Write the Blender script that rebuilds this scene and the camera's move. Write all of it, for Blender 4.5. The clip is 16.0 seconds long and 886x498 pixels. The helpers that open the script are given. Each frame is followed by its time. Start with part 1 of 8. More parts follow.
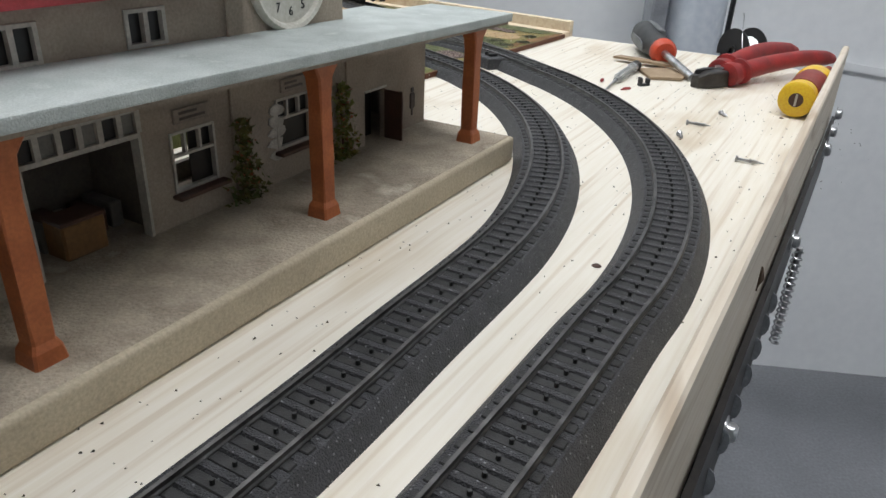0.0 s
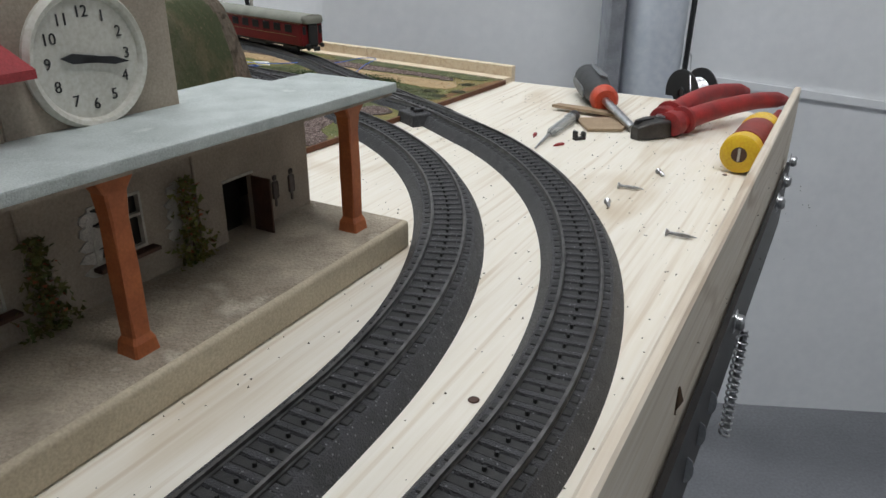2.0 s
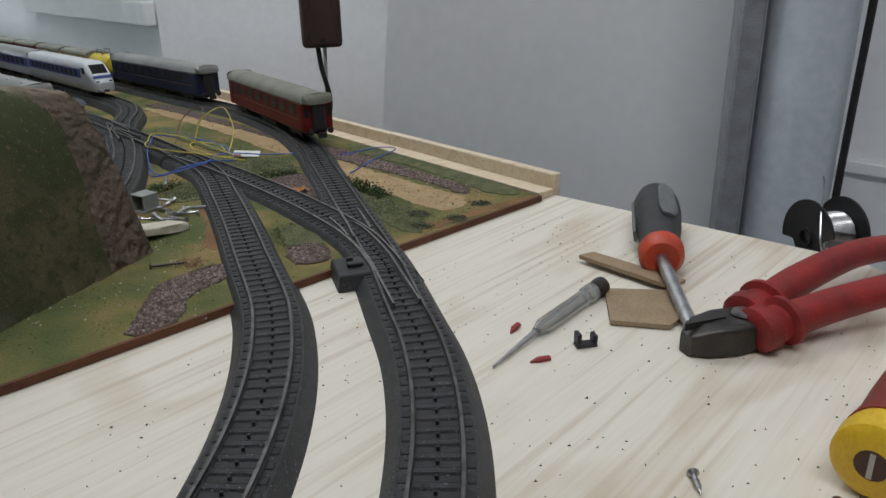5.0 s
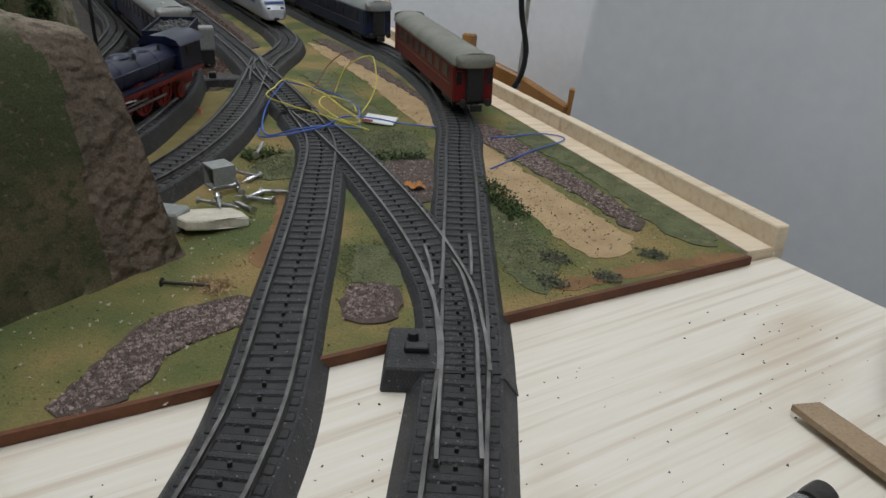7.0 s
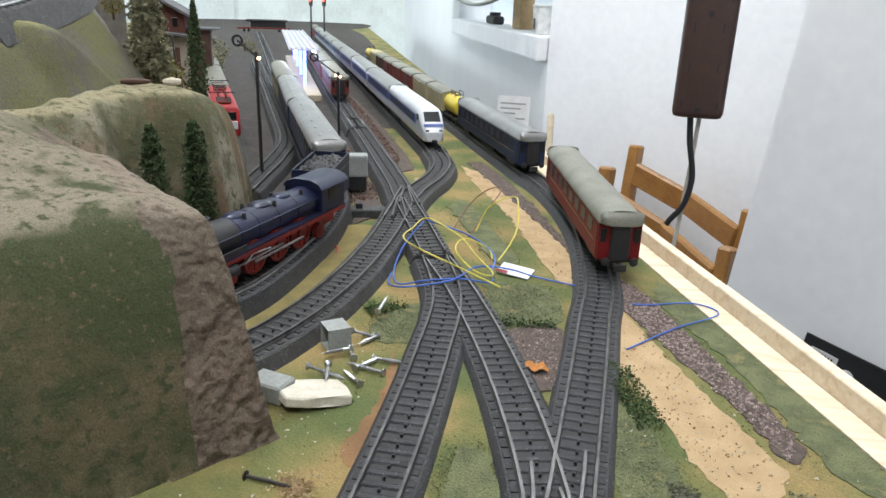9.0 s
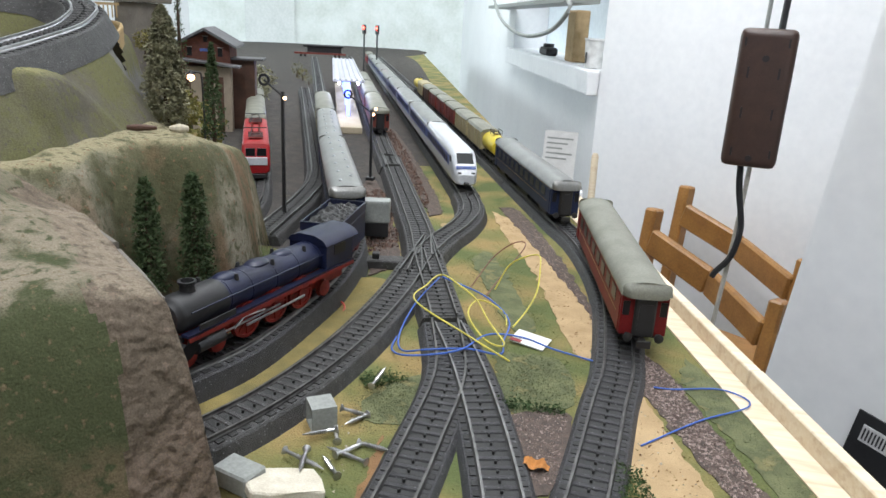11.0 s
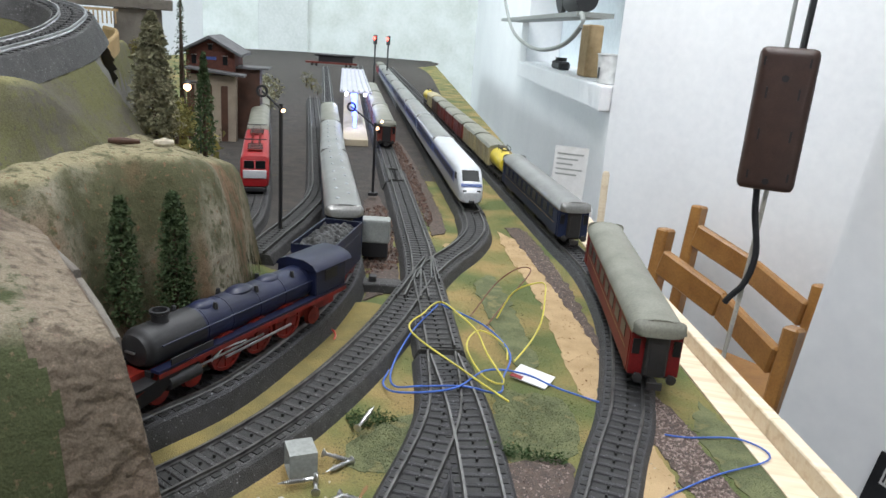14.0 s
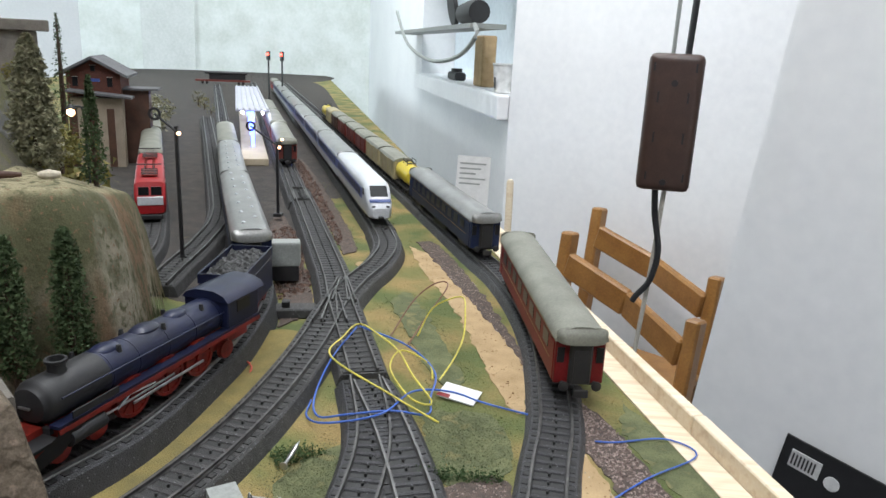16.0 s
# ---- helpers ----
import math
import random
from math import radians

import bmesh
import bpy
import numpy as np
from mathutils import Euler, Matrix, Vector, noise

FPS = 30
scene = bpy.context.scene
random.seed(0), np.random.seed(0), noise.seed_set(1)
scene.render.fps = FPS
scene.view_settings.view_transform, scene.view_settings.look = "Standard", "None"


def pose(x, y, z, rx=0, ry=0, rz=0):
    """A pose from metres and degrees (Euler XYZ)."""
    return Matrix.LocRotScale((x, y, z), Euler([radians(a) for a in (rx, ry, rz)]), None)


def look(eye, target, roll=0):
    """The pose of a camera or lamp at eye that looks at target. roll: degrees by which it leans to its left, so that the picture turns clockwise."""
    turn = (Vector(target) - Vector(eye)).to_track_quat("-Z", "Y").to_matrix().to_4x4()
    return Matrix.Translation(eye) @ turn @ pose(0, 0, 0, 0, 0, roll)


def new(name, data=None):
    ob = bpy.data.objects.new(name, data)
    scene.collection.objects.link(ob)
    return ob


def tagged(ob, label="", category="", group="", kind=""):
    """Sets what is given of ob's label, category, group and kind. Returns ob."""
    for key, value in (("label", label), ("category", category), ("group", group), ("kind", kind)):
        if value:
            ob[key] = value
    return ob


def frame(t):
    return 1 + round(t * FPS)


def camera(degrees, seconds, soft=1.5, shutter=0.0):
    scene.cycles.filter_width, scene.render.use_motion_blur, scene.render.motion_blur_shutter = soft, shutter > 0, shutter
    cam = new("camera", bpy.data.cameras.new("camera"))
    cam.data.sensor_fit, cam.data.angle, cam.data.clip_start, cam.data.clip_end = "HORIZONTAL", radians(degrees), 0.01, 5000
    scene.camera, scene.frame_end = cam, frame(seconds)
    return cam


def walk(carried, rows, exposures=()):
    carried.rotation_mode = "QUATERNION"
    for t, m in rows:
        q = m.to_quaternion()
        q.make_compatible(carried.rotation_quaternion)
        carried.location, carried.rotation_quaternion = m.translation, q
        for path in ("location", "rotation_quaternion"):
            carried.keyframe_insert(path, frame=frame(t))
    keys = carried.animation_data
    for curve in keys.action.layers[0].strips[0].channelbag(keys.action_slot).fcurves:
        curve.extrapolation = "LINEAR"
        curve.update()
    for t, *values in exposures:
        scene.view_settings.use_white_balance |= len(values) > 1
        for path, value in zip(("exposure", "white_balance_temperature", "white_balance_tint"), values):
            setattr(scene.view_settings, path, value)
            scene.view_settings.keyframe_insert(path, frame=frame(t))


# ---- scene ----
cam = camera(62.62, 16.0)
EXPOSURES = [(0.0, -0.12), (1.0, -0.13), (2.0, -0.37), (3.0, -0.70), (3.5, -0.88), (4.7, -0.93), (6.8, -0.86), (7.2, -0.76), (7.5, -0.50), (8.0, -0.03), (9.0, 0.31), (11.3, 0.27), (16.0, 0.18)]
PATH = [
    (0, (0.03110, -0.01620, 0.14336), (0.02029, 0.43303, -0.07591), 2.25),
    (0.5, (0.04170, -0.01597, 0.14609), (0.01092, 0.43955, -0.05776), 0.56),
    (1, (0.05085, -0.00211, 0.14724), (0.02389, 0.45709, -0.04874), 0.14),
    (1.5, (0.06807, 0.02606, 0.15326), (0.04925, 0.48402, -0.04653), 0.18),
    (2, (0.08289, 0.05241, 0.15405), (0.07706, 0.50974, -0.04798), 0.24),
    (2.5, (0.10700, 0.09314, 0.15982), (0.10279, 0.54895, -0.04566), 0.96),
    (3, (0.14146, 0.14775, 0.15892), (0.13288, 0.60139, -0.05118), 1.33),
    (3.5, (0.16382, 0.19698, 0.15209), (0.13926, 0.64881, -0.06063), 1.41),
    (4, (0.18050, 0.24662, 0.15937), (0.13104, 0.69743, -0.05117), 1.26),
    (4.5, (0.18983, 0.27693, 0.16374), (0.08807, 0.73238, -0.01572), -1.45),
    (4.7, (0.19366, 0.29097, 0.16369), (0.08617, 0.74573, -0.01417), -1.62),
    (6.8, (0.17314, 0.47053, 0.15576), (-0.03265, 0.87409, -0.05587), 2.62),
    (7, (0.17343, 0.48234, 0.15547), (-0.05642, 0.87169, -0.05802), 2.21),
    (7.5, (0.17280, 0.50283, 0.16300), (-0.11004, 0.85950, -0.04385), 1.31),
    (8, (0.16373, 0.51206, 0.17407), (-0.14994, 0.85365, -0.01283), 0.92),
    (8.5, (0.15667, 0.52135, 0.18465), (-0.16488, 0.86220, 0.01023), 1.82),
    (9, (0.15880, 0.53303, 0.19129), (-0.17068, 0.87165, 0.02767), 2.11),
    (11.3, (0.14322, 0.58249, 0.20836), (-0.21512, 0.89800, 0.05988), 3.25),
    (11.5, (0.13842, 0.58408, 0.20727), (-0.21862, 0.90183, 0.06044), 3.47),
    (12, (0.13257, 0.59376, 0.20939), (-0.22620, 0.91050, 0.06460), 3.49),
    (12.5, (0.12865, 0.59699, 0.20925), (-0.23259, 0.91163, 0.06608), 3.90),
    (13, (0.12803, 0.59801, 0.20807), (-0.23478, 0.91095, 0.06509), 3.65),
    (13.5, (0.12862, 0.60164, 0.20718), (-0.23327, 0.91480, 0.06238), 4.01),
    (14, (0.12755, 0.60581, 0.20943), (-0.23562, 0.91795, 0.06564), 4.17),
    (14.5, (0.12741, 0.60996, 0.20909), (-0.23872, 0.91994, 0.06815), 3.46),
    (15, (0.12553, 0.61503, 0.21441), (-0.23639, 0.93250, 0.07941), 3.30),
    (15.5, (0.12438, 0.61546, 0.21094), (-0.22780, 0.94553, 0.08045), 2.78),
    (16, (0.11446, 0.60794, 0.21011), (-0.20623, 0.96799, 0.07772), 2.75),
]
walk(cam, [(t, look(eye, target, roll)) for t, eye, target, roll in PATH], EXPOSURES)


# ---- world ----
world = bpy.data.worlds.new("room_air")
world.use_nodes = True
world.node_tree.nodes["Background"].inputs[0].default_value = (0.80, 0.88, 1.0, 1)
world.node_tree.nodes["Background"].inputs[1].default_value = 0.12
scene.world = world


def area_lamp(name, eye, target, sx, sy, watts, colour):
    d = bpy.data.lights.new(name, "AREA")
    d.shape, d.size, d.size_y, d.energy, d.color = "RECTANGLE", sx, sy, watts, colour
    ob = new(name, d)
    ob.matrix_world = look(eye, target)
    return ob


area_lamp("ceiling_tube_light", (0.32, 0.12, 1.74), (0.45, 1.25, 0.6), 1.3, 0.4, 35, (0.945, 0.965, 1.0))
area_lamp("ceiling_tube_light", (-0.75, 1.35, 1.74), (-0.6, 2.15, 0.2), 1.4, 0.4, 35, (0.935, 0.965, 1.0))
area_lamp("ceiling_tube_light", (-2.6, 2.5, 1.74), (-3.1, 3.2, 0.2), 1.4, 0.4, 40, (0.90, 0.97, 1.0))
area_lamp("window_daylight", (-5.2, 0.6, 0.7), (-2.4, 3.2, 0.3), 1.0, 1.2, 55, (0.82, 0.95, 1.0))


# ---- materials ----
def mat(name, a, b=None, rough=0.6, metal=0.0, scale=60.0, fine=600.0, bump=0.0, bump_scale=None, coat=0.0, spec=0.5, per=0.0, emit=0.0, c=None, thr=(0.35, 0.65), painted_glint=0.0):
    """A surface of two or three mottled colours with grain; scales are in marks per metre."""
    m = bpy.data.materials.new(name)
    m.use_nodes = True
    t = m.node_tree
    bs = t.nodes["Principled BSDF"]
    bs.inputs["Roughness"].default_value = rough
    bs.inputs["Metallic"].default_value = metal
    bs.inputs["Specular IOR Level"].default_value = spec
    bs.inputs["Coat Weight"].default_value = coat
    b = b or tuple(v * 0.75 for v in a)
    co = t.nodes.new("ShaderNodeNewGeometry")
    n1 = t.nodes.new("ShaderNodeTexNoise")
    n1.inputs["Scale"].default_value, n1.inputs["Detail"].default_value = scale, 5
    n2 = t.nodes.new("ShaderNodeTexNoise")
    n2.inputs["Scale"].default_value, n2.inputs["Detail"].default_value = fine, 4
    for n in (n1, n2):
        t.links.new(co.outputs["Position"], n.inputs["Vector"])
    r = t.nodes.new("ShaderNodeValToRGB")
    r.color_ramp.elements[0].position, r.color_ramp.elements[1].position = thr
    r.color_ramp.elements[0].color, r.color_ramp.elements[1].color = (*a, 1), (*b, 1)
    if c:
        e = r.color_ramp.elements.new(min(0.98, thr[1] + 0.12))
        e.color = (*c, 1)
    t.links.new(n1.outputs["Fac"], r.inputs["Fac"])
    mix = t.nodes.new("ShaderNodeMix")
    mix.data_type, mix.blend_type = "RGBA", "OVERLAY"
    mix.inputs["Factor"].default_value = 0.35
    t.links.new(r.outputs["Color"], mix.inputs["A"])
    t.links.new(n2.outputs["Fac"], mix.inputs["B"])
    last = mix.outputs["Result"]
    # Glitter of the ballast, put into the base colour as sparse pale specks.
    if painted_glint:
        vo = t.nodes.new("ShaderNodeTexVoronoi")
        vo.inputs["Scale"].default_value = painted_glint
        t.links.new(co.outputs["Position"], vo.inputs["Vector"])
        sp = t.nodes.new("ShaderNodeMapRange")
        sp.inputs["From Min"].default_value, sp.inputs["From Max"].default_value = 0.10, 0.20
        sp.inputs["To Min"].default_value, sp.inputs["To Max"].default_value = 1, 0
        t.links.new(vo.outputs["Distance"], sp.inputs["Value"])
        gm = t.nodes.new("ShaderNodeMix")
        gm.data_type = "RGBA"
        gm.inputs["B"].default_value = (0.20, 0.20, 0.21, 1)
        t.links.new(sp.outputs["Result"], gm.inputs["Factor"])
        t.links.new(last, gm.inputs["A"])
        last = gm.outputs["Result"]
    if per:
        oi = t.nodes.new("ShaderNodeObjectInfo")
        hsv = t.nodes.new("ShaderNodeHueSaturation")
        mr = t.nodes.new("ShaderNodeMapRange")
        mr.inputs["To Min"].default_value, mr.inputs["To Max"].default_value = 1 - per, 1 + per
        t.links.new(oi.outputs["Random"], mr.inputs["Value"])
        t.links.new(mr.outputs["Result"], hsv.inputs["Value"])
        t.links.new(last, hsv.inputs["Color"])
        last = hsv.outputs["Color"]
    t.links.new(last, bs.inputs["Base Color"])
    if bump:
        n3 = t.nodes.new("ShaderNodeTexNoise")
        n3.inputs["Scale"].default_value, n3.inputs["Detail"].default_value = bump_scale or fine, 3
        t.links.new(co.outputs["Position"], n3.inputs["Vector"])
        bp = t.nodes.new("ShaderNodeBump")
        bp.inputs["Strength"].default_value, bp.inputs["Distance"].default_value = min(1.0, bump), 0.001
        t.links.new(n3.outputs["Fac"], bp.inputs["Height"])
        t.links.new(bp.outputs["Normal"], bs.inputs["Normal"])
    if emit:
        t.links.new(last, bs.inputs["Emission Color"])
        bs.inputs["Emission Strength"].default_value = emit
    return m


def wood_mat(name, light, dark, turn, rings=55.0, stretch=0.05, rough=0.6, knots=True):
    """Sawn pine or plywood: long grain lines along the board, with wide soft flames and a few knots."""
    m = bpy.data.materials.new(name)
    m.use_nodes = True
    t = m.node_tree
    bs = t.nodes["Principled BSDF"]
    bs.inputs["Roughness"].default_value = rough
    bs.inputs["Specular IOR Level"].default_value = 0.3
    co = t.nodes.new("ShaderNodeNewGeometry")
    mp = t.nodes.new("ShaderNodeMapping")
    mp.inputs["Rotation"].default_value = (0, 0, radians(turn))
    t.links.new(co.outputs["Position"], mp.inputs["Vector"])
    sq = t.nodes.new("ShaderNodeMapping")
    sq.inputs["Scale"].default_value = (1, stretch, 1)
    t.links.new(mp.outputs["Vector"], sq.inputs["Vector"])
    big = t.nodes.new("ShaderNodeTexNoise")
    big.inputs["Scale"].default_value, big.inputs["Detail"].default_value = 9, 2
    sq2 = t.nodes.new("ShaderNodeMapping")
    sq2.inputs["Scale"].default_value = (1, 0.35, 1)
    t.links.new(mp.outputs["Vector"], sq2.inputs["Vector"])
    t.links.new(sq2.outputs["Vector"], big.inputs["Vector"])
    wave = t.nodes.new("ShaderNodeMath")
    wave.operation = "MULTIPLY"
    wave.inputs[1].default_value = rings
    t.links.new(big.outputs["Fac"], wave.inputs[0])
    sn = t.nodes.new("ShaderNodeMath")
    sn.operation = "SINE"
    t.links.new(wave.outputs[0], sn.inputs[0])
    fine = t.nodes.new("ShaderNodeTexNoise")
    fine.inputs["Scale"].default_value, fine.inputs["Detail"].default_value = 420, 5
    t.links.new(sq.outputs["Vector"], fine.inputs["Vector"])
    patch = t.nodes.new("ShaderNodeTexNoise")
    patch.inputs["Scale"].default_value, patch.inputs["Detail"].default_value = 7, 3
    t.links.new(co.outputs["Position"], patch.inputs["Vector"])
    r1 = t.nodes.new("ShaderNodeMapRange")
    r1.inputs["From Min"].default_value, r1.inputs["From Max"].default_value = 0.35, 1.0
    t.links.new(sn.outputs[0], r1.inputs["Value"])
    pm = t.nodes.new("ShaderNodeMapRange")
    pm.inputs["From Min"].default_value, pm.inputs["From Max"].default_value = 0.45, 0.7
    t.links.new(patch.outputs["Fac"], pm.inputs["Value"])
    mu = t.nodes.new("ShaderNodeMath")
    mu.operation = "MULTIPLY"
    t.links.new(r1.outputs["Result"], mu.inputs[0])
    t.links.new(pm.outputs["Result"], mu.inputs[1])
    mx = t.nodes.new("ShaderNodeMix")
    mx.data_type = "RGBA"
    mx.inputs["A"].default_value, mx.inputs["B"].default_value = (*light, 1), (*dark, 1)
    t.links.new(mu.outputs[0], mx.inputs["Factor"])
    m2 = t.nodes.new("ShaderNodeMix")
    m2.data_type, m2.blend_type = "RGBA", "OVERLAY"
    m2.inputs["Factor"].default_value = 0.3
    t.links.new(mx.outputs["Result"], m2.inputs["A"])
    t.links.new(fine.outputs["Fac"], m2.inputs["B"])
    lines = t.nodes.new("ShaderNodeTexNoise")
    lines.inputs["Scale"].default_value, lines.inputs["Detail"].default_value = 250, 3
    sq3 = t.nodes.new("ShaderNodeMapping")
    sq3.inputs["Scale"].default_value = (1, 0.018, 1)
    t.links.new(mp.outputs["Vector"], sq3.inputs["Vector"])
    t.links.new(sq3.outputs["Vector"], lines.inputs["Vector"])
    lr = t.nodes.new("ShaderNodeMapRange")
    lr.inputs["From Min"].default_value, lr.inputs["From Max"].default_value = 0.52, 0.70
    lr.inputs["To Max"].default_value = 0.6
    t.links.new(lines.outputs["Fac"], lr.inputs["Value"])
    m4 = t.nodes.new("ShaderNodeMix")
    m4.data_type = "RGBA"
    m4.inputs["B"].default_value = (dark[0] * 0.92, dark[1] * 0.88, dark[2] * 0.84, 1)
    t.links.new(lr.outputs["Result"], m4.inputs["Factor"])
    t.links.new(m2.outputs["Result"], m4.inputs["A"])
    last = m4.outputs["Result"]
    if knots:
        vo = t.nodes.new("ShaderNodeTexVoronoi")
        vo.inputs["Scale"].default_value = 7
        t.links.new(sq2.outputs["Vector"], vo.inputs["Vector"])
        kr = t.nodes.new("ShaderNodeMapRange")
        kr.inputs["From Min"].default_value, kr.inputs["From Max"].default_value = 0.035, 0.085
        kr.inputs["To Min"].default_value, kr.inputs["To Max"].default_value = 1, 0
        t.links.new(vo.outputs["Distance"], kr.inputs["Value"])
        m3 = t.nodes.new("ShaderNodeMix")
        m3.data_type = "RGBA"
        m3.inputs["B"].default_value = (dark[0] * 0.62, dark[1] * 0.55, dark[2] * 0.5, 1)
        kk = t.nodes.new("ShaderNodeMath")
        kk.operation = "MULTIPLY"
        kk.inputs[1].default_value = 0.6
        t.links.new(kr.outputs["Result"], kk.inputs[0])
        t.links.new(kk.outputs[0], m3.inputs["Factor"])
        t.links.new(last, m3.inputs["A"])
        last = m3.outputs["Result"]
    t.links.new(last, bs.inputs["Base Color"])
    bp = t.nodes.new("ShaderNodeBump")
    bp.inputs["Strength"].default_value, bp.inputs["Distance"].default_value = 0.12, 0.0004
    t.links.new(fine.outputs["Fac"], bp.inputs["Height"])
    t.links.new(bp.outputs["Normal"], bs.inputs["Normal"])
    return m


M_PLY = wood_mat("pale_plywood", (0.79, 0.74, 0.64), (0.62, 0.53, 0.40), 28, rings=34)
M_PINE = wood_mat("new_pine", (0.74, 0.63, 0.47), (0.62, 0.48, 0.32), 53, rings=90, knots=False)
M_FENCE = wood_mat("planed_pine_board", (0.68, 0.60, 0.49), (0.46, 0.36, 0.26), 28, rings=70)
M_BED = mat("dark_tinplate_ballast", (0.046, 0.046, 0.050), (0.028, 0.028, 0.030), 0.55, 0.0, 140, 1600, 0.9, 1500, c=(0.075, 0.075, 0.078), painted_glint=420)
M_BED2 = mat("worn_grey_ballast", (0.064, 0.063, 0.062), (0.038, 0.037, 0.037), 0.65, 0.0, 140, 1600, 0.9, 1500, c=(0.115, 0.11, 0.105), painted_glint=420)
M_SLEEPER = mat("dark_sleeper", (0.026, 0.025, 0.025), (0.014, 0.014, 0.014), 0.6, 0, 300, 2000, 0.3)
M_RAIL = mat("worn_steel_rail", (0.15, 0.145, 0.14), (0.075, 0.072, 0.07), 0.42, 0.75, 150, 1200)
M_RAILB = mat("bright_steel_rail", (0.22, 0.215, 0.21), (0.14, 0.137, 0.133), 0.42, 0.75, 150, 1200)
M_STUD = mat("contact_stud", (0.03, 0.03, 0.03), None, 0.5, 0.3)
M_STUCCO = mat("aged_beige_plastic_wall", (0.36, 0.30, 0.235), (0.29, 0.24, 0.19), 0.75, 0, 45, 900, 0.2, 1800)
M_PLATF = mat("sandy_platform", (0.46, 0.395, 0.305), (0.30, 0.25, 0.19), 0.85, 0, 38, 800, 1.0, 700, c=(0.52, 0.46, 0.37), thr=(0.40, 0.62))
M_PLATSIDE = mat("platform_edge_tan", (0.50, 0.43, 0.31), (0.42, 0.355, 0.255), 0.7, 0, 30, 900, 0.25, 300)
M_CANOPY = mat("grey_green_roofing", (0.50, 0.54, 0.52), (0.40, 0.44, 0.42), 0.7, 0, 60, 1500, 0.5, 1700, c=(0.58, 0.61, 0.58))
M_COLUMN = mat("orange_brown_post", (0.42, 0.125, 0.04), (0.33, 0.09, 0.028), 0.5, 0, 90, 900)
M_REDROOF = mat("dull_red_roof", (0.37, 0.040, 0.045), (0.27, 0.030, 0.034), 0.6, 0, 60, 900, 0.3, 1200)
M_DARKWIN = mat("dark_window_void", (0.014, 0.012, 0.011), None, 0.35)
M_CREAM = mat("cream_window_frame", (0.50, 0.47, 0.41), None, 0.6)
M_DIAL = mat("cream_clock_dial", (0.62, 0.60, 0.53), (0.55, 0.53, 0.46), 0.6)
M_BLACK = mat("matt_black", (0.018, 0.018, 0.02), None, 0.5)
M_BLACKMETAL = mat("black_lacquered_steel", (0.022, 0.020, 0.020), (0.035, 0.03, 0.028), 0.45, 0.5, 80, 900)
M_STEEL = mat("zinc_plated_steel", (0.55, 0.55, 0.56), (0.38, 0.38, 0.39), 0.28, 0.95, 200, 1500)
M_WALL = mat("white_painted_plaster", (0.87, 0.88, 0.89), (0.82, 0.83, 0.845), 0.8, 0, 3.0, 60, 0.15, 60)
M_WALLFAR = mat("rough_white_plaster", (0.80, 0.84, 0.82), (0.68, 0.72, 0.68), 0.85, 0, 6.0, 50, 1.0, 40)
M_PIPE = mat("pale_blue_grey_pipe", (0.66, 0.70, 0.76), (0.60, 0.64, 0.70), 0.45, 0, 8, 90)
M_FLOOR = mat("grey_floor", (0.185, 0.19, 0.205), (0.150, 0.155, 0.168), 0.6, 0, 6, 200)
M_CEIL = mat("white_ceiling", (0.75, 0.75, 0.74), None, 0.9)
M_GRASS = mat("scatter_grass", (0.30, 0.215, 0.085), (0.175, 0.165, 0.055), 0.95, 0, 17, 700, 1.0, 1100, thr=(0.36, 0.50), c=(0.10, 0.125, 0.04))
M_SHEETEDGE = mat("brown_hardboard_edge", (0.14, 0.05, 0.018), (0.09, 0.03, 0.012), 0.7)


# ---- building blocks ----
RND = random.Random(7)


def part(name, bm, material, parent=None, label="", smooth=False):
    me = bpy.data.meshes.new(name)
    bmesh.ops.recalc_face_normals(bm, faces=bm.faces)
    bm.to_mesh(me)
    bm.free()
    me.materials.append(material)
    if smooth:
        me.shade_smooth()
        me.set_sharp_from_angle(angle=radians(40))
    ob = new(name, me)
    ob.parent = parent
    if label:
        ob["label"] = label
    return ob


def thing(name, label, category, m=None, group=""):
    ob = new(name)
    ob.empty_display_size = 0.01
    if m is not None:
        ob.matrix_world = m
    return tagged(ob, label, category, group)


def box(bm, x0, x1, y0, y1, z0, z1, bevel=0.0, m=None, seg=1):
    vs = [bm.verts.new((x, y, z)) for z in (z0, z1) for y in (y0, y1) for x in (x0, x1)]
    fs = [bm.faces.new([vs[i] for i in f]) for f in ((0, 2, 3, 1), (4, 5, 7, 6), (0, 1, 5, 4), (2, 6, 7, 3), (0, 4, 6, 2), (1, 3, 7, 5))]
    if m is not None:
        bmesh.ops.transform(bm, matrix=m, verts=vs)
    if bevel:
        es = list({e for f in fs for e in f.edges})
        bmesh.ops.bevel(bm, geom=es, offset=bevel, segments=seg, affect="EDGES", profile=0.6)


def boxbm(*a, **k):
    bm = bmesh.new()
    box(bm, *a, **k)
    return bm


def lathe(bm, profile, seg=24, m=None, cap=True):
    """A turned body: (radius, height) pairs about the z axis."""
    rings = []
    for r, z in profile:
        rings.append([bm.verts.new((r * math.cos(2 * math.pi * i / seg), r * math.sin(2 * math.pi * i / seg), z)) for i in range(seg)])
    for a, b in zip(rings, rings[1:]):
        for i in range(seg):
            bm.faces.new((a[i], a[(i + 1) % seg], b[(i + 1) % seg], b[i]))
    if cap:
        bm.faces.new(rings[0][::-1])
        bm.faces.new(rings[-1])
    if m is not None:
        bmesh.ops.transform(bm, matrix=m, verts=[v for r in rings for v in r])


def lathebm(*a, **k):
    bm = bmesh.new()
    lathe(bm, *a, **k)
    return bm


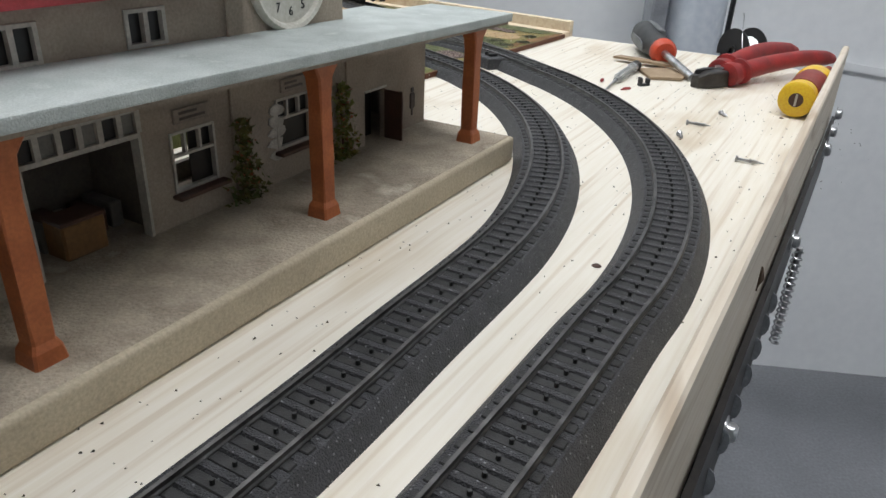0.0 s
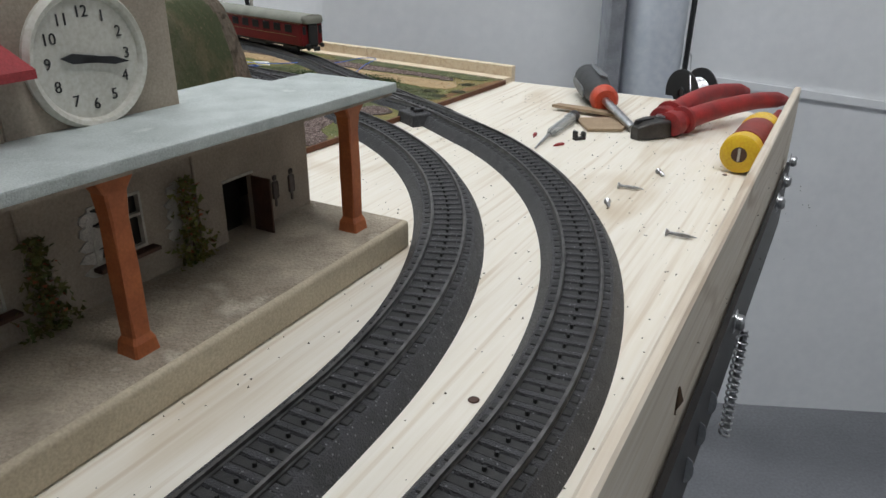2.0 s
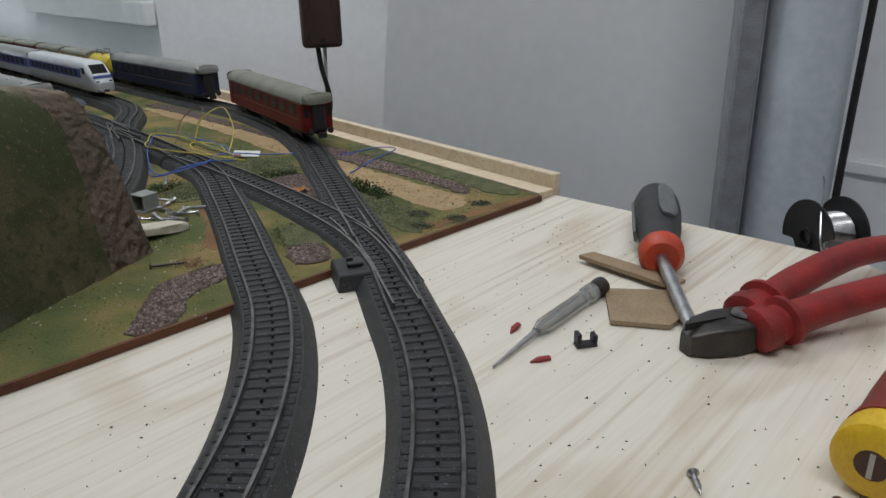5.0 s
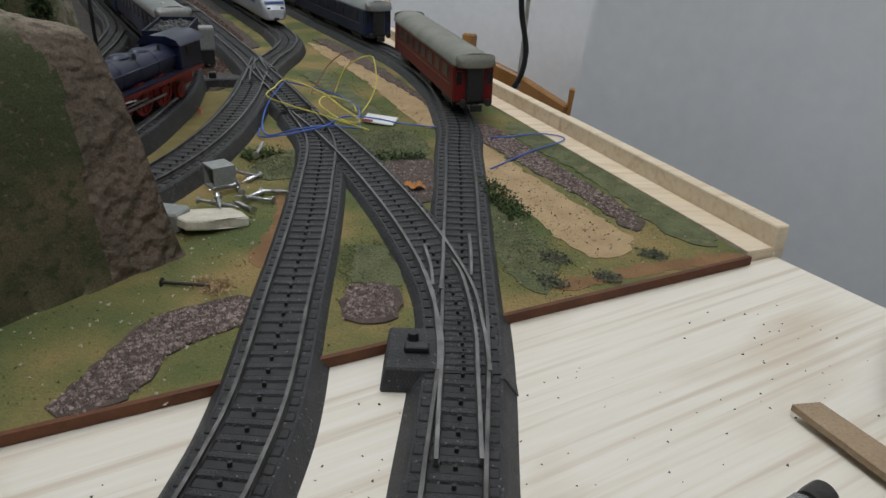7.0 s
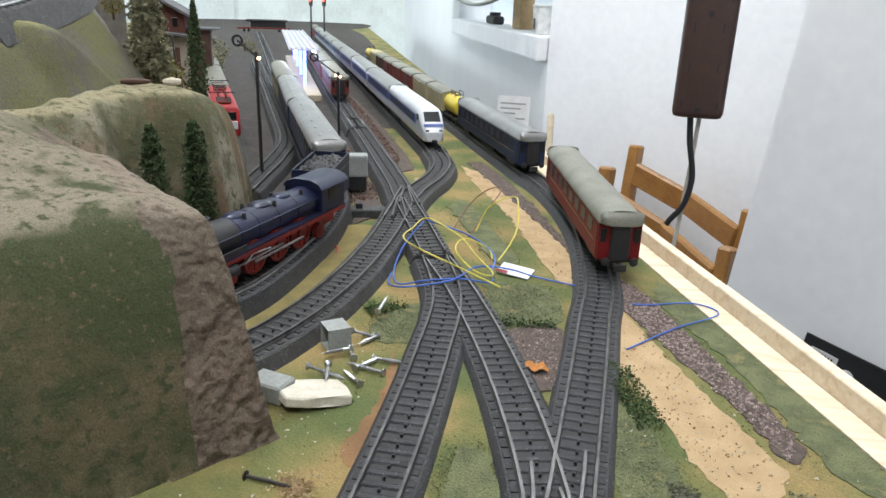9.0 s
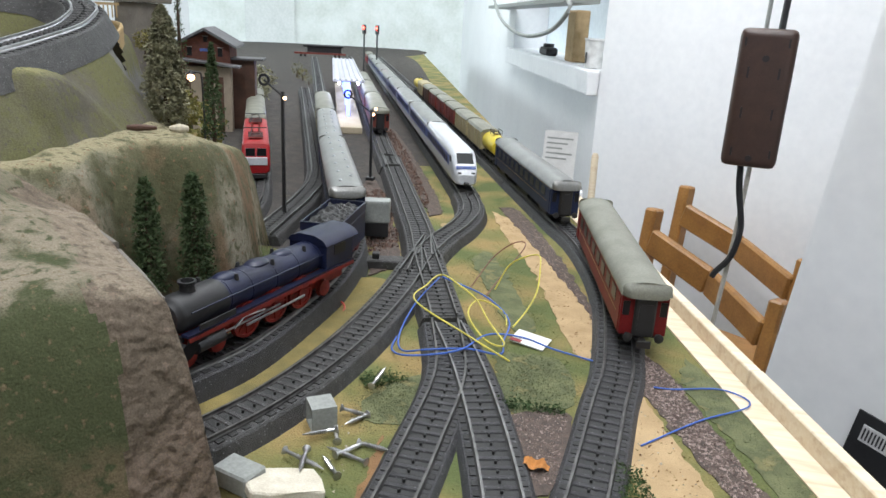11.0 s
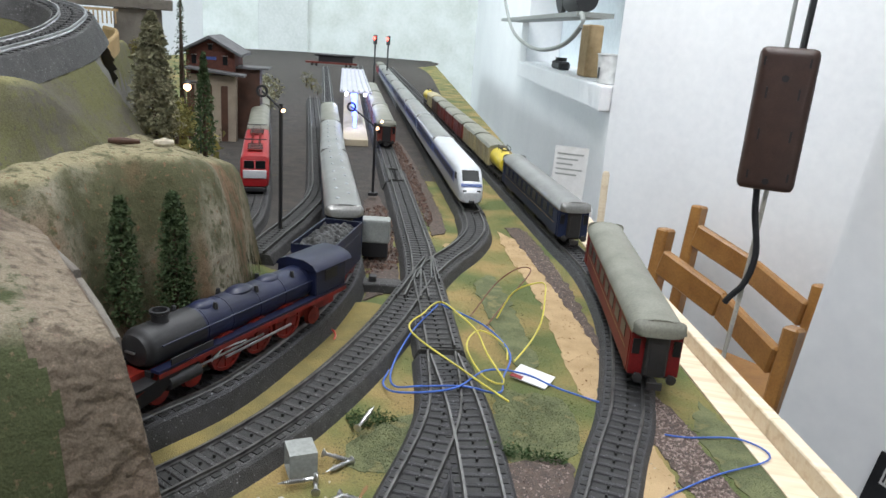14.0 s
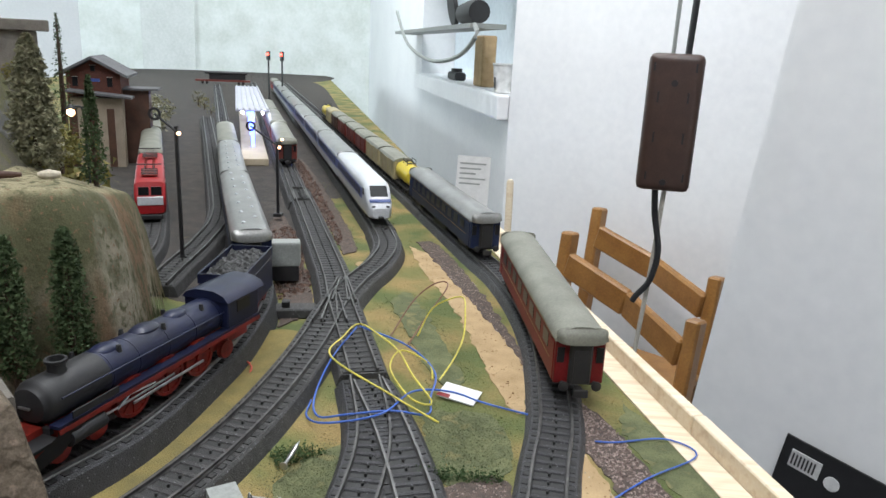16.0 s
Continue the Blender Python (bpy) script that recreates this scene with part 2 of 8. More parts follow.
def smooth_path(points, step):
    """A rounded line through the points, in even steps."""
    ps = [Vector(p if len(p) == 3 else (*p, 0)) for p in points]
    ps = [2 * ps[0] - ps[1], *ps, 2 * ps[-1] - ps[-2]]
    fine = []
    for a, b, c, d in zip(ps, ps[1:], ps[2:], ps[3:]):
        k = max(4, int((c - b).length / step * 2))
        for i in range(k):
            t = i / k
            fine.append(0.5 * (2 * b + (c - a) * t + (2 * a - 5 * b + 4 * c - d) * t * t + (3 * b - 3 * c + d - a) * t ** 3))
    fine.append(ps[-2])
    out, left = [fine[0]], step
    for a, b in zip(fine, fine[1:]):
        seg = (b - a).length
        while seg >= left > 0:
            a = a + (b - a) * (left / seg)
            out.append(a.copy())
            seg, left = (b - a).length, step
        left -= seg
    return out


def sweep(bm, pts, profile, closed_ends=True):
    """Carries a closed outline of (side, up) pairs along a level line."""
    rings = []
    for i, p in enumerate(pts):
        d = (pts[min(i + 1, len(pts) - 1)] - pts[max(i - 1, 0)]).normalized()
        side = Vector((d.y, -d.x, 0)).normalized()
        rings.append([bm.verts.new(p + side * s + Vector((0, 0, h))) for s, h in profile])
    k = len(profile)
    for a, b in zip(rings, rings[1:]):
        for i in range(k):
            bm.faces.new((a[i], a[(i + 1) % k], b[(i + 1) % k], b[i]))
    if closed_ends:
        bm.faces.new(rings[0])
        bm.faces.new(rings[-1][::-1])


def tube(bm, pts, r, seg=8):
    """A round wire along any line."""
    rings, up = [], Vector((0.13, 0.2, 0.97)).normalized()
    for i, p in enumerate(pts):
        d = (pts[min(i + 1, len(pts) - 1)] - pts[max(i - 1, 0)]).normalized()
        a = d.cross(up).normalized()
        b = a.cross(d)
        rr = r(i / max(1, len(pts) - 1)) if callable(r) else r
        rings.append([bm.verts.new(p + (a * math.cos(2 * math.pi * j / seg) + b * math.sin(2 * math.pi * j / seg)) * rr) for j in range(seg)])
    for a, b in zip(rings, rings[1:]):
        for i in range(seg):
            bm.faces.new((a[i], a[(i + 1) % seg], b[(i + 1) % seg], b[i]))
    bm.faces.new(rings[0][::-1])
    bm.faces.new(rings[-1])


def wire(name, points, r, material, label, category, step=0.004):
    bm = bmesh.new()
    tube(bm, smooth_path(points, step), r, 6)
    return tagged(part(name, bm, material, smooth=True), label, category)


def slab(bm, outline, z0, z1):
    lo = [bm.verts.new((x, y, z0)) for x, y in outline]
    hi = [bm.verts.new((x, y, z1)) for x, y in outline]
    k = len(outline)
    bm.faces.new(lo[::-1])
    bm.faces.new(hi)
    for i in range(k):
        bm.faces.new((lo[i], lo[(i + 1) % k], hi[(i + 1) % k], hi[i]))


def holed_wall(bm, u0, u1, z0, z1, y0, y1, holes):
    """A wall along x from u0 to u1 with thickness y0..y1 and rectangular openings (ua, ub, za, zb) right through it."""
    us = sorted({u0, u1, *(h[0] for h in holes), *(h[1] for h in holes)})
    zs = sorted({z0, z1, *(h[2] for h in holes), *(h[3] for h in holes)})
    solid = lambda i, j: 0 <= i < len(us) - 1 and 0 <= j < len(zs) - 1 and not any(  # noqa: E731
        h[0] <= (us[i] + us[i + 1]) / 2 <= h[1] and h[2] <= (zs[j] + zs[j + 1]) / 2 <= h[3] for h in holes)
    cache = {}

    def v(i, j, y):
        if (i, j, y) not in cache:
            cache[i, j, y] = bm.verts.new((us[i], y, zs[j]))
        return cache[i, j, y]

    for i in range(len(us) - 1):
        for j in range(len(zs) - 1):
            if not solid(i, j):
                continue
            bm.faces.new((v(i, j, y0), v(i + 1, j, y0), v(i + 1, j + 1, y0), v(i, j + 1, y0)))
            bm.faces.new((v(i, j, y1), v(i, j + 1, y1), v(i + 1, j + 1, y1), v(i + 1, j, y1)))
            for di, dj, a, b in ((-1, 0, (i, j), (i, j + 1)), (1, 0, (i + 1, j + 1), (i + 1, j)), (0, -1, (i + 1, j), (i, j)), (0, 1, (i, j + 1), (i + 1, j + 1))):
                if not solid(i + di, j + dj):
                    bm.faces.new((v(*a, y0), v(*b, y0), v(*b, y1), v(*a, y1)))


def text_bm(words, size, depth):
    cu = bpy.data.curves.new("lettering", "FONT")
    cu.body, cu.size, cu.extrude, cu.align_x, cu.align_y, cu.resolution_u = words, size, depth, "CENTER", "CENTER", 2
    ob = bpy.data.objects.new("lettering", cu)
    scene.collection.objects.link(ob)
    me = bpy.data.meshes.new_from_object(ob.evaluated_get(bpy.context.evaluated_depsgraph_get()))
    bm = bmesh.new()
    bm.from_mesh(me)
    bpy.data.objects.remove(ob)
    bpy.data.curves.remove(cu)
    bpy.data.meshes.remove(me)
    return bm


def tri_cloud(bm, spots, size, rnd, flat=0.6):
    """Small leafy flakes, three-cornered, turned at random."""
    for p in spots:
        a = Vector((rnd.gauss(0, 1), rnd.gauss(0, 1), rnd.gauss(0, 1) * flat)).normalized() * size * rnd.uniform(0.6, 1.4)
        b = a.cross(Vector((rnd.gauss(0, 1), rnd.gauss(0, 1), rnd.gauss(0, 1)))).normalized() * size * rnd.uniform(0.5, 1.0)
        bm.faces.new([bm.verts.new(p + q) for q in (a, b, -a * 0.6 - b * 0.3, )])


def pebble_field(bm, spots, size, rnd):
    for p in spots:
        s = size * rnd.uniform(0.5, 1.3)
        q = [p + Vector((rnd.uniform(-1, 1), rnd.uniform(-1, 1), rnd.uniform(0.1, 0.9))) * s * 0.4 + Vector(o) * s for o in ((-0.6, -0.5, 0), (0.6, -0.4, 0), (0, 0.65, 0), (0, 0, 0.7))]
        v = [bm.verts.new(x) for x in q]
        for f in ((0, 1, 3), (1, 2, 3), (2, 0, 3)):
            bm.faces.new([v[i] for i in f])


def inside(p, poly):
    x, y, hit = p[0], p[1], False
    for (x0, y0), (x1, y1) in zip(poly, poly[1:] + poly[:1]):
        if (y0 > y) != (y1 > y) and x < (x1 - x0) * (y - y0) / (y1 - y0) + x0:
            hit = not hit
    return hit


def strewn(poly, count, z, rnd):
    xs, ys = [p[0] for p in poly], [p[1] for p in poly]
    out = []
    while len(out) < count:
        p = (rnd.uniform(min(xs), max(xs)), rnd.uniform(min(ys), max(ys)))
        if inside(p, poly):
            out.append(Vector((*p, z)))
    return out


def heightfield(x0, x1, y0, y1, step, height):
    bm = bmesh.new()
    nx, ny = int((x1 - x0) / step) + 1, int((y1 - y0) / step) + 1
    grid = {}
    for i in range(nx):
        for j in range(ny):
            x, y = x0 + i * step, y0 + j * step
            z = height(x, y)
            if z is not None:
                grid[i, j] = bm.verts.new((x, y, z) if not isinstance(z, Vector) else z)
    for i in range(nx - 1):
        for j in range(ny - 1):
            q = [grid.get(k) for k in ((i, j), (i + 1, j), (i + 1, j + 1), (i, j + 1))]
            if all(q):
                bm.faces.new(q)
    return bm


def sstep(a, b, x):
    t = max(0.0, min(1.0, (x - a) / (b - a)))
    return t * t * (3 - 2 * t)


# The baseboard runs along AHEAD; RIGHT is its fence side. LAYOUT runs along the long wall.
AHEAD, RIGHT = Vector((0.4695, 0.883, 0)), Vector((0.883, -0.4695, 0))
LAY, LAYN = Vector((-0.846, 0.533, 0)), Vector((0.533, 0.846, 0))
FENCE0 = Vector((0.1680, 0.283, 0))

# ---- room ----
bm = bmesh.new()
slab(bm, [(-5.7, -1.6), (2.6, -1.6), (2.6, 5.2), (-5.7, 5.2)], -0.76, -0.70)
tagged(part("floor", bm, M_FLOOR), "grey smooth room floor below the layout", "floor", kind="structure")
bm = bmesh.new()
slab(bm, [(-5.7, -1.6), (2.6, -1.6), (2.6, 5.2), (-5.7, 5.2)], 1.80, 1.86)
tagged(part("ceiling", bm, M_CEIL), "plain white room ceiling", "ceiling", kind="structure")


def wall(name, a, b, thick, label, material, z0=-0.70, z1=1.80):
    a, b = Vector((*a, 0)), Vector((*b, 0))
    d = (b - a).normalized()
    n = Vector((-d.y, d.x, 0)) * thick
    bm = bmesh.new()
    slab(bm, [tuple(p.xy) for p in (a, b, b + n, a + n)], z0, z1)
    return tagged(part(name, bm, material), label, "wall", kind="structure")


# The panel's free edge leans, so it is built from its own outline.
bm = bmesh.new()
pn = Vector((0.0807, 0.9967, 0)) * 0.05
front = [Vector((2.45, 1.10, -0.70)), Vector((-0.210, 1.3154, -0.70)), Vector((0.042, 1.295, 1.80)), Vector((2.45, 1.10, 1.80))]
lo = [bm.verts.new(p) for p in front]
hi = [bm.verts.new(p + pn) for p in front]
bm.faces.new(lo)
bm.faces.new(hi[::-1])
for i in range(4):
    bm.faces.new((lo[i], lo[(i + 1) % 4], hi[(i + 1) % 4], hi[i]))
bmesh.ops.bevel(bm, geom=[e for e in bm.edges if e.verts[0].co.x < 0.1 and e.verts[1].co.x < 0.1], offset=0.008, segments=2, affect="EDGES")
tagged(part("wall_panel", bm, M_WALL), "white painted wall panel behind the new baseboard", "wall", kind="structure")
wall("wall_alcove", (2.50, 2.1225), (-1.030, 2.1225), -0.24, "white painted wall behind the wooden chairs", M_WALL)
wall("wall_long", (-1.030, 2.1225), (-4.23, 4.5225), -0.20, "long white plastered wall beside the layout", M_WALL, -0.70, 0.104)
wall("wall_long", (-2.18, 2.985), (-4.23, 4.5225), -0.20, "long white plastered wall beyond the window recess", M_WALL, 0.104, 1.80)
wall("wall_long", (-1.030, 2.1225), (-2.18, 2.985), -0.20, "white plastered wall above the window recess", M_WALL, 0.55, 1.80)
wall("wall_far", (-4.17, 4.57), (-5.60, 2.66), -0.12, "rough whitewashed far wall", M_WALLFAR)
wall("wall_far_left", (-5.45, 2.86), (-5.45, -1.6), -0.1, "white painted far wall of the room", M_WALL)
wall("wall_back", (-5.6, -1.5), (2.5, -1.5), -0.1, "white painted wall behind the camera", M_WALL)
wall("wall_right", (2.45, -1.5), (2.45, 2.12), -0.1, "white painted wall at the room's end", M_WALL)
bm = bmesh.new()
sweep(bm, [Vector((0.43, 1.2600, -0.070)), Vector((1.20, 1.1977, -0.165))], [(-0.002, 0), (-0.002, 0.013), (0.002, 0.013), (0.002, 0)])
tagged(part("trim", bm, M_WALL), "white painted ledge along the wall panel", "ledge", kind="structure")

pipe = thing("wall_pipe", "thick pale blue-grey vertical pipe by the wall", "pipe", pose(0.380, 1.175, -0.7))
part("tube", lathebm([(0.044, 0), (0.044, 2.5)], 40), M_PIPE, pipe, smooth=True)
bm = bmesh.new()
tube(bm, smooth_path([(0.052, -0.02, 2.5), (0.050, -0.022, 1.2), (0.047, -0.03, 0.9), (0.046, -0.02, 0.6), (0.05, 0, 0.0)], 0.02), 0.004, 8)
part("cable", bm, M_BLACK, pipe, "thin dark cable clipped along the pipe", smooth=True)
bm = bmesh.new()
box(bm, -0.075, -0.050, -0.03, 0.03, 0, 2.5, 0.003)
part("channel", bm, mat("grey_channel", (0.30, 0.31, 0.335), None, 0.6), pipe, "grey square channel beside the pipe")

# ---- baseboard ----
end = FENCE0 + AHEAD * 0.455
near = FENCE0 - AHEAD * 0.62
bm = bmesh.new()
w = RIGHT * 0.0055
outline = [near - w, end - w, Vector((0.33, 0.755, 0)), Vector((0.148, 0.857, 0)), Vector((-0.14, 0.40, 0)), Vector((-0.35, 0.05, 0)), Vector((-0.5, -0.2, 0))]
slab(bm, [tuple(p.xy) for p in outline], -0.018, 0.0)
tagged(part("ground", bm, M_PLY), "pale plywood baseboard with grain and knots", "baseboard", kind="structure")

bm = bmesh.new()
q = [near - w, end - w, end, near]
slab(bm, [tuple((p + RIGHT * 0.0005).xy) for p in q], -0.042, 0.030)
bmesh.ops.bevel(bm, geom=bm.edges[:], offset=0.0012, segments=1, affect="EDGES")
fence = thing("edge_board", "planed pine board standing along the baseboard edge", "board")
part("plank", bm, M_FENCE, fence)
bm = bmesh.new()
fl = mat("pine_split", (0.10, 0.06, 0.035), None, 0.8)
kn = FENCE0 + RIGHT * 0.0008
tube(bm, [kn + Vector((0, 0, -0.016)), kn + AHEAD * 0.002 + Vector((0, 0, -0.010)), kn + AHEAD * 0.001 + Vector((0, 0, -0.004))], lambda t: 0.0006 + 0.0016 * math.sin(math.pi * t), 6)
part("knot", bm, fl, fence, "dark split knot")

# Perforated steel angle under the fence, with bolts and a gas-spring like strut.
ang = thing("slotted_angle", "black slotted steel angle under the board edge", "bracket")
bm = bmesh.new()
o = FENCE0 + RIGHT * 0.002
base = [(o - AHEAD * 0.5), (o + AHEAD * 0.43)]
side = [tuple((p + RIGHT * k).xy) for p, k in ((base[0], 0), (base[1], 0), (base[1], 0.003), (base[0], 0.003))]
slab(bm, side, -0.085, -0.030)
flange = [tuple((p + RIGHT * k).xy) for p, k in ((base[0], -0.03), (base[1], -0.03), (base[1], 0.0), (base[0], 0.0))]
slab(bm, flange, -0.085, -0.082)
part("rail_angle", bm, M_BLACKMETAL, ang)
for i in range(19):
    c = o + AHEAD * (-0.42 + i * 0.028) + RIGHT * 0.0034
    bm = bmesh.new()
    lathe(bm, [(0.0036, 0), (0.0036, 0.0006)], 10, Matrix.Translation(c + Vector((0, 0, -0.062))) @ Matrix.Rotation(radians(62), 4, "Z") @ Matrix.Rotation(radians(90), 4, "Y") @ Matrix.Diagonal((1.9, 0.9, 1, 1)))
    part("slot", bm, mat("slot_grey", (0.30, 0.31, 0.33), None, 0.6) if i == 0 else bpy.data.materials["slot_grey"], ang)


def bolt(at, r=0.0045):
    bm = bmesh.new()
    lathe(bm, [(r * 1.5, 0), (r * 1.5, 0.0008), (r, 0.0012), (r, 0.004), (r * 0.7, 0.0055)], 12, Matrix.Translation(at) @ Matrix.Rotation(radians(-28), 4, "Z") @ Matrix.Rotation(radians(90), 4, "Y"))
    return tagged(part("bolt", bm, M_STEEL, smooth=True), "shiny zinc bolt head on the steel angle", "bolt", "bolts on the angle")


for s, z in ((0.146, -0.046), (0.330, -0.034), (0.345, -0.040), (0.372, -0.030), (0.405, -0.022), (-0.05, -0.06)):
    bolt(o + AHEAD * s + RIGHT * 0.003 + Vector((0, 0, z)))
strut = thing("steel_strut", "thin steel strut with a coil spring under the board", "strut")
a, b = o + AHEAD * 0.146 + RIGHT * 0.009 + Vector((0, 0, -0.05)), o + AHEAD * 0.150 + RIGHT * 0.009 + Vector((0, 0, -0.12))
bm = bmesh.new()
tube(bm, [a, b], 0.002, 8)
part("rod", bm, M_STEEL, strut)
bm = bmesh.new()
tube(bm, [a.lerp(b, t / 160) + Vector((math.cos(t * 0.6), math.sin(t * 0.6), 0)) * 0.003 - AHEAD * 0.008 for t in range(160)], 0.0007, 5)
part("spring", bm, M_STEEL, strut)

# ---- landscape sheet of the finished layout ----
S_EDGE = [(0.1375, 0.8395), (-0.031, 0.567), (-0.115, 0.43)]
far_r = Vector((0.1375, 0.8395, 0))
lay_edge = Vector((-0.80, 0.60, 0))
bm = bmesh.new()
sheet = [S_EDGE[0], (-0.20, 1.10), (-0.62, 1.42), (-3.75, 3.72), (-4.45, 2.70), (-1.6, 0.4), (-0.7, 0.2), S_EDGE[2], S_EDGE[1]]
slab(bm, sheet, -0.016, 0.004)
tagged(part("landscape", bm, M_GRASS), "flocked model landscape with sandy and green patches", "landscape", kind="structure")
bm = bmesh.new()
d = (Vector((*S_EDGE[1], 0)) - Vector((*S_EDGE[0], 0))).normalized()
n = Vector((-d.y, d.x, 0))
p0, p1 = Vector((*S_EDGE[0], 0)), Vector((*S_EDGE[2], 0))
slab(bm, [tuple(p.xy) for p in (p0, p1, p1 + n * 0.0022, p0 + n * 0.0022)], 0.0004, 0.0046)
tagged(part("landscape_edge", bm, M_SHEETEDGE), "brown bare edge of the landscape board", "edge strip", kind="structure")

batten = thing("back_batten", "new pine batten along the back edge of the layout", "batten")
p = Vector((0.147, 0.8565, 0))
for name, s0, s1, up in (("batten_board", 0.0, 0.215, 0.0125), ("batten_board", 0.216, 0.75, 0.0120)):
    bm = bmesh.new()
    a, b = p + lay_edge * s0, p + lay_edge * s1
    nn = Vector((0.60, 0.80, 0))
    slab(bm, [tuple(x.xy) for x in (a - nn * 0.001, b - nn * 0.001, b + nn * 0.007, a + nn * 0.007)], -0.016, up + 0.004)
    bmesh.ops.bevel(bm, geom=bm.edges[:], offset=0.0008, segments=1, affect="EDGES")
    part(name, bm, M_PINE, batten)
bm = bmesh.new()
a, b = p - nn * 0.0015, p + lay_edge * 0.75 - nn * 0.0015
slab(bm, [tuple(x.xy) for x in (a, b, b - nn * 0.016, a - nn * 0.016)], -0.016, 0.0052)
part("batten_foot", bm, M_PINE, batten)

# ---- tracks ----
BED_PROFILE = [(-0.0195, 0.0), (-0.0152, 0.0062), (-0.0140, 0.0074), (0.0140, 0.0074), (0.0152, 0.0062), (0.0195, 0.0)]
bm = bmesh.new()
box(bm, -0.0130, 0.0130, -0.0019, 0.0019, 0.0066, 0.0080, 0.0003)
SLEEPER = bpy.data.meshes.new("sleeper")
bm.to_mesh(SLEEPER)
bm.free()
SLEEPER.materials.append(M_SLEEPER)


def rail_profile(c):
    return [(c - 0.0010, 0.0080), (c - 0.0010, 0.0086), (c - 0.00055, 0.0092), (c - 0.00065, 0.0108), (c + 0.00065, 0.0108), (c + 0.00055, 0.0092), (c + 0.0010, 0.0086), (c + 0.0010, 0.0080)]


def track(points, label, z=0.0, bed=None, rail=None, singles=True, raise_bed=0.0, spacing=0.0077, studs=True, foot=0.0, flare=1.0):
    """One run of tinplate track: ballast body, two rails, sleepers and centre studs. Points are (x, y) or (x, y, z)."""
    ob = thing("track", label, "model track", group="model railway tracks")
    pts = [Vector((p.x, p.y, p.z + z)) for p in smooth_path(points, spacing)]
    prof = [(s if h > 0 else s * flare, h if h > 0 else -foot) for s, h in BED_PROFILE]
    bm = bmesh.new()
    sweep(bm, pts, prof)
    part("ballast_bed", bm, bed or M_BED, ob)
    for c in (-0.00885, 0.00885):
        bm = bmesh.new()
        sweep(bm, pts, rail_profile(c))
        part("rail", bm, rail or M_RAIL, ob)
    joined = None if singles else bmesh.new()
    for i in range(len(pts) - 1):
        m = pts[i].lerp(pts[i + 1], 0.5)
        d = pts[i + 1] - pts[i]
        turn = Matrix.Translation(m) @ Matrix.Rotation(math.atan2(d.y, d.x) - math.pi / 2, 4, "Z")
        if singles:
            s = new("sleeper", SLEEPER)
            s.parent = ob
            s.matrix_world = turn
        else:
            box(joined, -0.0130, 0.0130, -0.0019, 0.0019, 0.0066, 0.0080, m=turn)
    if joined:
        part("sleeper_rest", joined, M_SLEEPER, ob)["kind"] = "stuff"
    # humped ballast between the sleepers, inside and outside the rails
    bm = bmesh.new()
    for i in range(1, len(pts) - 1):
        d = (pts[i + 1] - pts[i - 1]).normalized()
        side = Vector((d.y, -d.x, 0))
        for y0, y1, top in ((-0.0080, 0.0080, 0.0086), (-0.0138, -0.0098, 0.0080), (0.0098, 0.0138, 0.0080)):
            rows = [[bm.verts.new(pts[i] + d * o + side * y + Vector((0, 0, h if abs(y) < 0.012 else 0.0073))) for y in (y0, y1)] for o, h in ((-0.0021, 0.0072), (-0.0012, top), (0.0012, top), (0.0021, 0.0072))]
            for a, b in zip(rows, rows[1:]):
                bm.faces.new((a[0], a[1], b[1], b[0]))
    part("ballast_ridge_rest", bm, bed or M_BED, ob)["kind"] = "stuff"
    if studs:
        bm = bmesh.new()
        for i in range(len(pts) - 1):
            m = pts[i].lerp(pts[i + 1], 0.5)
            lathe(bm, [(0.0008, m.z + 0.008), (0.0007, m.z + 0.0096)], 6, Matrix.Translation((m.x, m.y, 0)))
        part("stud_rest", bm, M_STUD, ob)["kind"] = "stuff"
    return ob


def arc(cx, cy, r, a0, a1, n):
    return [(cx + r * math.cos(radians(a0 + (a1 - a0) * i / n)), cy + r * math.sin(radians(a0 + (a1 - a0) * i / n))) for i in range(n + 1)]


T_L = [(-0.17, -0.14), (-0.07, 0.043), (-0.0125, 0.1485), (0.0135, 0.2), *arc(-0.2969, 0.4223, 0.3779, -28, 32, 12), (-0.0130, 0.675), (-0.048, 0.7255), (-0.09, 0.783), (-0.1385, 0.844, 0.001), (-0.199, 0.891, 0.003)]
T_R = [(-0.11, -0.145), (-0.006, 0.045), (0.0545, 0.1525), *arc(-0.2500, 0.4257, 0.3994, -33, 30, 12), (0.064, 0.686), (0.027, 0.748), (-0.0235, 0.8335), (-0.0580, 0.8905), (-0.0905, 0.944, 0.001), (-0.165, 1.036, 0.002), (-0.252, 1.112, 0.002), (-0.34, 1.168, 0.003), (-0.55, 1.300, 0.003)]
T_B = [(0.075, 0.667), (0.060, 0.690), (0.036, 0.7215), (-0.0105, 0.7645), (-0.07, 0.811), (-0.135, 0.855, 0.001), (-0.19, 0.886, 0.003)]
T_X = [(-0.199, 0.891, 0.003), (-0.248, 0.923, 0.005), (-0.302, 0.958, 0.006), (-0.36, 0.999, 0.006), (-0.430, 1.044, 0.006), (-0.687, 1.206, 0.006), (-0.810, 1.280, 0.006), (-2.9, 2.6, 0.006)]
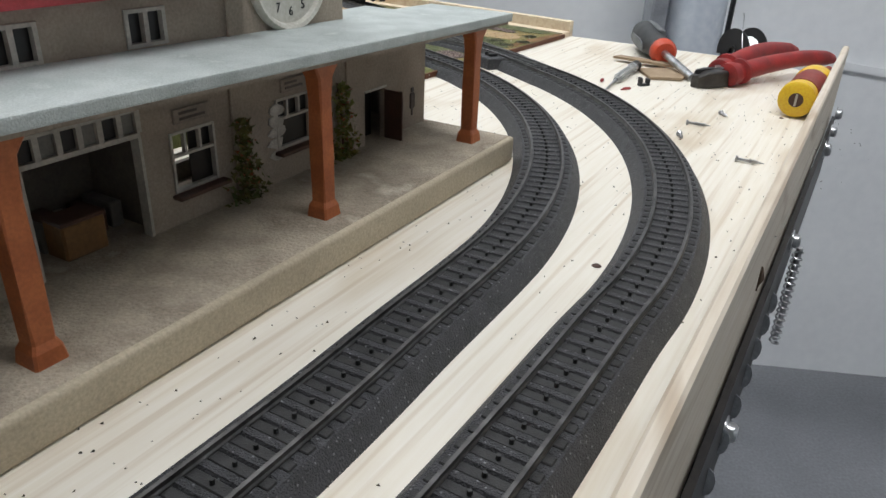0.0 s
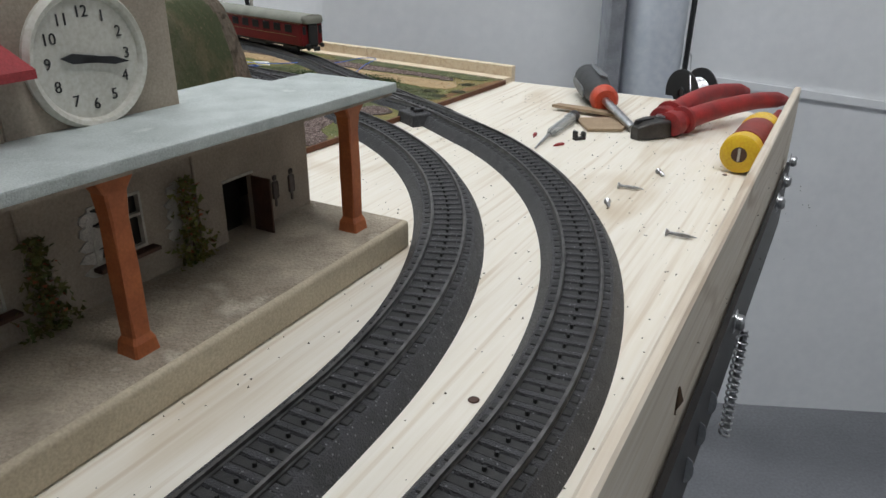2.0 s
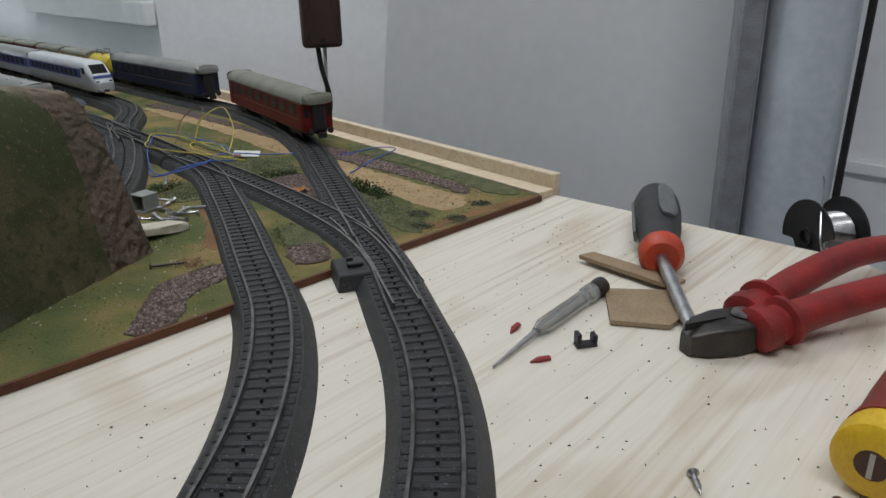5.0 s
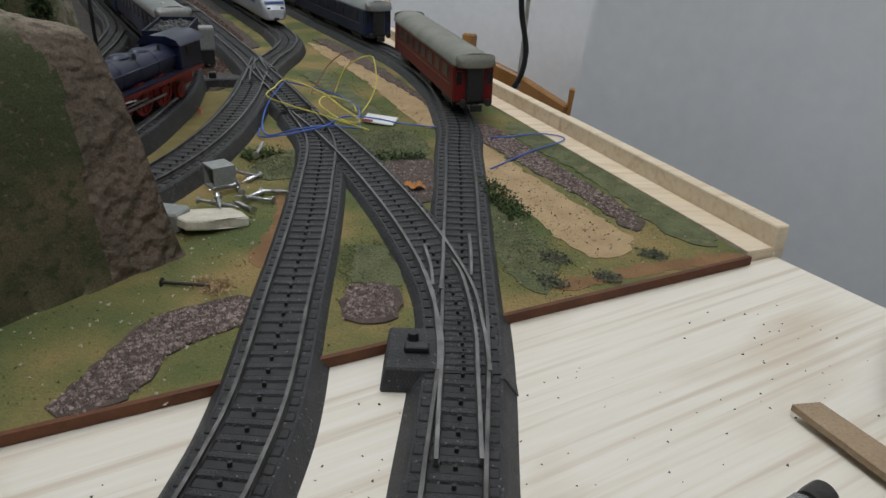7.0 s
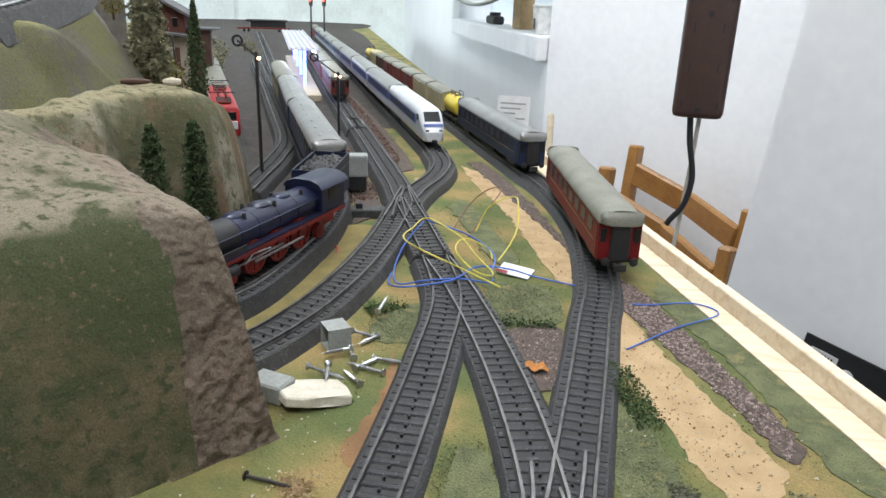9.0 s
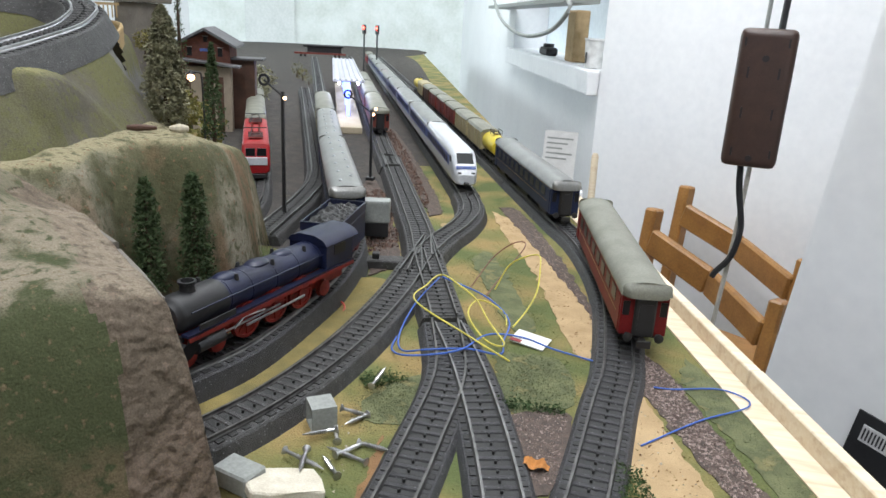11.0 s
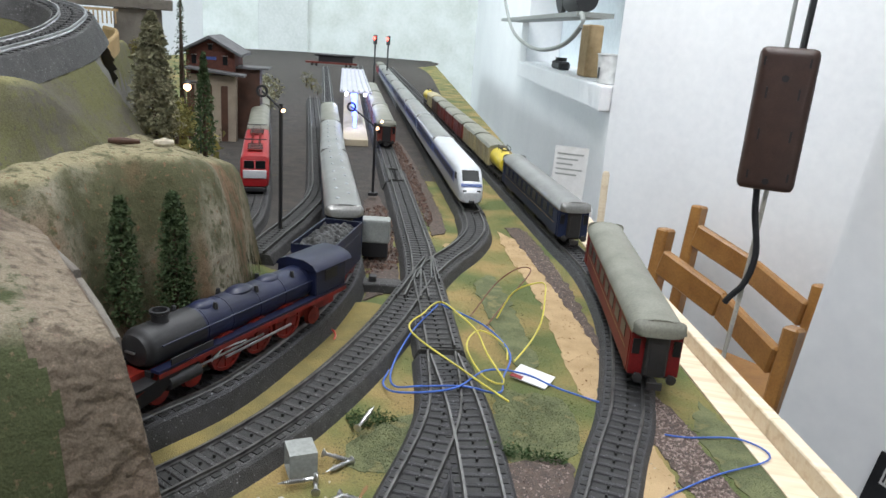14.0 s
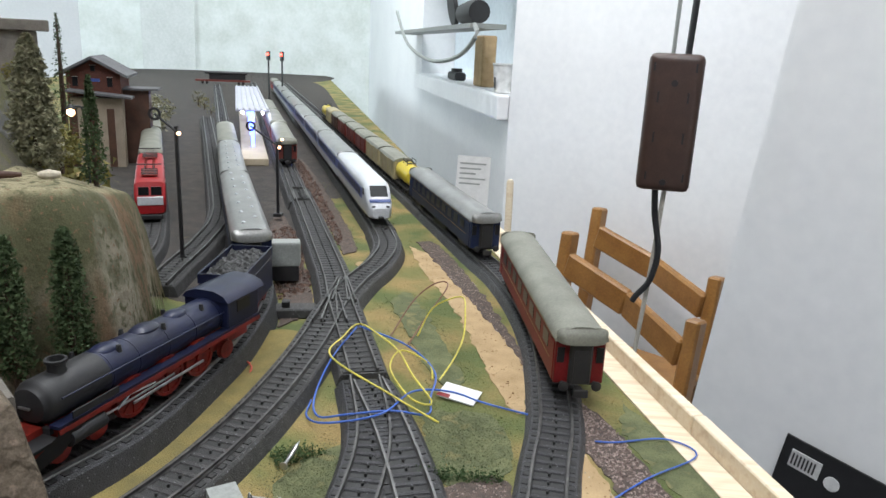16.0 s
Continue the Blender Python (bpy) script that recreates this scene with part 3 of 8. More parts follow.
T_K = [(-0.135, 0.62, 0.004), (-0.144, 0.66, 0.005), (-0.152, 0.6998, 0.006), (-0.1614, 0.7339, 0.006), (-0.1795, 0.7763, 0.006), (-0.2092, 0.8284, 0.006), (-0.253, 0.8913, 0.006), (-0.3022, 0.9522, 0.006), (-0.338, 1.005, 0.006), (-0.366, 1.056, 0.006), (-0.403, 1.104, 0.006), (-0.46, 1.1485, 0.006), (-0.575, 1.225, 0.006), (-1.57, 1.860, 0.006), (-2.9, 2.71, 0.006)]
T_S = [(-0.19, 0.62, 0.014), (-0.194, 0.67, 0.014), (-0.2016, 0.7056, 0.0155), (-0.2146, 0.7456, 0.0155), (-0.248, 0.7994, 0.0155), (-0.2852, 0.8496, 0.0155), (-0.3437, 0.9062, 0.0155), (-0.42, 0.953, 0.014), (-0.62, 1.068, 0.010), (-0.94, 1.255, 0.006), (-2.0, 1.88, 0.006), (-2.8, 2.35, 0.006)]
track(T_L, "dark tinplate track curving off the station straight", 0.0)
track(T_R, "outer dark tinplate track with a long curve", 0.0)
track(T_B, "branch of the tinplate turnout", 0.0004, rail=M_RAILB, singles=False)
track(T_X, "grey tinplate track towards the far yard", 0.0008, M_BED2, singles=False, foot=0.004)
track(T_K, "grey curved tinplate track from the tunnel", 0.0, M_BED2, singles=False, foot=0.006)
track(T_S, "raised track under the steam locomotive", 0.0, M_BED, rail=M_RAILB, singles=False, foot=0.014)
track([(-0.55, 1.300, 0.003), (-0.70, 1.394, 0.004), (-2.9, 2.78, 0.004)], "siding along the wall under the goods wagons", 0.0, M_BED2, singles=False, foot=0.003)


def loft(bm, sections, seg=20, power=4.0):
    """A closed body along x from (x, half width, bottom, top) sections with rounded, boxy outlines."""
    rings = []
    for x, hw, zb, zt in sections:
        c, hh, ring = (zb + zt) / 2, (zt - zb) / 2, []
        for i in range(seg):
            a = 2 * math.pi * (i + 0.5) / seg
            co, si = math.cos(a), math.sin(a)
            ring.append(bm.verts.new((x, hw * math.copysign(abs(co) ** (2 / power), co), c + hh * math.copysign(abs(si) ** (2 / power), si))))
        rings.append(ring)
    for a, b in zip(rings, rings[1:]):
        for i in range(seg):
            bm.faces.new((a[i], a[(i + 1) % seg], b[(i + 1) % seg], b[i]))
    bm.faces.new(rings[0][::-1])
    bm.faces.new(rings[-1])


def prism(bm, outline, x0, x1):
    """An outline of (y, z) pairs drawn out along x."""
    lo = [bm.verts.new((x0, y, z)) for y, z in outline]
    hi = [bm.verts.new((x1, y, z)) for y, z in outline]
    k = len(outline)
    bm.faces.new(lo[::-1])
    bm.faces.new(hi)
    for i in range(k):
        bm.faces.new((lo[i], lo[(i + 1) % k], hi[(i + 1) % k], hi[i]))


# ---- station ----
M_SIGN = mat("faded_sign", (0.30, 0.25, 0.20), (0.24, 0.2, 0.16), 0.7)
M_SIGNDARK = mat("sign_mark", (0.12, 0.095, 0.08), None, 0.7)
M_PEEL = mat("peeled_grey_plaster", (0.56, 0.53, 0.48), (0.34, 0.31, 0.28), 0.85, 0, 160, 1500, 0.6)
M_BROWN = mat("dark_brown_wood", (0.055, 0.026, 0.016), (0.09, 0.04, 0.025), 0.6)
M_IVY = mat("ivy_leaf", (0.105, 0.145, 0.030), (0.20, 0.16, 0.035), 0.7, 0, 300, 1500, per=0.3)
M_BLOOM = mat("dull_red_bloom", (0.36, 0.10, 0.04), None, 0.7)
M_CRATE = mat("ochre_crate", (0.22, 0.11, 0.035), None, 0.7)
# Interior dimness is put into the colour: stucco tone at under half strength.
M_INSIDE_SHADE = mat("painted_dim_interior", (0.16, 0.135, 0.11), None, 0.8)
M_GLASSY = mat("grey_blind", (0.20, 0.19, 0.17), None, 0.4)

ST = pose(0.061, 0.404, 0, 0, 0, 62)
platform = thing("station_platform", "sandy grey platform with a tan moulded edge", "platform", ST)
bm = boxbm(-0.70, 0.0, 0.0, 0.11, 0.0, 0.0152, 0.0024, seg=3)
part("platform_body", bm, M_PLATSIDE, platform, smooth=True)
bm = boxbm(-0.699, -0.0026, 0.0026, 0.109, 0.0145, 0.0156, 0.0004)
part("platform_top", bm, M_PLATF, platform)

station = thing("station_building", "beige model railway station with clock tower and red roof", "station building", ST)
holes = [(-0.068, -0.0485, 0.0155, 0.0445), (-0.138, -0.1135, 0.0315, 0.0555), (-0.199, -0.1757, 0.0295, 0.0545), (-0.2605, -0.212, 0.0155, 0.0675),
         (-0.345, -0.297, 0.0155, 0.0675), (-0.43, -0.40, 0.0295, 0.0545)]
bm = bmesh.new()
holed_wall(bm, -0.60, -0.006, 0.0155, 0.0785, 0.0600, 0.0635, holes)
part("front_wall", bm, M_STUCCO, station)
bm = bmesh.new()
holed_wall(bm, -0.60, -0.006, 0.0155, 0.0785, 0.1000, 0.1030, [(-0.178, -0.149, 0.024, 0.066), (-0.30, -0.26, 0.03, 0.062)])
part("rear_wall", bm, M_INSIDE_SHADE, station)
part("end_wall", boxbm(-0.0095, -0.006, 0.0636, 0.0999, 0.0155, 0.0785), M_STUCCO, station)
part("partition", boxbm(-0.1435, -0.1405, 0.0636, 0.0999, 0.0155, 0.0785), M_INSIDE_SHADE, station)
part("partition", boxbm(-0.208, -0.205, 0.0636, 0.0999, 0.0155, 0.0785), M_INSIDE_SHADE, station)
part("flat_roof", boxbm(-0.60, -0.006, 0.0645, 0.1035, 0.0786, 0.0800), M_CANOPY, station)
for u0, u1, z0, z1, bars in ((-0.138, -0.1135, 0.0315, 0.0555, 3), (-0.199, -0.1757, 0.0295, 0.0545, 3), (-0.43, -0.40, 0.0295, 0.0545, 3)):
    win = part("window", boxbm(u0, u1, 0.0620, 0.0624, z0, z0 + (z1 - z0) * 0.55), M_DARKWIN if u0 != -0.199 else M_GLASSY, station)
    if u0 == -0.199:
        bpy.data.objects.remove(win)
        win = part("window", boxbm(u0 + 0.011, u1, 0.0620, 0.0624, z0, z1 - 0.001), M_DARKWIN, station)
    else:
        part("pane", boxbm(u0, u1, 0.0620, 0.0624, z0 + (z1 - z0) * 0.55, z1), M_DARKWIN, win)
    bm = bmesh.new()
    e = 0.0011
    for a in (u0, u1 - e):
        box(bm, a, a + e, 0.0592, 0.0618, z0, z1)
    zc = z0 + (z1 - z0) * 0.58
    for z in (z0, z1 - e, zc):
        box(bm, u0 + e, u1 - e, 0.0594, 0.0617, z, z + e)
    for i in range(1, bars):
        x = u0 + (u1 - u0) * i / bars
        box(bm, x - e / 2, x + e / 2, 0.0596, 0.0616, zc + e, z1 - e)
    part("window_frame", bm, M_CREAM, win)
    part("window_sill", boxbm(u0 - 0.002, u1 + 0.003, 0.0545, 0.0599, z0 - 0.0022, z0 - 0.0004, 0.0004), M_BROWN, win)
for u0, u1 in ((-0.2605, -0.212), (-0.345, -0.297)):
    tr = part("transom", boxbm(u0, u1, 0.0594, 0.0630, 0.0566, 0.0584), M_CREAM, station)
    bm = bmesh.new()
    for i in range(7):
        x = u0 + (u1 - u0) * i / 6
        box(bm, x - 0.0011, x + 0.0011, 0.0596, 0.0628, 0.0584, 0.0675)
    box(bm, u0, u1, 0.0595, 0.0629, 0.0664, 0.0675)
    part("window_frame", bm, M_CREAM, tr)
    for i in range(6):
        x = u0 + (u1 - u0) * (i + 0.5) / 6
        part("pane", boxbm(x - 0.003, x + 0.003, 0.0612, 0.0614, 0.0585, 0.0663), M_GLASSY if i % 2 else M_DARKWIN, tr)
    for a in (u0, u1 - 0.0013):
        part("door_jamb", boxbm(a, a + 0.0013, 0.0592, 0.0640, 0.0155, 0.0566), M_CREAM, tr)
leaf = part("door", boxbm(-0.0495, -0.0483, 0.0480, 0.0600, 0.0156, 0.0435, 0.0003), M_BROWN, station, "open dark brown door leaf")
part("door_handle", boxbm(-0.0480, -0.0465, 0.0500, 0.0515, 0.028, 0.0290), M_BLACK, leaf)
part("arch", boxbm(-0.0685, -0.048, 0.0588, 0.0600, 0.0447, 0.0460, 0.0004), M_CREAM, station)
part("door_panel", boxbm(-0.068, -0.0485, 0.0700, 0.0712, 0.0156, 0.0445), M_DARKWIN, station)
for u0, w, z in ((-0.1965, 0.019, 0.0575), (-0.1345, 0.018, 0.0580)):
    sg = part("name_board", boxbm(u0, u0 + w, 0.0590, 0.0600, z, z + 0.0062, 0.0005), M_SIGN, station, "small faded sign board")
    for k in range(2):
        part("mark", boxbm(u0 + 0.003, u0 + w - 0.003 - 0.004 * k, 0.0586, 0.0590, z + 0.0014 + 0.0022 * k, z + 0.0024 + 0.0022 * k), M_SIGNDARK, sg)
for u0 in (-0.0330, -0.0205):
    bm = bmesh.new()
    box(bm, u0 - 0.0022, u0 + 0.0022, 0.0592, 0.0600, 0.0265, 0.0360, 0.0008)
    box(bm, u0 - 0.0006, u0 + 0.0006, 0.0594, 0.0600, 0.0225, 0.0262)
    box(bm, u0 - 0.0014, u0 + 0.0014, 0.0592, 0.0600, 0.0364, 0.0392, 0.0006)
    part("wall_sign", bm, M_SIGNDARK, station)
rnd = random.Random(3)
for u0, z0, w, h in ((-0.1445, 0.0270, 0.013, 0.026), (-0.1030, 0.0275, 0.011, 0.025), (-0.099, 0.048, 0.012, 0.006)):
    bm = bmesh.new()
    for k in range(5):
        pts = [(u0 + w * (0.5 + 0.5 * rnd.uniform(0.5, 1.0) * math.cos(a)) + rnd.uniform(-.3, .3) * w * 0.3, z0 + h * (k + 0.5 + 0.7 * math.sin(a) * rnd.uniform(0.6, 1)) / 5) for a in (i * math.pi / 4 for i in range(8))]
        lo = [bm.verts.new((x, 0.0597 - 0.00015 * k, z)) for x, z in pts]
        hi = [bm.verts.new((x, 0.0600, z)) for x, z in pts]
        bm.faces.new(lo)
        for i in range(8):
            bm.faces.new((lo[i], lo[(i + 1) % 8], hi[(i + 1) % 8], hi[i]))
    part("peeled_patch", bm, M_PEEL, station, "flaking grey patch of wall plaster")
for x in (-0.1655, -0.0845):
    bm = bmesh.new()
    tube(bm, [Vector((x, 0.0592, 0.0156)), Vector((x, 0.0592, 0.078))], 0.0007, 6)
    part("downpipe", bm, M_STUCCO, station)

# upper storey, tower and roofs
uw = [(-0.2105 - 0.0505 * i, -0.1945 - 0.0505 * i, 0.0900, 0.1015) for i in range(7)]
bm = bmesh.new()
holed_wall(bm, -0.58, -0.1625, 0.0840, 0.1130, 0.0600, 0.0630, uw)
part("upper_wall", bm, M_STUCCO, station)
part("upper_rear_wall", boxbm(-0.58, -0.1625, 0.1000, 0.1030, 0.0805, 0.1130), M_STUCCO, station)
for u0, u1, z0, z1 in uw:
    win = part("window", boxbm(u0, u1, 0.0618, 0.0622, z0, z1), M_DARKWIN, station)
    bm = bmesh.new()
    for a, b, c, d in ((u0 - 0.001, u0 + 0.0006, z0 - 0.001, z1 + 0.001), (u1 - 0.0006, u1 + 0.001, z0 - 0.001, z1 + 0.001), (u0, u1, z0 - 0.001, z0 + 0.0004), (u0, u1, z1 - 0.0004, z1 + 0.001), ((u0 + u1) / 2 - 0.001, (u0 + u1) / 2 + 0.001, z0, z1)):
        box(bm, a, b, 0.0592, 0.0617, c, d)
    part("window_frame", bm, M_CREAM, win)
bm = bmesh.new()
e0, e1, yf, yb, ze, zr = -0.60, -0.1540, 0.0465, 0.118, 0.1085, 0.150
v = [bm.verts.new(c) for c in ((e0, yf, ze), (e1, yf, ze), (e1, yb, ze), (e0, yb, ze), (e0, yf, ze + 0.003), (e1, yf, ze + 0.003), (e1, yb, ze + 0.003), (e0, yb, ze + 0.003), (e0, 0.082, zr), (-0.180, 0.082, zr))]
for f in ((0, 1, 2, 3), (0, 4, 5, 1), (1, 5, 6, 2), (2, 6, 7, 3), (3, 7, 8, 4, 0), (4, 8, 9, 5), (5, 9, 6), (6, 9, 8, 7)):
    bm.faces.new([v[i] for i in f])
part("red_roof", bm, M_REDROOF, station, "dull red hipped roof")
part("tower", boxbm(-0.1625, -0.0865, 0.0588, 0.1100, 0.0805, 0.215, 0.0006), M_STUCCO, station)
bm = bmesh.new()
tube(bm, [Vector((-0.1637, 0.0585, 0.0842)), Vector((-0.1637, 0.0585, 0.108))], 0.0008, 6)
part("downpipe", bm, M_STUCCO, station)

CK = Matrix.Translation((-0.1262, 0.0588, 0.1100)) @ Matrix.Rotation(radians(90), 4, "X")
clock = part("clock", lathebm([(0.0250, -0.0006), (0.0252, 0.0016), (0.0238, 0.0036), (0.0222, 0.0030), (0.0212, 0.0012), (0.0212, -0.0006)], 48, CK), M_DIAL, station, "large round clock with cream dial", smooth=True)
part("dial", lathebm([(0.0213, 0.0), (0.0213, 0.0011)], 48, CK), M_DIAL, clock)
for n in range(1, 13):
    a = radians(90 - 30 * n)
    bm = text_bm(str(n), 0.0058, 0.0001)
    bmesh.ops.transform(bm, matrix=CK @ Matrix.Translation((0.0163 * math.cos(a), 0.0163 * math.sin(a), 0.0014)), verts=bm.verts)
    part("numeral", bm, M_BLACK, clock)
for ang_deg, ln, wd in ((172, 0.0120, 0.0024), (-10, 0.0165, 0.0019)):
    bm = bmesh.new()
    rot = CK @ Matrix.Translation((0, 0, 0.0020)) @ Matrix.Rotation(radians(ang_deg), 4, "Z")
    vs = [bm.verts.new(rot @ Vector(c)) for z in (0.0, 0.0007) for c in ((-0.003, -wd * 0.5, z), (ln * 0.6, -wd * 0.75, z), (ln, 0, z), (ln * 0.6, wd * 0.75, z), (-0.003, wd * 0.5, z))]
    bm.faces.new(vs[:5][::-1])
    bm.faces.new(vs[5:])
    for i in range(5):
        bm.faces.new((vs[i], vs[(i + 1) % 5], vs[5 + (i + 1) % 5], vs[5 + i]))
    part("hand", bm, M_BLACK, clock)

def sloped(bm):
    """The canopy climbs gently towards the long end."""
    for v2 in bm.verts:
        v2.co.z -= 0.020 * v2.co.x
    return bm


canopy = part("canopy", sloped(boxbm(-0.62, 0.0055, 0.0095, 0.0640, 0.0796, 0.0842, 0.0008, seg=2)), M_CANOPY, station, "grey-green gritty canopy slab")
part("canopy_underside", sloped(boxbm(-0.61, 0.0035, 0.0112, 0.0595, 0.0780, 0.0795)), M_STUCCO, canopy)


def post(u):
    bm = bmesh.new()
    rings = []
    for z, wx, wy in ((0.0155, 0.0054, 0.0054), (0.0205, 0.0048, 0.0048), (0.0228, 0.0037, 0.0037), (0.045, 0.0036, 0.0036), (0.0660, 0.0036, 0.0036), (0.0725 - 0.02 * u, 0.0044, 0.0040), (0.0765 - 0.02 * u, 0.0068, 0.0046), (0.0779 - 0.02 * u, 0.0076, 0.0050)):
        rings.append([bm.verts.new((u + sx * wx, 0.018 + sy * wy, z)) for sx, sy in ((-1, -1), (1, -1), (1, 1), (-1, 1))])
    for a, b in zip(rings, rings[1:]):
        for i in range(4):
            bm.faces.new((a[i], a[(i + 1) % 4], b[(i + 1) % 4], b[i]))
    bm.faces.new(rings[0][::-1])
    bm.faces.new(rings[-1])
    bmesh.ops.bevel(bm, geom=[e for e in bm.edges if abs(e.verts[0].co.z - e.verts[1].co.z) > 0.001], offset=0.0007, segments=1, affect="EDGES")
    return part("post", bm, M_COLUMN, station, "orange-brown canopy post with a flared head")


for u in (-0.0250, -0.1565, -0.2880, -0.4195):
    post(u)


def climber(u, z1, n, seed):
    r = random.Random(seed)
    ob = thing("climbing_plant", "green climbing plant with red blooms on the station wall", "plant", ST)
    bm = bmesh.new()
    tube(bm, smooth_path([(u, 0.0575, 0.0156), (u + 0.001, 0.0580, z1 * 0.6), (u - 0.002, 0.0585, z1)], 0.004), 0.0006, 5)
    part("stem", bm, M_BROWN, ob)
    bm = bmesh.new()
    spots = []
    for _ in range(n):
        t = r.random() ** 1.5
        w = 0.0075 * (1 - t) + 0.0042
        spots.append(Vector((u + r.gauss(0, w * 0.5) - 0.002 * t, 0.0570 - abs(r.gauss(0, 0.0018)), 0.0150 + (z1 - 0.015) * t)))
    tri_cloud(bm, spots, 0.0021, r)
    part("leaves", bm, M_IVY, ob)["kind"] = "stuff"
    bm = bmesh.new()
    tri_cloud(bm, [s + Vector((0, -0.001, 0)) for s in spots[:: 9] if s.z > 0.022], 0.0014, r)
    part("blooms", bm, M_BLOOM, ob)["kind"] = "stuff"


climber(-0.1620, 0.0530, 420, 1)
climber(-0.0915, 0.0560, 420, 2)
crate = thing("crate", "ochre crate beside dark loads in the station gateway", "crate", ST @ pose(-0.237, 0.072, 0.0155))
part("crate_body", boxbm(-0.009, 0.009, -0.006, 0.006, 0, 0.014, 0.0008), M_CRATE, crate)
part("lid", boxbm(-0.0095, 0.0095, -0.0065, 0.0065, 0.014, 0.0155, 0.0004), M_BROWN, crate)
pile = thing("timber_pile", "dark striped boards stacked inside the station gateway", "timber pile", ST @ pose(-0.232, 0.088, 0.0155))
for i in range(6):
    part("board", boxbm(-0.022 + i * 0.0075, -0.0165 + i * 0.0075, -0.009, 0.009, 0.0, 0.008 + 0.0014 * (i % 3), 0.0004), M_GLASSY if i % 2 else M_BROWN, pile)


# ---- hills ----
def terrain_mat(name, top, side, stain, moss, lumps=0.0):
    m = bpy.data.materials.new(name)
    m.use_nodes = True
    t = m.node_tree
    bs = t.nodes["Principled BSDF"]
    bs.inputs["Roughness"].default_value, bs.inputs["Specular IOR Level"].default_value = 0.93, 0.2
    g = t.nodes.new("ShaderNodeNewGeometry")
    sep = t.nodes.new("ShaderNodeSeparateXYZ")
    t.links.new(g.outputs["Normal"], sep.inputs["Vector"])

    def noise_of(scale, detail, squash=None):
        n = t.nodes.new("ShaderNodeTexNoise")
        n.inputs["Scale"].default_value, n.inputs["Detail"].default_value = scale, detail
        if squash:
            mp = t.nodes.new("ShaderNodeMapping")
            mp.inputs["Scale"].default_value = squash
            t.links.new(g.outputs["Position"], mp.inputs["Vector"])
            t.links.new(mp.outputs["Vector"], n.inputs["Vector"])
        else:
            t.links.new(g.outputs["Position"], n.inputs["Vector"])
        return n.outputs["Fac"]

    def ranged(v, a, b):
        r = t.nodes.new("ShaderNodeMapRange")
        r.inputs["From Min"].default_value, r.inputs["From Max"].default_value = a, b
        t.links.new(v, r.inputs["Value"])
        return r.outputs["Result"]

    def mixed(a, b, fac, mode="MIX"):
        x = t.nodes.new("ShaderNodeMix")
        x.data_type, x.blend_type = "RGBA", mode
        for s, v in (("A", a), ("B", b), ("Factor", fac)):
            if isinstance(v, (tuple, float)):
                x.inputs[s].default_value = (*v, 1) if isinstance(v, tuple) else v
            else:
                t.links.new(v, x.inputs[s])
        return x.outputs["Result"]

    col = mixed(side, stain, ranged(noise_of(16, 3, (1, 1, 0.3)), 0.45, 0.62))
    col = mixed(col, moss, ranged(noise_of(13, 4), 0.46, 0.60))
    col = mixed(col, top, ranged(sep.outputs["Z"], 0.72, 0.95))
    col = mixed(col, moss, ranged(noise_of(42, 5), 0.55, 0.68))
    col = mixed(col, moss, ranged(noise_of(190, 5), 0.53, 0.66))
    col = mixed(col, stain, ranged(noise_of(330, 4), 0.60, 0.70))
    col = mixed(col, noise_of(1300, 4), 0.6, "OVERLAY")
    t.links.new(col, bs.inputs["Base Color"])
    bp = t.nodes.new("ShaderNodeBump")
    bp.inputs["Strength"].default_value, bp.inputs["Distance"].default_value = 0.6, 0.001
    t.links.new(noise_of(900, 4), bp.inputs["Height"])
    if lumps:
        b2 = t.nodes.new("ShaderNodeBump")
        b2.inputs["Strength"].default_value, b2.inputs["Distance"].default_value = 1.0, lumps
        t.links.new(noise_of(135, 1.5), b2.inputs["Height"])
        t.links.new(b2.outputs["Normal"], bp.inputs["Normal"])
    t.links.new(bp.outputs["Normal"], bs.inputs["Normal"])
    return m


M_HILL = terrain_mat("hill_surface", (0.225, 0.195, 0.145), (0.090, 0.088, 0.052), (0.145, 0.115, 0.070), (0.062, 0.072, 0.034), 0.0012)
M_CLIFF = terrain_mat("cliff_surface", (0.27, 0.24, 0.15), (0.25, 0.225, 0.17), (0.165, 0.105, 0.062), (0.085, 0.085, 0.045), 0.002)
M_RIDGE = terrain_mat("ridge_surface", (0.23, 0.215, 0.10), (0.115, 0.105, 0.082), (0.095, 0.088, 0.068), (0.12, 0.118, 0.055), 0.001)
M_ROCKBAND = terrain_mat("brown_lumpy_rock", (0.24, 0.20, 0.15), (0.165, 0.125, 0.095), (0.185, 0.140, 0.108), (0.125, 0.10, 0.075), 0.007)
M_PORTAL = mat("grey_portal_stone", (0.19, 0.172, 0.148), (0.125, 0.112, 0.096), 0.85, 0, 60, 900, 0.4)


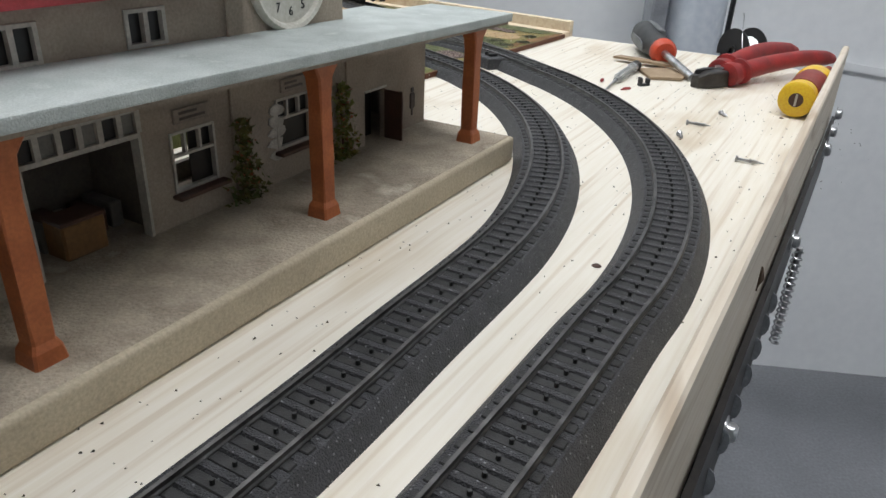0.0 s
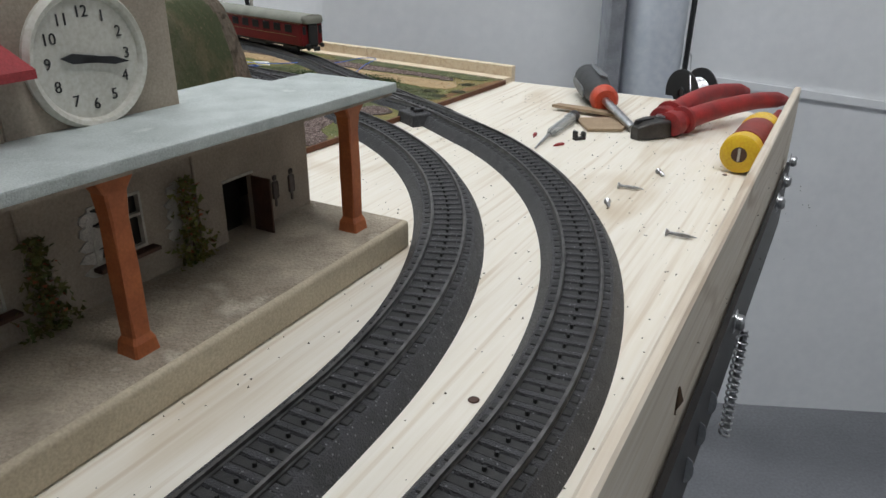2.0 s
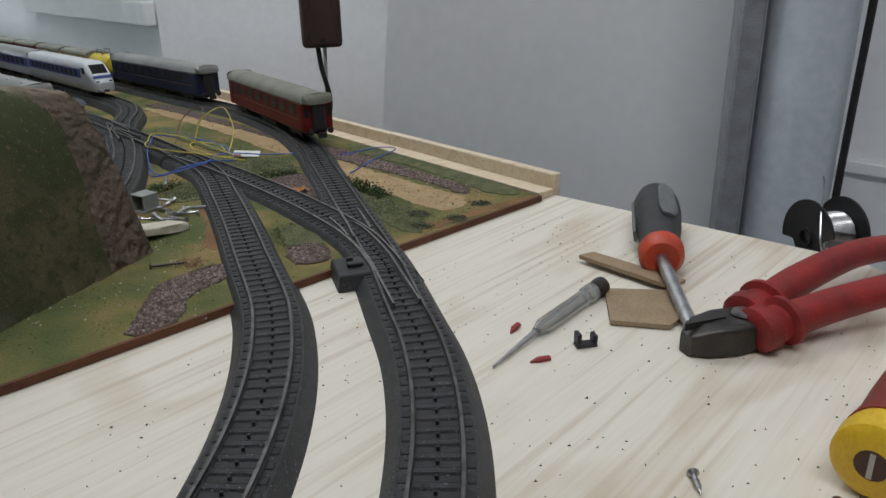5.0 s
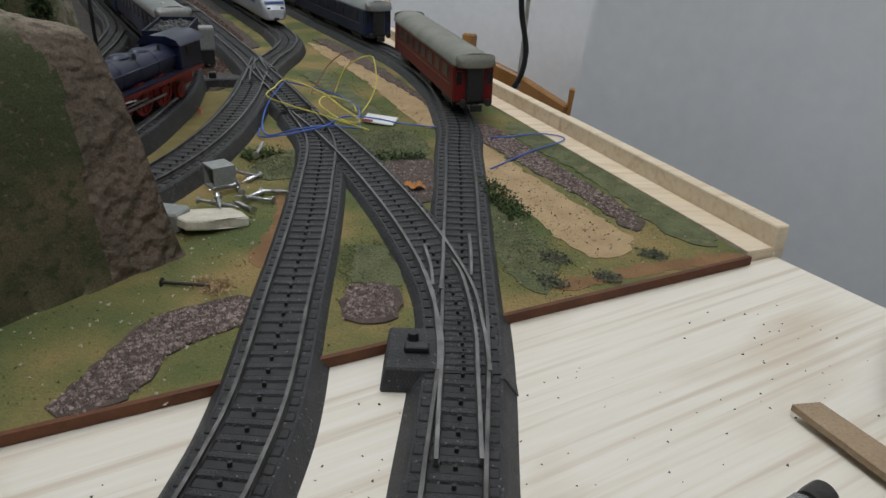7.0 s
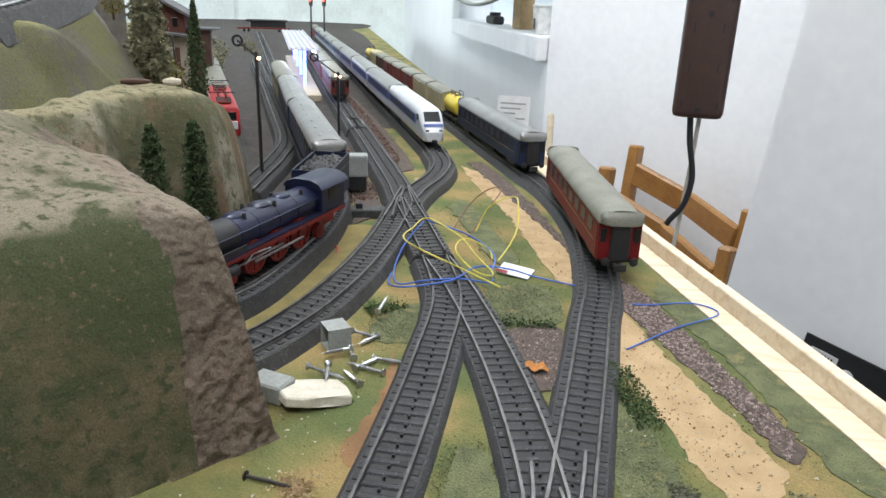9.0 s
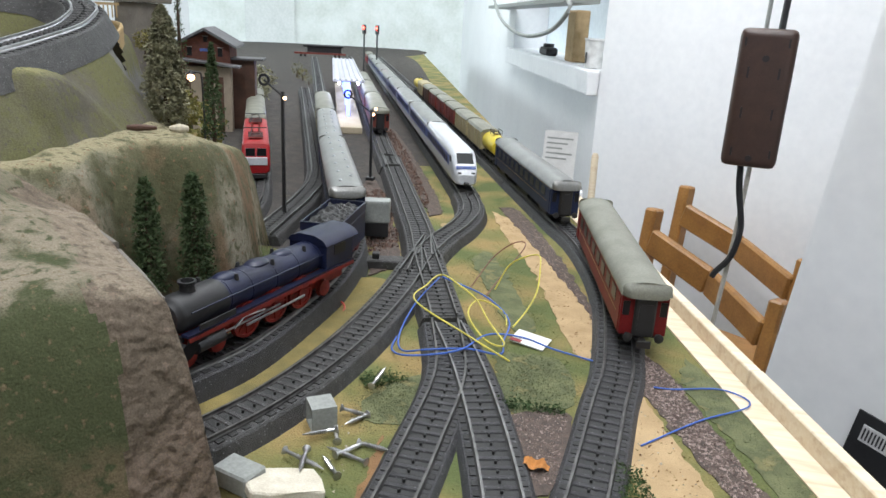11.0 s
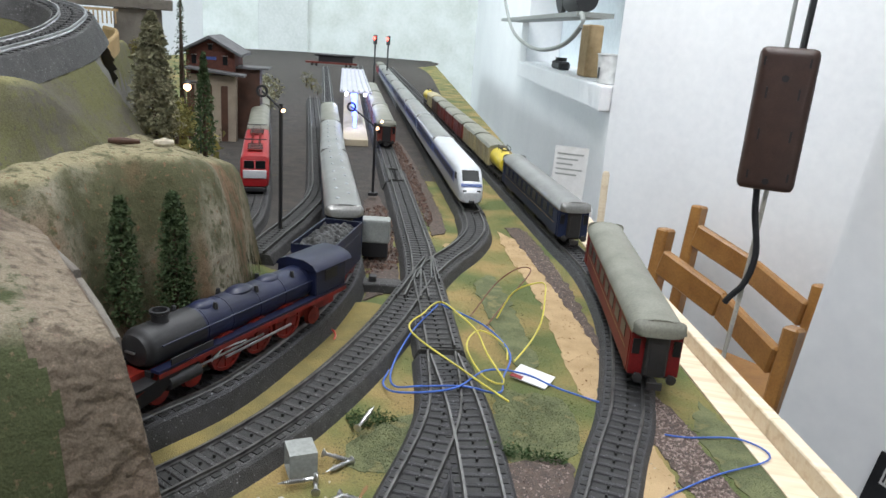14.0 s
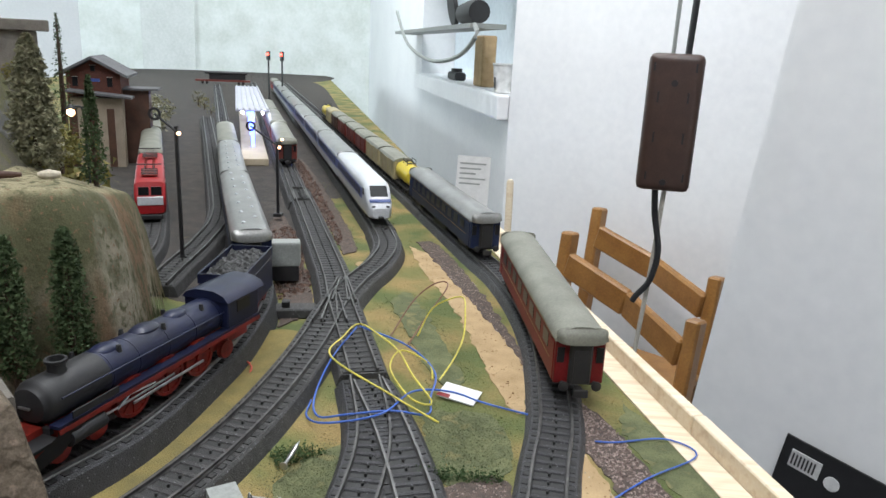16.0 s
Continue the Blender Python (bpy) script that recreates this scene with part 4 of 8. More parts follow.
def hill_height(x, y):
    n = noise.noise(Vector((x * 22, y * 22, 1.3))) * 0.009 + noise.noise(Vector((x * 70, y * 70, 4.1))) * 0.0012
    fr = 1 - max(0.0, min(1.0, (x + 0.10 * (0.67 - y) * 0.9 + n * 0.3 + 0.128) / 0.044)) ** 3.2
    bk = sstep(0.685, 0.667, y + 0.05 * (x + 0.10) + n * 0.3)
    ft = sstep(0.475, 0.53, y + n)
    top = 0.108 + 0.030 * sstep(-0.10, -0.26, x) * sstep(0.69, 0.60, y) + n
    lump = noise.noise(Vector((x * 120, y * 120, 9.1))) * 0.0025
    bump = noise.noise(Vector((x * 150, y * 150, 2.6))) * 0.0028 * sstep(0.63, 0.655, y)
    f = min(fr, bk, ft)
    return 0.0035 + (top + (lump + bump) * (1 - 0.85 * f ** 6) - 0.0035) * f


hill = thing("tunnel_hill", "large mossy model hill with brown rock over a tunnel", "hill")


def band_edge(x, y):
    return y + 0.010 * noise.noise(Vector((x * 60, y * 60, 5.5))) - 0.648


def hill_side(x, y):
    return hill_height(x, y) if band_edge(x, y) < 0.0035 else None


def hill_rock(x, y):
    return hill_height(x, y) - 0.0003 if band_edge(x, y) > -0.0015 else None


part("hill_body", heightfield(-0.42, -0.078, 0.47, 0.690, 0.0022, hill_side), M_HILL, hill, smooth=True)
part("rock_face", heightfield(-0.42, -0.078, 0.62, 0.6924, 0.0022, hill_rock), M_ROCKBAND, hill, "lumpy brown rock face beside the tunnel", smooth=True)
for a, b in (((-0.124, 0.6735, 0.0930), (-0.186, 0.6770, 0.0955)), ((-0.191, 0.6775, 0.0975), (-0.330, 0.6700, 0.1000))):
    bm = bmesh.new()
    sweep(bm, [Vector(a), Vector(a).lerp(Vector(b), 0.5) + Vector((0, 0.0006, 0)), Vector(b)], [(-0.0015, -0.025), (-0.0015, 0.0040), (-0.0008, 0.0046), (0.0008, 0.0046), (0.0015, 0.0040), (0.0015, -0.025)])
    part("parapet", bm, M_PORTAL, hill, "grey stone parapet over the tunnel mouth")


def brow(y):
    """Where the cliff's top breaks off, for each y."""
    ys = [(0.50, -0.26), (0.685, -0.268), (0.708, -0.300), (0.732, -0.315), (0.758, -0.300), (0.785, -0.318), (0.817, -0.364), (0.855, -0.425), (1.1, -0.60)]
    for (y0, x0), (y1, x1) in zip(ys, ys[1:]):
        if y0 <= y <= y1:
            return x0 + (x1 - x0) * (y - y0) / (y1 - y0)
    return -0.5


def cliff_height(x, y):
    n = noise.noise(Vector((x * 14, y * 14, 7.7))) * 0.008 + noise.noise(Vector((x * 45, y * 45, 2.2))) * 0.004
    fold = 0.006 * noise.noise(Vector((x * 12, y * 55, 1.1)))
    edge_r = 1 - max(0.0, min(1.0, (x - brow(y) + fold + 0.012) / 0.050)) ** 2.6
    edge_b = sstep(0.866, 0.850, y + 0.4 * n)
    h = 0.1265 - 0.36 * max(0.0, y - 0.765) + n * 0.45 - 0.02 * sstep(-0.40, -0.55, x)
    f = min(edge_r, edge_b)
    return 0.0035 + (h - 0.0035) * f if f > 0.001 else None


cliff = thing("rock_cliff", "smooth tan and brown model cliff with grassy top", "cliff")
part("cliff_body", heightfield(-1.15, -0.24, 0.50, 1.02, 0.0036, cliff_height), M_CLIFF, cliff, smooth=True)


# ---- rolling stock ----
M_GREYROOF = mat("grey_painted_roof", (0.215, 0.215, 0.175), (0.155, 0.155, 0.125), 0.55, 0, 40, 700)
M_SILVER = mat("silver_painted_roof", (0.29, 0.29, 0.28), (0.22, 0.22, 0.21), 0.32, 0.4, 40, 700)
M_CRIMSON = mat("crimson_coach_paint", (0.165, 0.010, 0.011), (0.12, 0.008, 0.009), 0.5, 0, 40, 700, spec=0.25)
M_NAVY = mat("navy_coach_paint", (0.016, 0.026, 0.068), (0.013, 0.020, 0.054), 0.48, 0, 40, 700, spec=0.25)
M_ICEWHITE = mat("white_train_paint", (0.56, 0.58, 0.61), (0.5, 0.52, 0.55), 0.3, 0, 40, 600, coat=0.2)
M_ICEBLUE = mat("blue_train_stripe", (0.08, 0.14, 0.42), None, 0.3)
M_UNDER = mat("black_underframe", (0.020, 0.019, 0.019), None, 0.55)
M_REDLOCO = mat("bright_red_paint", (0.33, 0.012, 0.016), (0.26, 0.010, 0.012), 0.45, 0, 40, 600, spec=0.3)
M_BEIGE = mat("beige_wagon", (0.42, 0.36, 0.20), (0.36, 0.30, 0.17), 0.5)
M_OXIDE = mat("oxide_red_wagon", (0.16, 0.025, 0.018), (0.15, 0.028, 0.018), 0.55)
M_YELLOW = mat("yellow_tank_paint", (0.70, 0.55, 0.05), (0.62, 0.48, 0.04), 0.35)
M_LOCOBLUE = mat("dark_blue_boiler", (0.009, 0.013, 0.042), (0.006, 0.008, 0.024), 0.42, 0, 60, 800, coat=0.1, spec=0.35)
M_LOCORED = mat("red_running_gear", (0.24, 0.018, 0.010), (0.13, 0.012, 0.008), 0.45, 0, 150, 900)
M_SMOKEBOX = mat("sooty_smokebox", (0.012, 0.012, 0.014), (0.020, 0.020, 0.021), 0.55, 0, 80, 900)
M_COAL = mat("coal", (0.012, 0.012, 0.012), (0.03, 0.03, 0.03), 0.5, 0, 300, 900, 1.0, 500)
M_PANE = mat("dark_glazing", (0.010, 0.011, 0.013), None, 0.3, 0, spec=0.3)
M_GOLD = mat("cream_lining", (0.27, 0.16, 0.05), None, 0.5)
M_LIT = mat("lamp_glow", (1.0, 0.58, 0.32), (1.0, 0.58, 0.32), emit=6)
M_LITRED = mat("red_signal_glow", (1.0, 0.06, 0.04), (1.0, 0.06, 0.04), emit=9)
M_LITWHITE = mat("white_tube_glow", (0.85, 0.92, 1.0), (0.85, 0.92, 1.0), emit=30)
M_LITBLUE = mat("blue_glow", (0.12, 0.2, 1.0), (0.12, 0.2, 1.0), emit=5)


def on_track(at, ahead, z):
    """Pose with x along the vehicle."""
    return pose(at[0], at[1], z, 0, 0, math.degrees(math.atan2(ahead[1], ahead[0])))


def wheels(parent, x, r=0.0055, material=None):
    for dx in (-0.010, 0.010):
        bm = bmesh.new()
        tube(bm, [Vector((x + dx, -0.0100, r)), Vector((x + dx, 0.0100, r))], 0.0012, 8)
        for s in (-1, 1):
            lathe(bm, [(r + 0.0006, -0.0006), (r, 0.0006), (r, 0.0014)], 16, Matrix.Translation((x + dx, s * 0.0085, r)) @ Matrix.Rotation(radians(-90 * s), 4, "X"))
        part("wheelset", bm, material or M_UNDER, parent)


def coach(at, ahead, z, length, body_mat, roof_mat, label, windows=8, band=None, roof_spots=0, detail=True, group="standing coaches", lining=None):
    ob = thing("passenger_coach", label, "model coach", on_track(at, ahead, z), group)
    h = length / 2
    bm = boxbm(-h, h, -0.0150, 0.0150, 0.0090, 0.0360, 0.0010, seg=2)
    body = part("body", bm, body_mat, ob)
    bm = bmesh.new()
    arc = [(-0.0158, 0.0361), (-0.0155, 0.0385), (-0.0135, 0.0415), (-0.0095, 0.0440), (-0.004, 0.0453), (0.004, 0.0453), (0.0095, 0.0440), (0.0135, 0.0415), (0.0155, 0.0385), (0.0158, 0.0361)]
    prism(bm, arc, -h - 0.0015, h + 0.0015)
    roof = part("roof", bm, roof_mat, ob, smooth=True)
    for i in range(roof_spots):
        x = -h * 0.85 + 1.7 * h * i / max(1, roof_spots - 1)
        part("roof_vent", lathebm([(0.0014, 0), (0.0018, 0.0008), (0.0006, 0.0016)], 8, Matrix.Translation((x, 0.005 * (-1) ** i, 0.0447))), M_ICEWHITE, roof)
    part("underframe", boxbm(-h * 0.96, h * 0.96, -0.0105, 0.0105, 0.0060, 0.0089), M_UNDER, ob)
    part("battery_box", boxbm(-h * 0.25, h * 0.12, -0.0120, 0.0120, 0.0030, 0.0062, 0.0004), M_UNDER, ob)
    step = 2 * h * 0.86 / windows
    for s in (-1, 1):
        for i in range(windows):
            x = -h * 0.86 + step * (i + 0.5)
            part("window", boxbm(x - step * 0.30, x + step * 0.30, s * 0.0151 - 0.0002, s * 0.0151 + 0.0002, 0.0235, 0.0325), M_PANE, body)
        if band:
            part("stripe", boxbm(-h * 0.985, h * 0.985, s * 0.01503 - 0.00008, s * 0.01503 + 0.00008, 0.0205, 0.0340), band, body)
        if lining:
            for zz in (0.0195, 0.0345):
                part("lining", boxbm(-h * 0.97, h * 0.97, s * 0.0151 - 0.0001, s * 0.0151 + 0.0001, zz, zz + 0.0005), lining, body)
        if detail:
            for x in (-h * 0.93, h * 0.93):
                part("door", boxbm(x - 0.0045, x + 0.0045, s * 0.0152 - 0.0002, s * 0.0152 + 0.0003, 0.0100, 0.0335), body_mat, body)
    for s in (-1, 1):
        bm = bmesh.new()
        loft(bm, [(s * (h + 0.0005), 0.0155, 0.0340, 0.0449), (s * (h + 0.0035), 0.0140, 0.0345, 0.0425), (s * (h + 0.0050), 0.0110, 0.0350, 0.0395)], 20, 4)
        part("roof_end", bm, roof_mat, roof, smooth=True)
        gang = part("gangway", boxbm(s * (h + 0.0014) - 0.0014, s * (h + 0.0014) + 0.0014, -0.0070, 0.0070, 0.0090, 0.0350, 0.0012), M_UNDER, ob)
        if detail:
            part("gangway_door", boxbm(s * (h + 0.0030) - 0.0002, s * (h + 0.0030) + 0.0002, -0.0042, 0.0042, 0.0100, 0.0310), M_BLACK, gang)
            for y in (-0.0118, 0.0118):
                part("window", boxbm(s * (h + 0.0002) - 0.0003, s * (h + 0.0002) + 0.0003, y - 0.0022, y + 0.0022, 0.0225, 0.0320), M_PANE, body)
        for y in (-0.0098, 0.0098):
            bm = bmesh.new()
            lathe(bm, [(0.0012, 0), (0.0012, 0.0045), (0.0030, 0.0046), (0.0030, 0.0058), (0.001, 0.0063)], 14, Matrix.Translation((s * h, y, 0.0095)) @ Matrix.Rotation(radians(90 * s), 4, "Y"))
            part("buffer", bm, M_UNDER, ob)
        bm = bmesh.new()
        box(bm, s * (h + 0.004) - 0.004, s * (h + 0.004) + 0.004, -0.0022, 0.0022, 0.0050, 0.0078, 0.0005)
        box(bm, s * (h + 0.008) - 0.0007, s * (h + 0.008) + 0.0007, -0.0045, 0.0045, 0.0035, 0.0085, 0.0004)
        part("coupling", bm, M_UNDER, ob)
        bogie = part("bogie", boxbm(s * h * 0.72 - 0.016, s * h * 0.72 + 0.016, -0.0118, 0.0118, 0.0030, 0.0075, 0.0006), M_UNDER, ob)
        wheels(bogie, s * h * 0.72)
    return ob


def along(a, d, s):
    return (a[0] + d[0] * s, a[1] + d[1] * s)


coach((-0.1695, 1.0395), (-0.722, 0.692), 0.0128, 0.226, M_CRIMSON, M_GREYROOF, "crimson passenger coach with grey roof and yellow lining", 8, roof_spots=0, lining=M_GOLD)
coach((-0.430, 1.2245), (-0.846, 0.533), 0.0138, 0.270, M_NAVY, M_SILVER, "dark navy passenger coach with silver roof", 10, lining=M_GOLD)

# white express set with a streamlined driving car
RA, RD = (-0.4660, 1.1530), (-0.846, 0.533)


def express_head(at, ahead, z):
    ob = thing("express_driving_car", "white streamlined driving car with blue window band", "model train", on_track(at, ahead, z), "white express set")
    bm = bmesh.new()
    loft(bm, [(0.0, 0.0090, 0.0075, 0.0185), (0.003, 0.0122, 0.0062, 0.0215), (0.010, 0.0140, 0.0055, 0.0280), (0.024, 0.0150, 0.0050, 0.0400), (0.036, 0.0155, 0.0050, 0.0440), (0.26, 0.0155, 0.0050, 0.0440)], 28, 4.5)
    body = part("body", bm, M_ICEWHITE, ob, smooth=True)
    bm = bmesh.new()
    for s in (-1, 1):
        box(bm, 0.040, 0.258, s * 0.0156 - 0.0001, s * 0.0156 + 0.0001, 0.0225, 0.0345)
    part("stripe", bm, M_ICEBLUE, body)
    bm = bmesh.new()
    q = [bm.verts.new(c) for c in ((0.0118, -0.0100, 0.0295), (0.0118, 0.0100, 0.0295), (0.0235, 0.0098, 0.0402), (0.0235, -0.0098, 0.0402), (0.0155, -0.0115, 0.0280), (0.0155, 0.0115, 0.0280))]
    bm.faces.new(q[:4])
    bmesh.ops.solidify(bm, geom=bm.faces[:], thickness=-0.0012)
    part("windscreen", bm, M_PANE, body)
    for s in (-1, 1):
        part("side_window", boxbm(0.026, 0.036, s * 0.0154 - 0.0003, s * 0.0154 + 0.0003, 0.0290, 0.0365), M_PANE, body)
        for i in range(11):
            part("window", boxbm(0.052 + i * 0.018, 0.064 + i * 0.018, s * 0.0158 - 0.0001, s * 0.0158 + 0.0001, 0.0245, 0.0325), M_PANE, body)
        part("headlight", boxbm(0.0012, 0.0042, s * 0.0080 - 0.0022, s * 0.0080 + 0.0022, 0.0190, 0.0212, 0.0006), M_BLACK, body)
    bm = bmesh.new()
    bm.faces.new([bm.verts.new(c) for c in ((0.0052, -0.0118, 0.0245), (0.0052, 0.0118, 0.0245), (0.0085, 0.0120, 0.0275), (0.0085, -0.0120, 0.0275))])
    bmesh.ops.solidify(bm, geom=bm.faces[:], thickness=-0.001)
    part("front_band", bm, M_ICEBLUE, body)
    part("coupling", boxbm(-0.004, 0.003, -0.003, 0.003, 0.0070, 0.0100, 0.0008), M_UNDER, ob)
    for x in (0.05, 0.21):
        bogie = part("bogie", boxbm(x - 0.018, x + 0.018, -0.0115, 0.0115, 0.0030, 0.0056, 0.0005), M_UNDER, ob)
        wheels(bogie, x)
    return ob


express_head(RA, RD, 0.0168)
for i in range(7):
    coach(along(RA, RD, 0.262 + 0.130 + i * 0.270), RD, 0.0168, 0.258, M_ICEWHITE, M_SILVER, "white express coach with blue window band", 9, band=M_ICEBLUE, detail=False, group="white express set")
coach(along(RA, RD, 0.262 + 0.130 + 7 * 0.270), RD, 0.0168, 0.20, M_REDLOCO, M_GREYROOF, "red electric locomotive body behind the express set", 4, detail=False)


def wagon(at, ahead, z, length, body_mat, roof_mat, label, kind="box"):
    ob = thing("goods_wagon", label, "model wagon", on_track(at, ahead, z), "goods wagons along the wall")
    h = length / 2
    part("underframe", boxbm(-h, h, -0.0125, 0.0125, 0.0070, 0.0092), M_UNDER, ob)
    for x in (-h * 0.62, h * 0.62):
        wheels(ob, x)
    for s in (-1, 1):
        for y in (-0.0098, 0.0098):
            part("buffer", lathebm([(0.0012, 0), (0.0012, 0.004), (0.0028, 0.0041), (0.0028, 0.0052)], 10, Matrix.Translation((s * h, y, 0.0085)) @ Matrix.Rotation(radians(90 * s), 4, "Y")), M_UNDER, ob)
    if kind == "tank":
        bm = bmesh.new()
        lathe(bm, [(0.004, -h * 0.92), (0.0115, -h * 0.88), (0.0132, -h * 0.80), (0.0132, h * 0.80), (0.0115, h * 0.88), (0.004, h * 0.92)], 28, Matrix.Translation((0, 0, 0.0245)) @ Matrix.Rotation(radians(90), 4, "Y"))
        tank = part("tank", bm, body_mat, ob, smooth=True)
        part("dome", lathebm([(0.0038, 0.035), (0.0038, 0.0400), (0.002, 0.0412)], 16), body_mat, tank)
        bm = bmesh.new()
        for y in (-0.006, 0.006):
            tube(bm, [Vector((-0.012, y, 0.0375)), Vector((-0.012, y, 0.0450)), Vector((0.012, y, 0.0450)), Vector((0.012, y, 0.0375))], 0.0006, 5)
        for k in range(5):
            tube(bm, [Vector((-0.012 + k * 0.006, -0.006, 0.0405)), Vector((-0.012 + k * 0.006, 0.006, 0.0405))], 0.0005, 4)
        part("walkway", bm, M_BLACK, ob)
    else:
        body = part("body", boxbm(-h, h, -0.0140, 0.0140, 0.0093, 0.0350, 0.0006), body_mat, ob)
        bm = bmesh.new()
        prism(bm, [(-0.0148, 0.0351), (-0.0125, 0.0385), (-0.005, 0.0405), (0.005, 0.0405), (0.0125, 0.0385), (0.0148, 0.0351)], -h - 0.001, h + 0.001)
        part("roof", bm, roof_mat, ob)
        for s in (-1, 1):
            part("sliding_door", boxbm(-0.014, 0.014, s * 0.0145 - 0.0005, s * 0.0145 + 0.0005, 0.0105, 0.0340), body_mat, body)
            for k in range(6):
                x = -h * 0.92 + k * h * 1.84 / 5
                part("rib", boxbm(x - 0.0006, x + 0.0006, s * 0.0143 - 0.0004, s * 0.0143 + 0.0004, 0.0098, 0.0345), body_mat, body)
    return ob


WA, WD = (-0.560, 1.3055), (-0.846, 0.533)
s = 0.045
for ln, bmt, rmt, lab, kd in ((0.082, M_YELLOW, None, "yellow tank wagon with black railed walkway", "tank"), (0.115, M_BEIGE, M_GREYROOF, "beige covered goods wagon", "box"), (0.115, M_BEIGE, M_GREYROOF, "beige covered goods wagon", "box"),
                           (0.11, M_OXIDE, M_GREYROOF, "oxide red covered goods wagon", "box"), (0.11, M_OXIDE, M_GREYROOF, "oxide red covered goods wagon", "box"), (0.11, M_OXIDE, M_GREYROOF, "oxide red covered goods wagon", "box"),
                           (0.10, M_BROWN, M_GREYROOF, "dark brown covered goods wagon", "box"), (0.10, M_BEIGE, M_BEIGE, "pale goods wagon at the far end of the row", "box"), (0.10, M_YELLOW, None, "yellow tank wagon at the far end", "tank")):
    wagon(along(WA, WD, s), WD, 0.0148, ln, bmt, rmt, lab, kd)
    s += ln + 0.014

# coaches behind the steam locomotive
CA, CD = (-0.353, 0.913), (-0.870, 0.493)
coach(along(CA, CD, 0.142), CD, 0.0245, 0.270, M_NAVY, M_SILVER, "navy coach with silver roof behind the steam locomotive", 9, roof_spots=13, detail=False)
CA2, CD2 = along(CA, CD, 0.290), (-0.862, 0.507)
coach(along(CA2, CD2, 0.142), CD2, 0.0205, 0.270, M_NAVY, M_SILVER, "navy coach with silver roof in the middle of the train", 9, roof_spots=13, detail=False)
coach(along(CA2, CD2, 0.430), CD2, 0.0175, 0.270, M_BEIGE, M_GREYROOF, "beige coach at the end of the train", 9, detail=False)

# train beside the lit platform
coach((-0.955, 1.372), (-0.846, 0.533), 0.0168, 0.24, M_OXIDE, M_GREYROOF, "brown-red wagon with headlamp at the lit platform", 5, detail=True)
coach((-1.19, 1.520), (-0.846, 0.533), 0.0168, 0.25, M_OXIDE, M_GREYROOF, "brown coach with grey roof at the lit platform", 7, detail=False)
coach((-1.42, 1.665), (-0.846, 0.533), 0.0168, 0.25, M_OXIDE, M_GREYROOF, "dark coach with grey roof at the lit platform", 7, detail=False)
lampo = thing("tail_lamp", "small glowing lamp above the brown-red wagon", "lamp", pose(-0.835, 1.285, 0.062))
part("bulb", lathebm([(0.0008, -0.002), (0.0022, -0.001), (0.0022, 0.001), (0.0008, 0.002)], 12), M_LIT, lampo, smooth=True)
part("stalk", boxbm(-0.02, 0.0, -0.0008, 0.0008, -0.006, -0.0045), M_BLACK, lampo)

# red electric locomotive with coaches on the far-left track
ED = (-0.893, 0.450)
EA = (-0.618, 0.962)
track([(-0.50, 0.885, 0.006), EA + (0.006,), along(EA, ED, 0.5) + (0.006,), along(EA, ED, 1.9) + (0.006,)], "grey track under the red electric locomotive", 0.0, M_BED2, singles=False, foot=0.006)
track([(-0.432, 0.872, 0.006), (-0.475, 0.915, 0.006), (-0.535, 0.975, 0.006), (-0.62, 1.045, 0.006), (-0.80, 1.15, 0.006), (-1.6, 1.60, 0.006)], "grey track joining behind the cliff", 0.0, M_BED2, singles=False, foot=0.006)


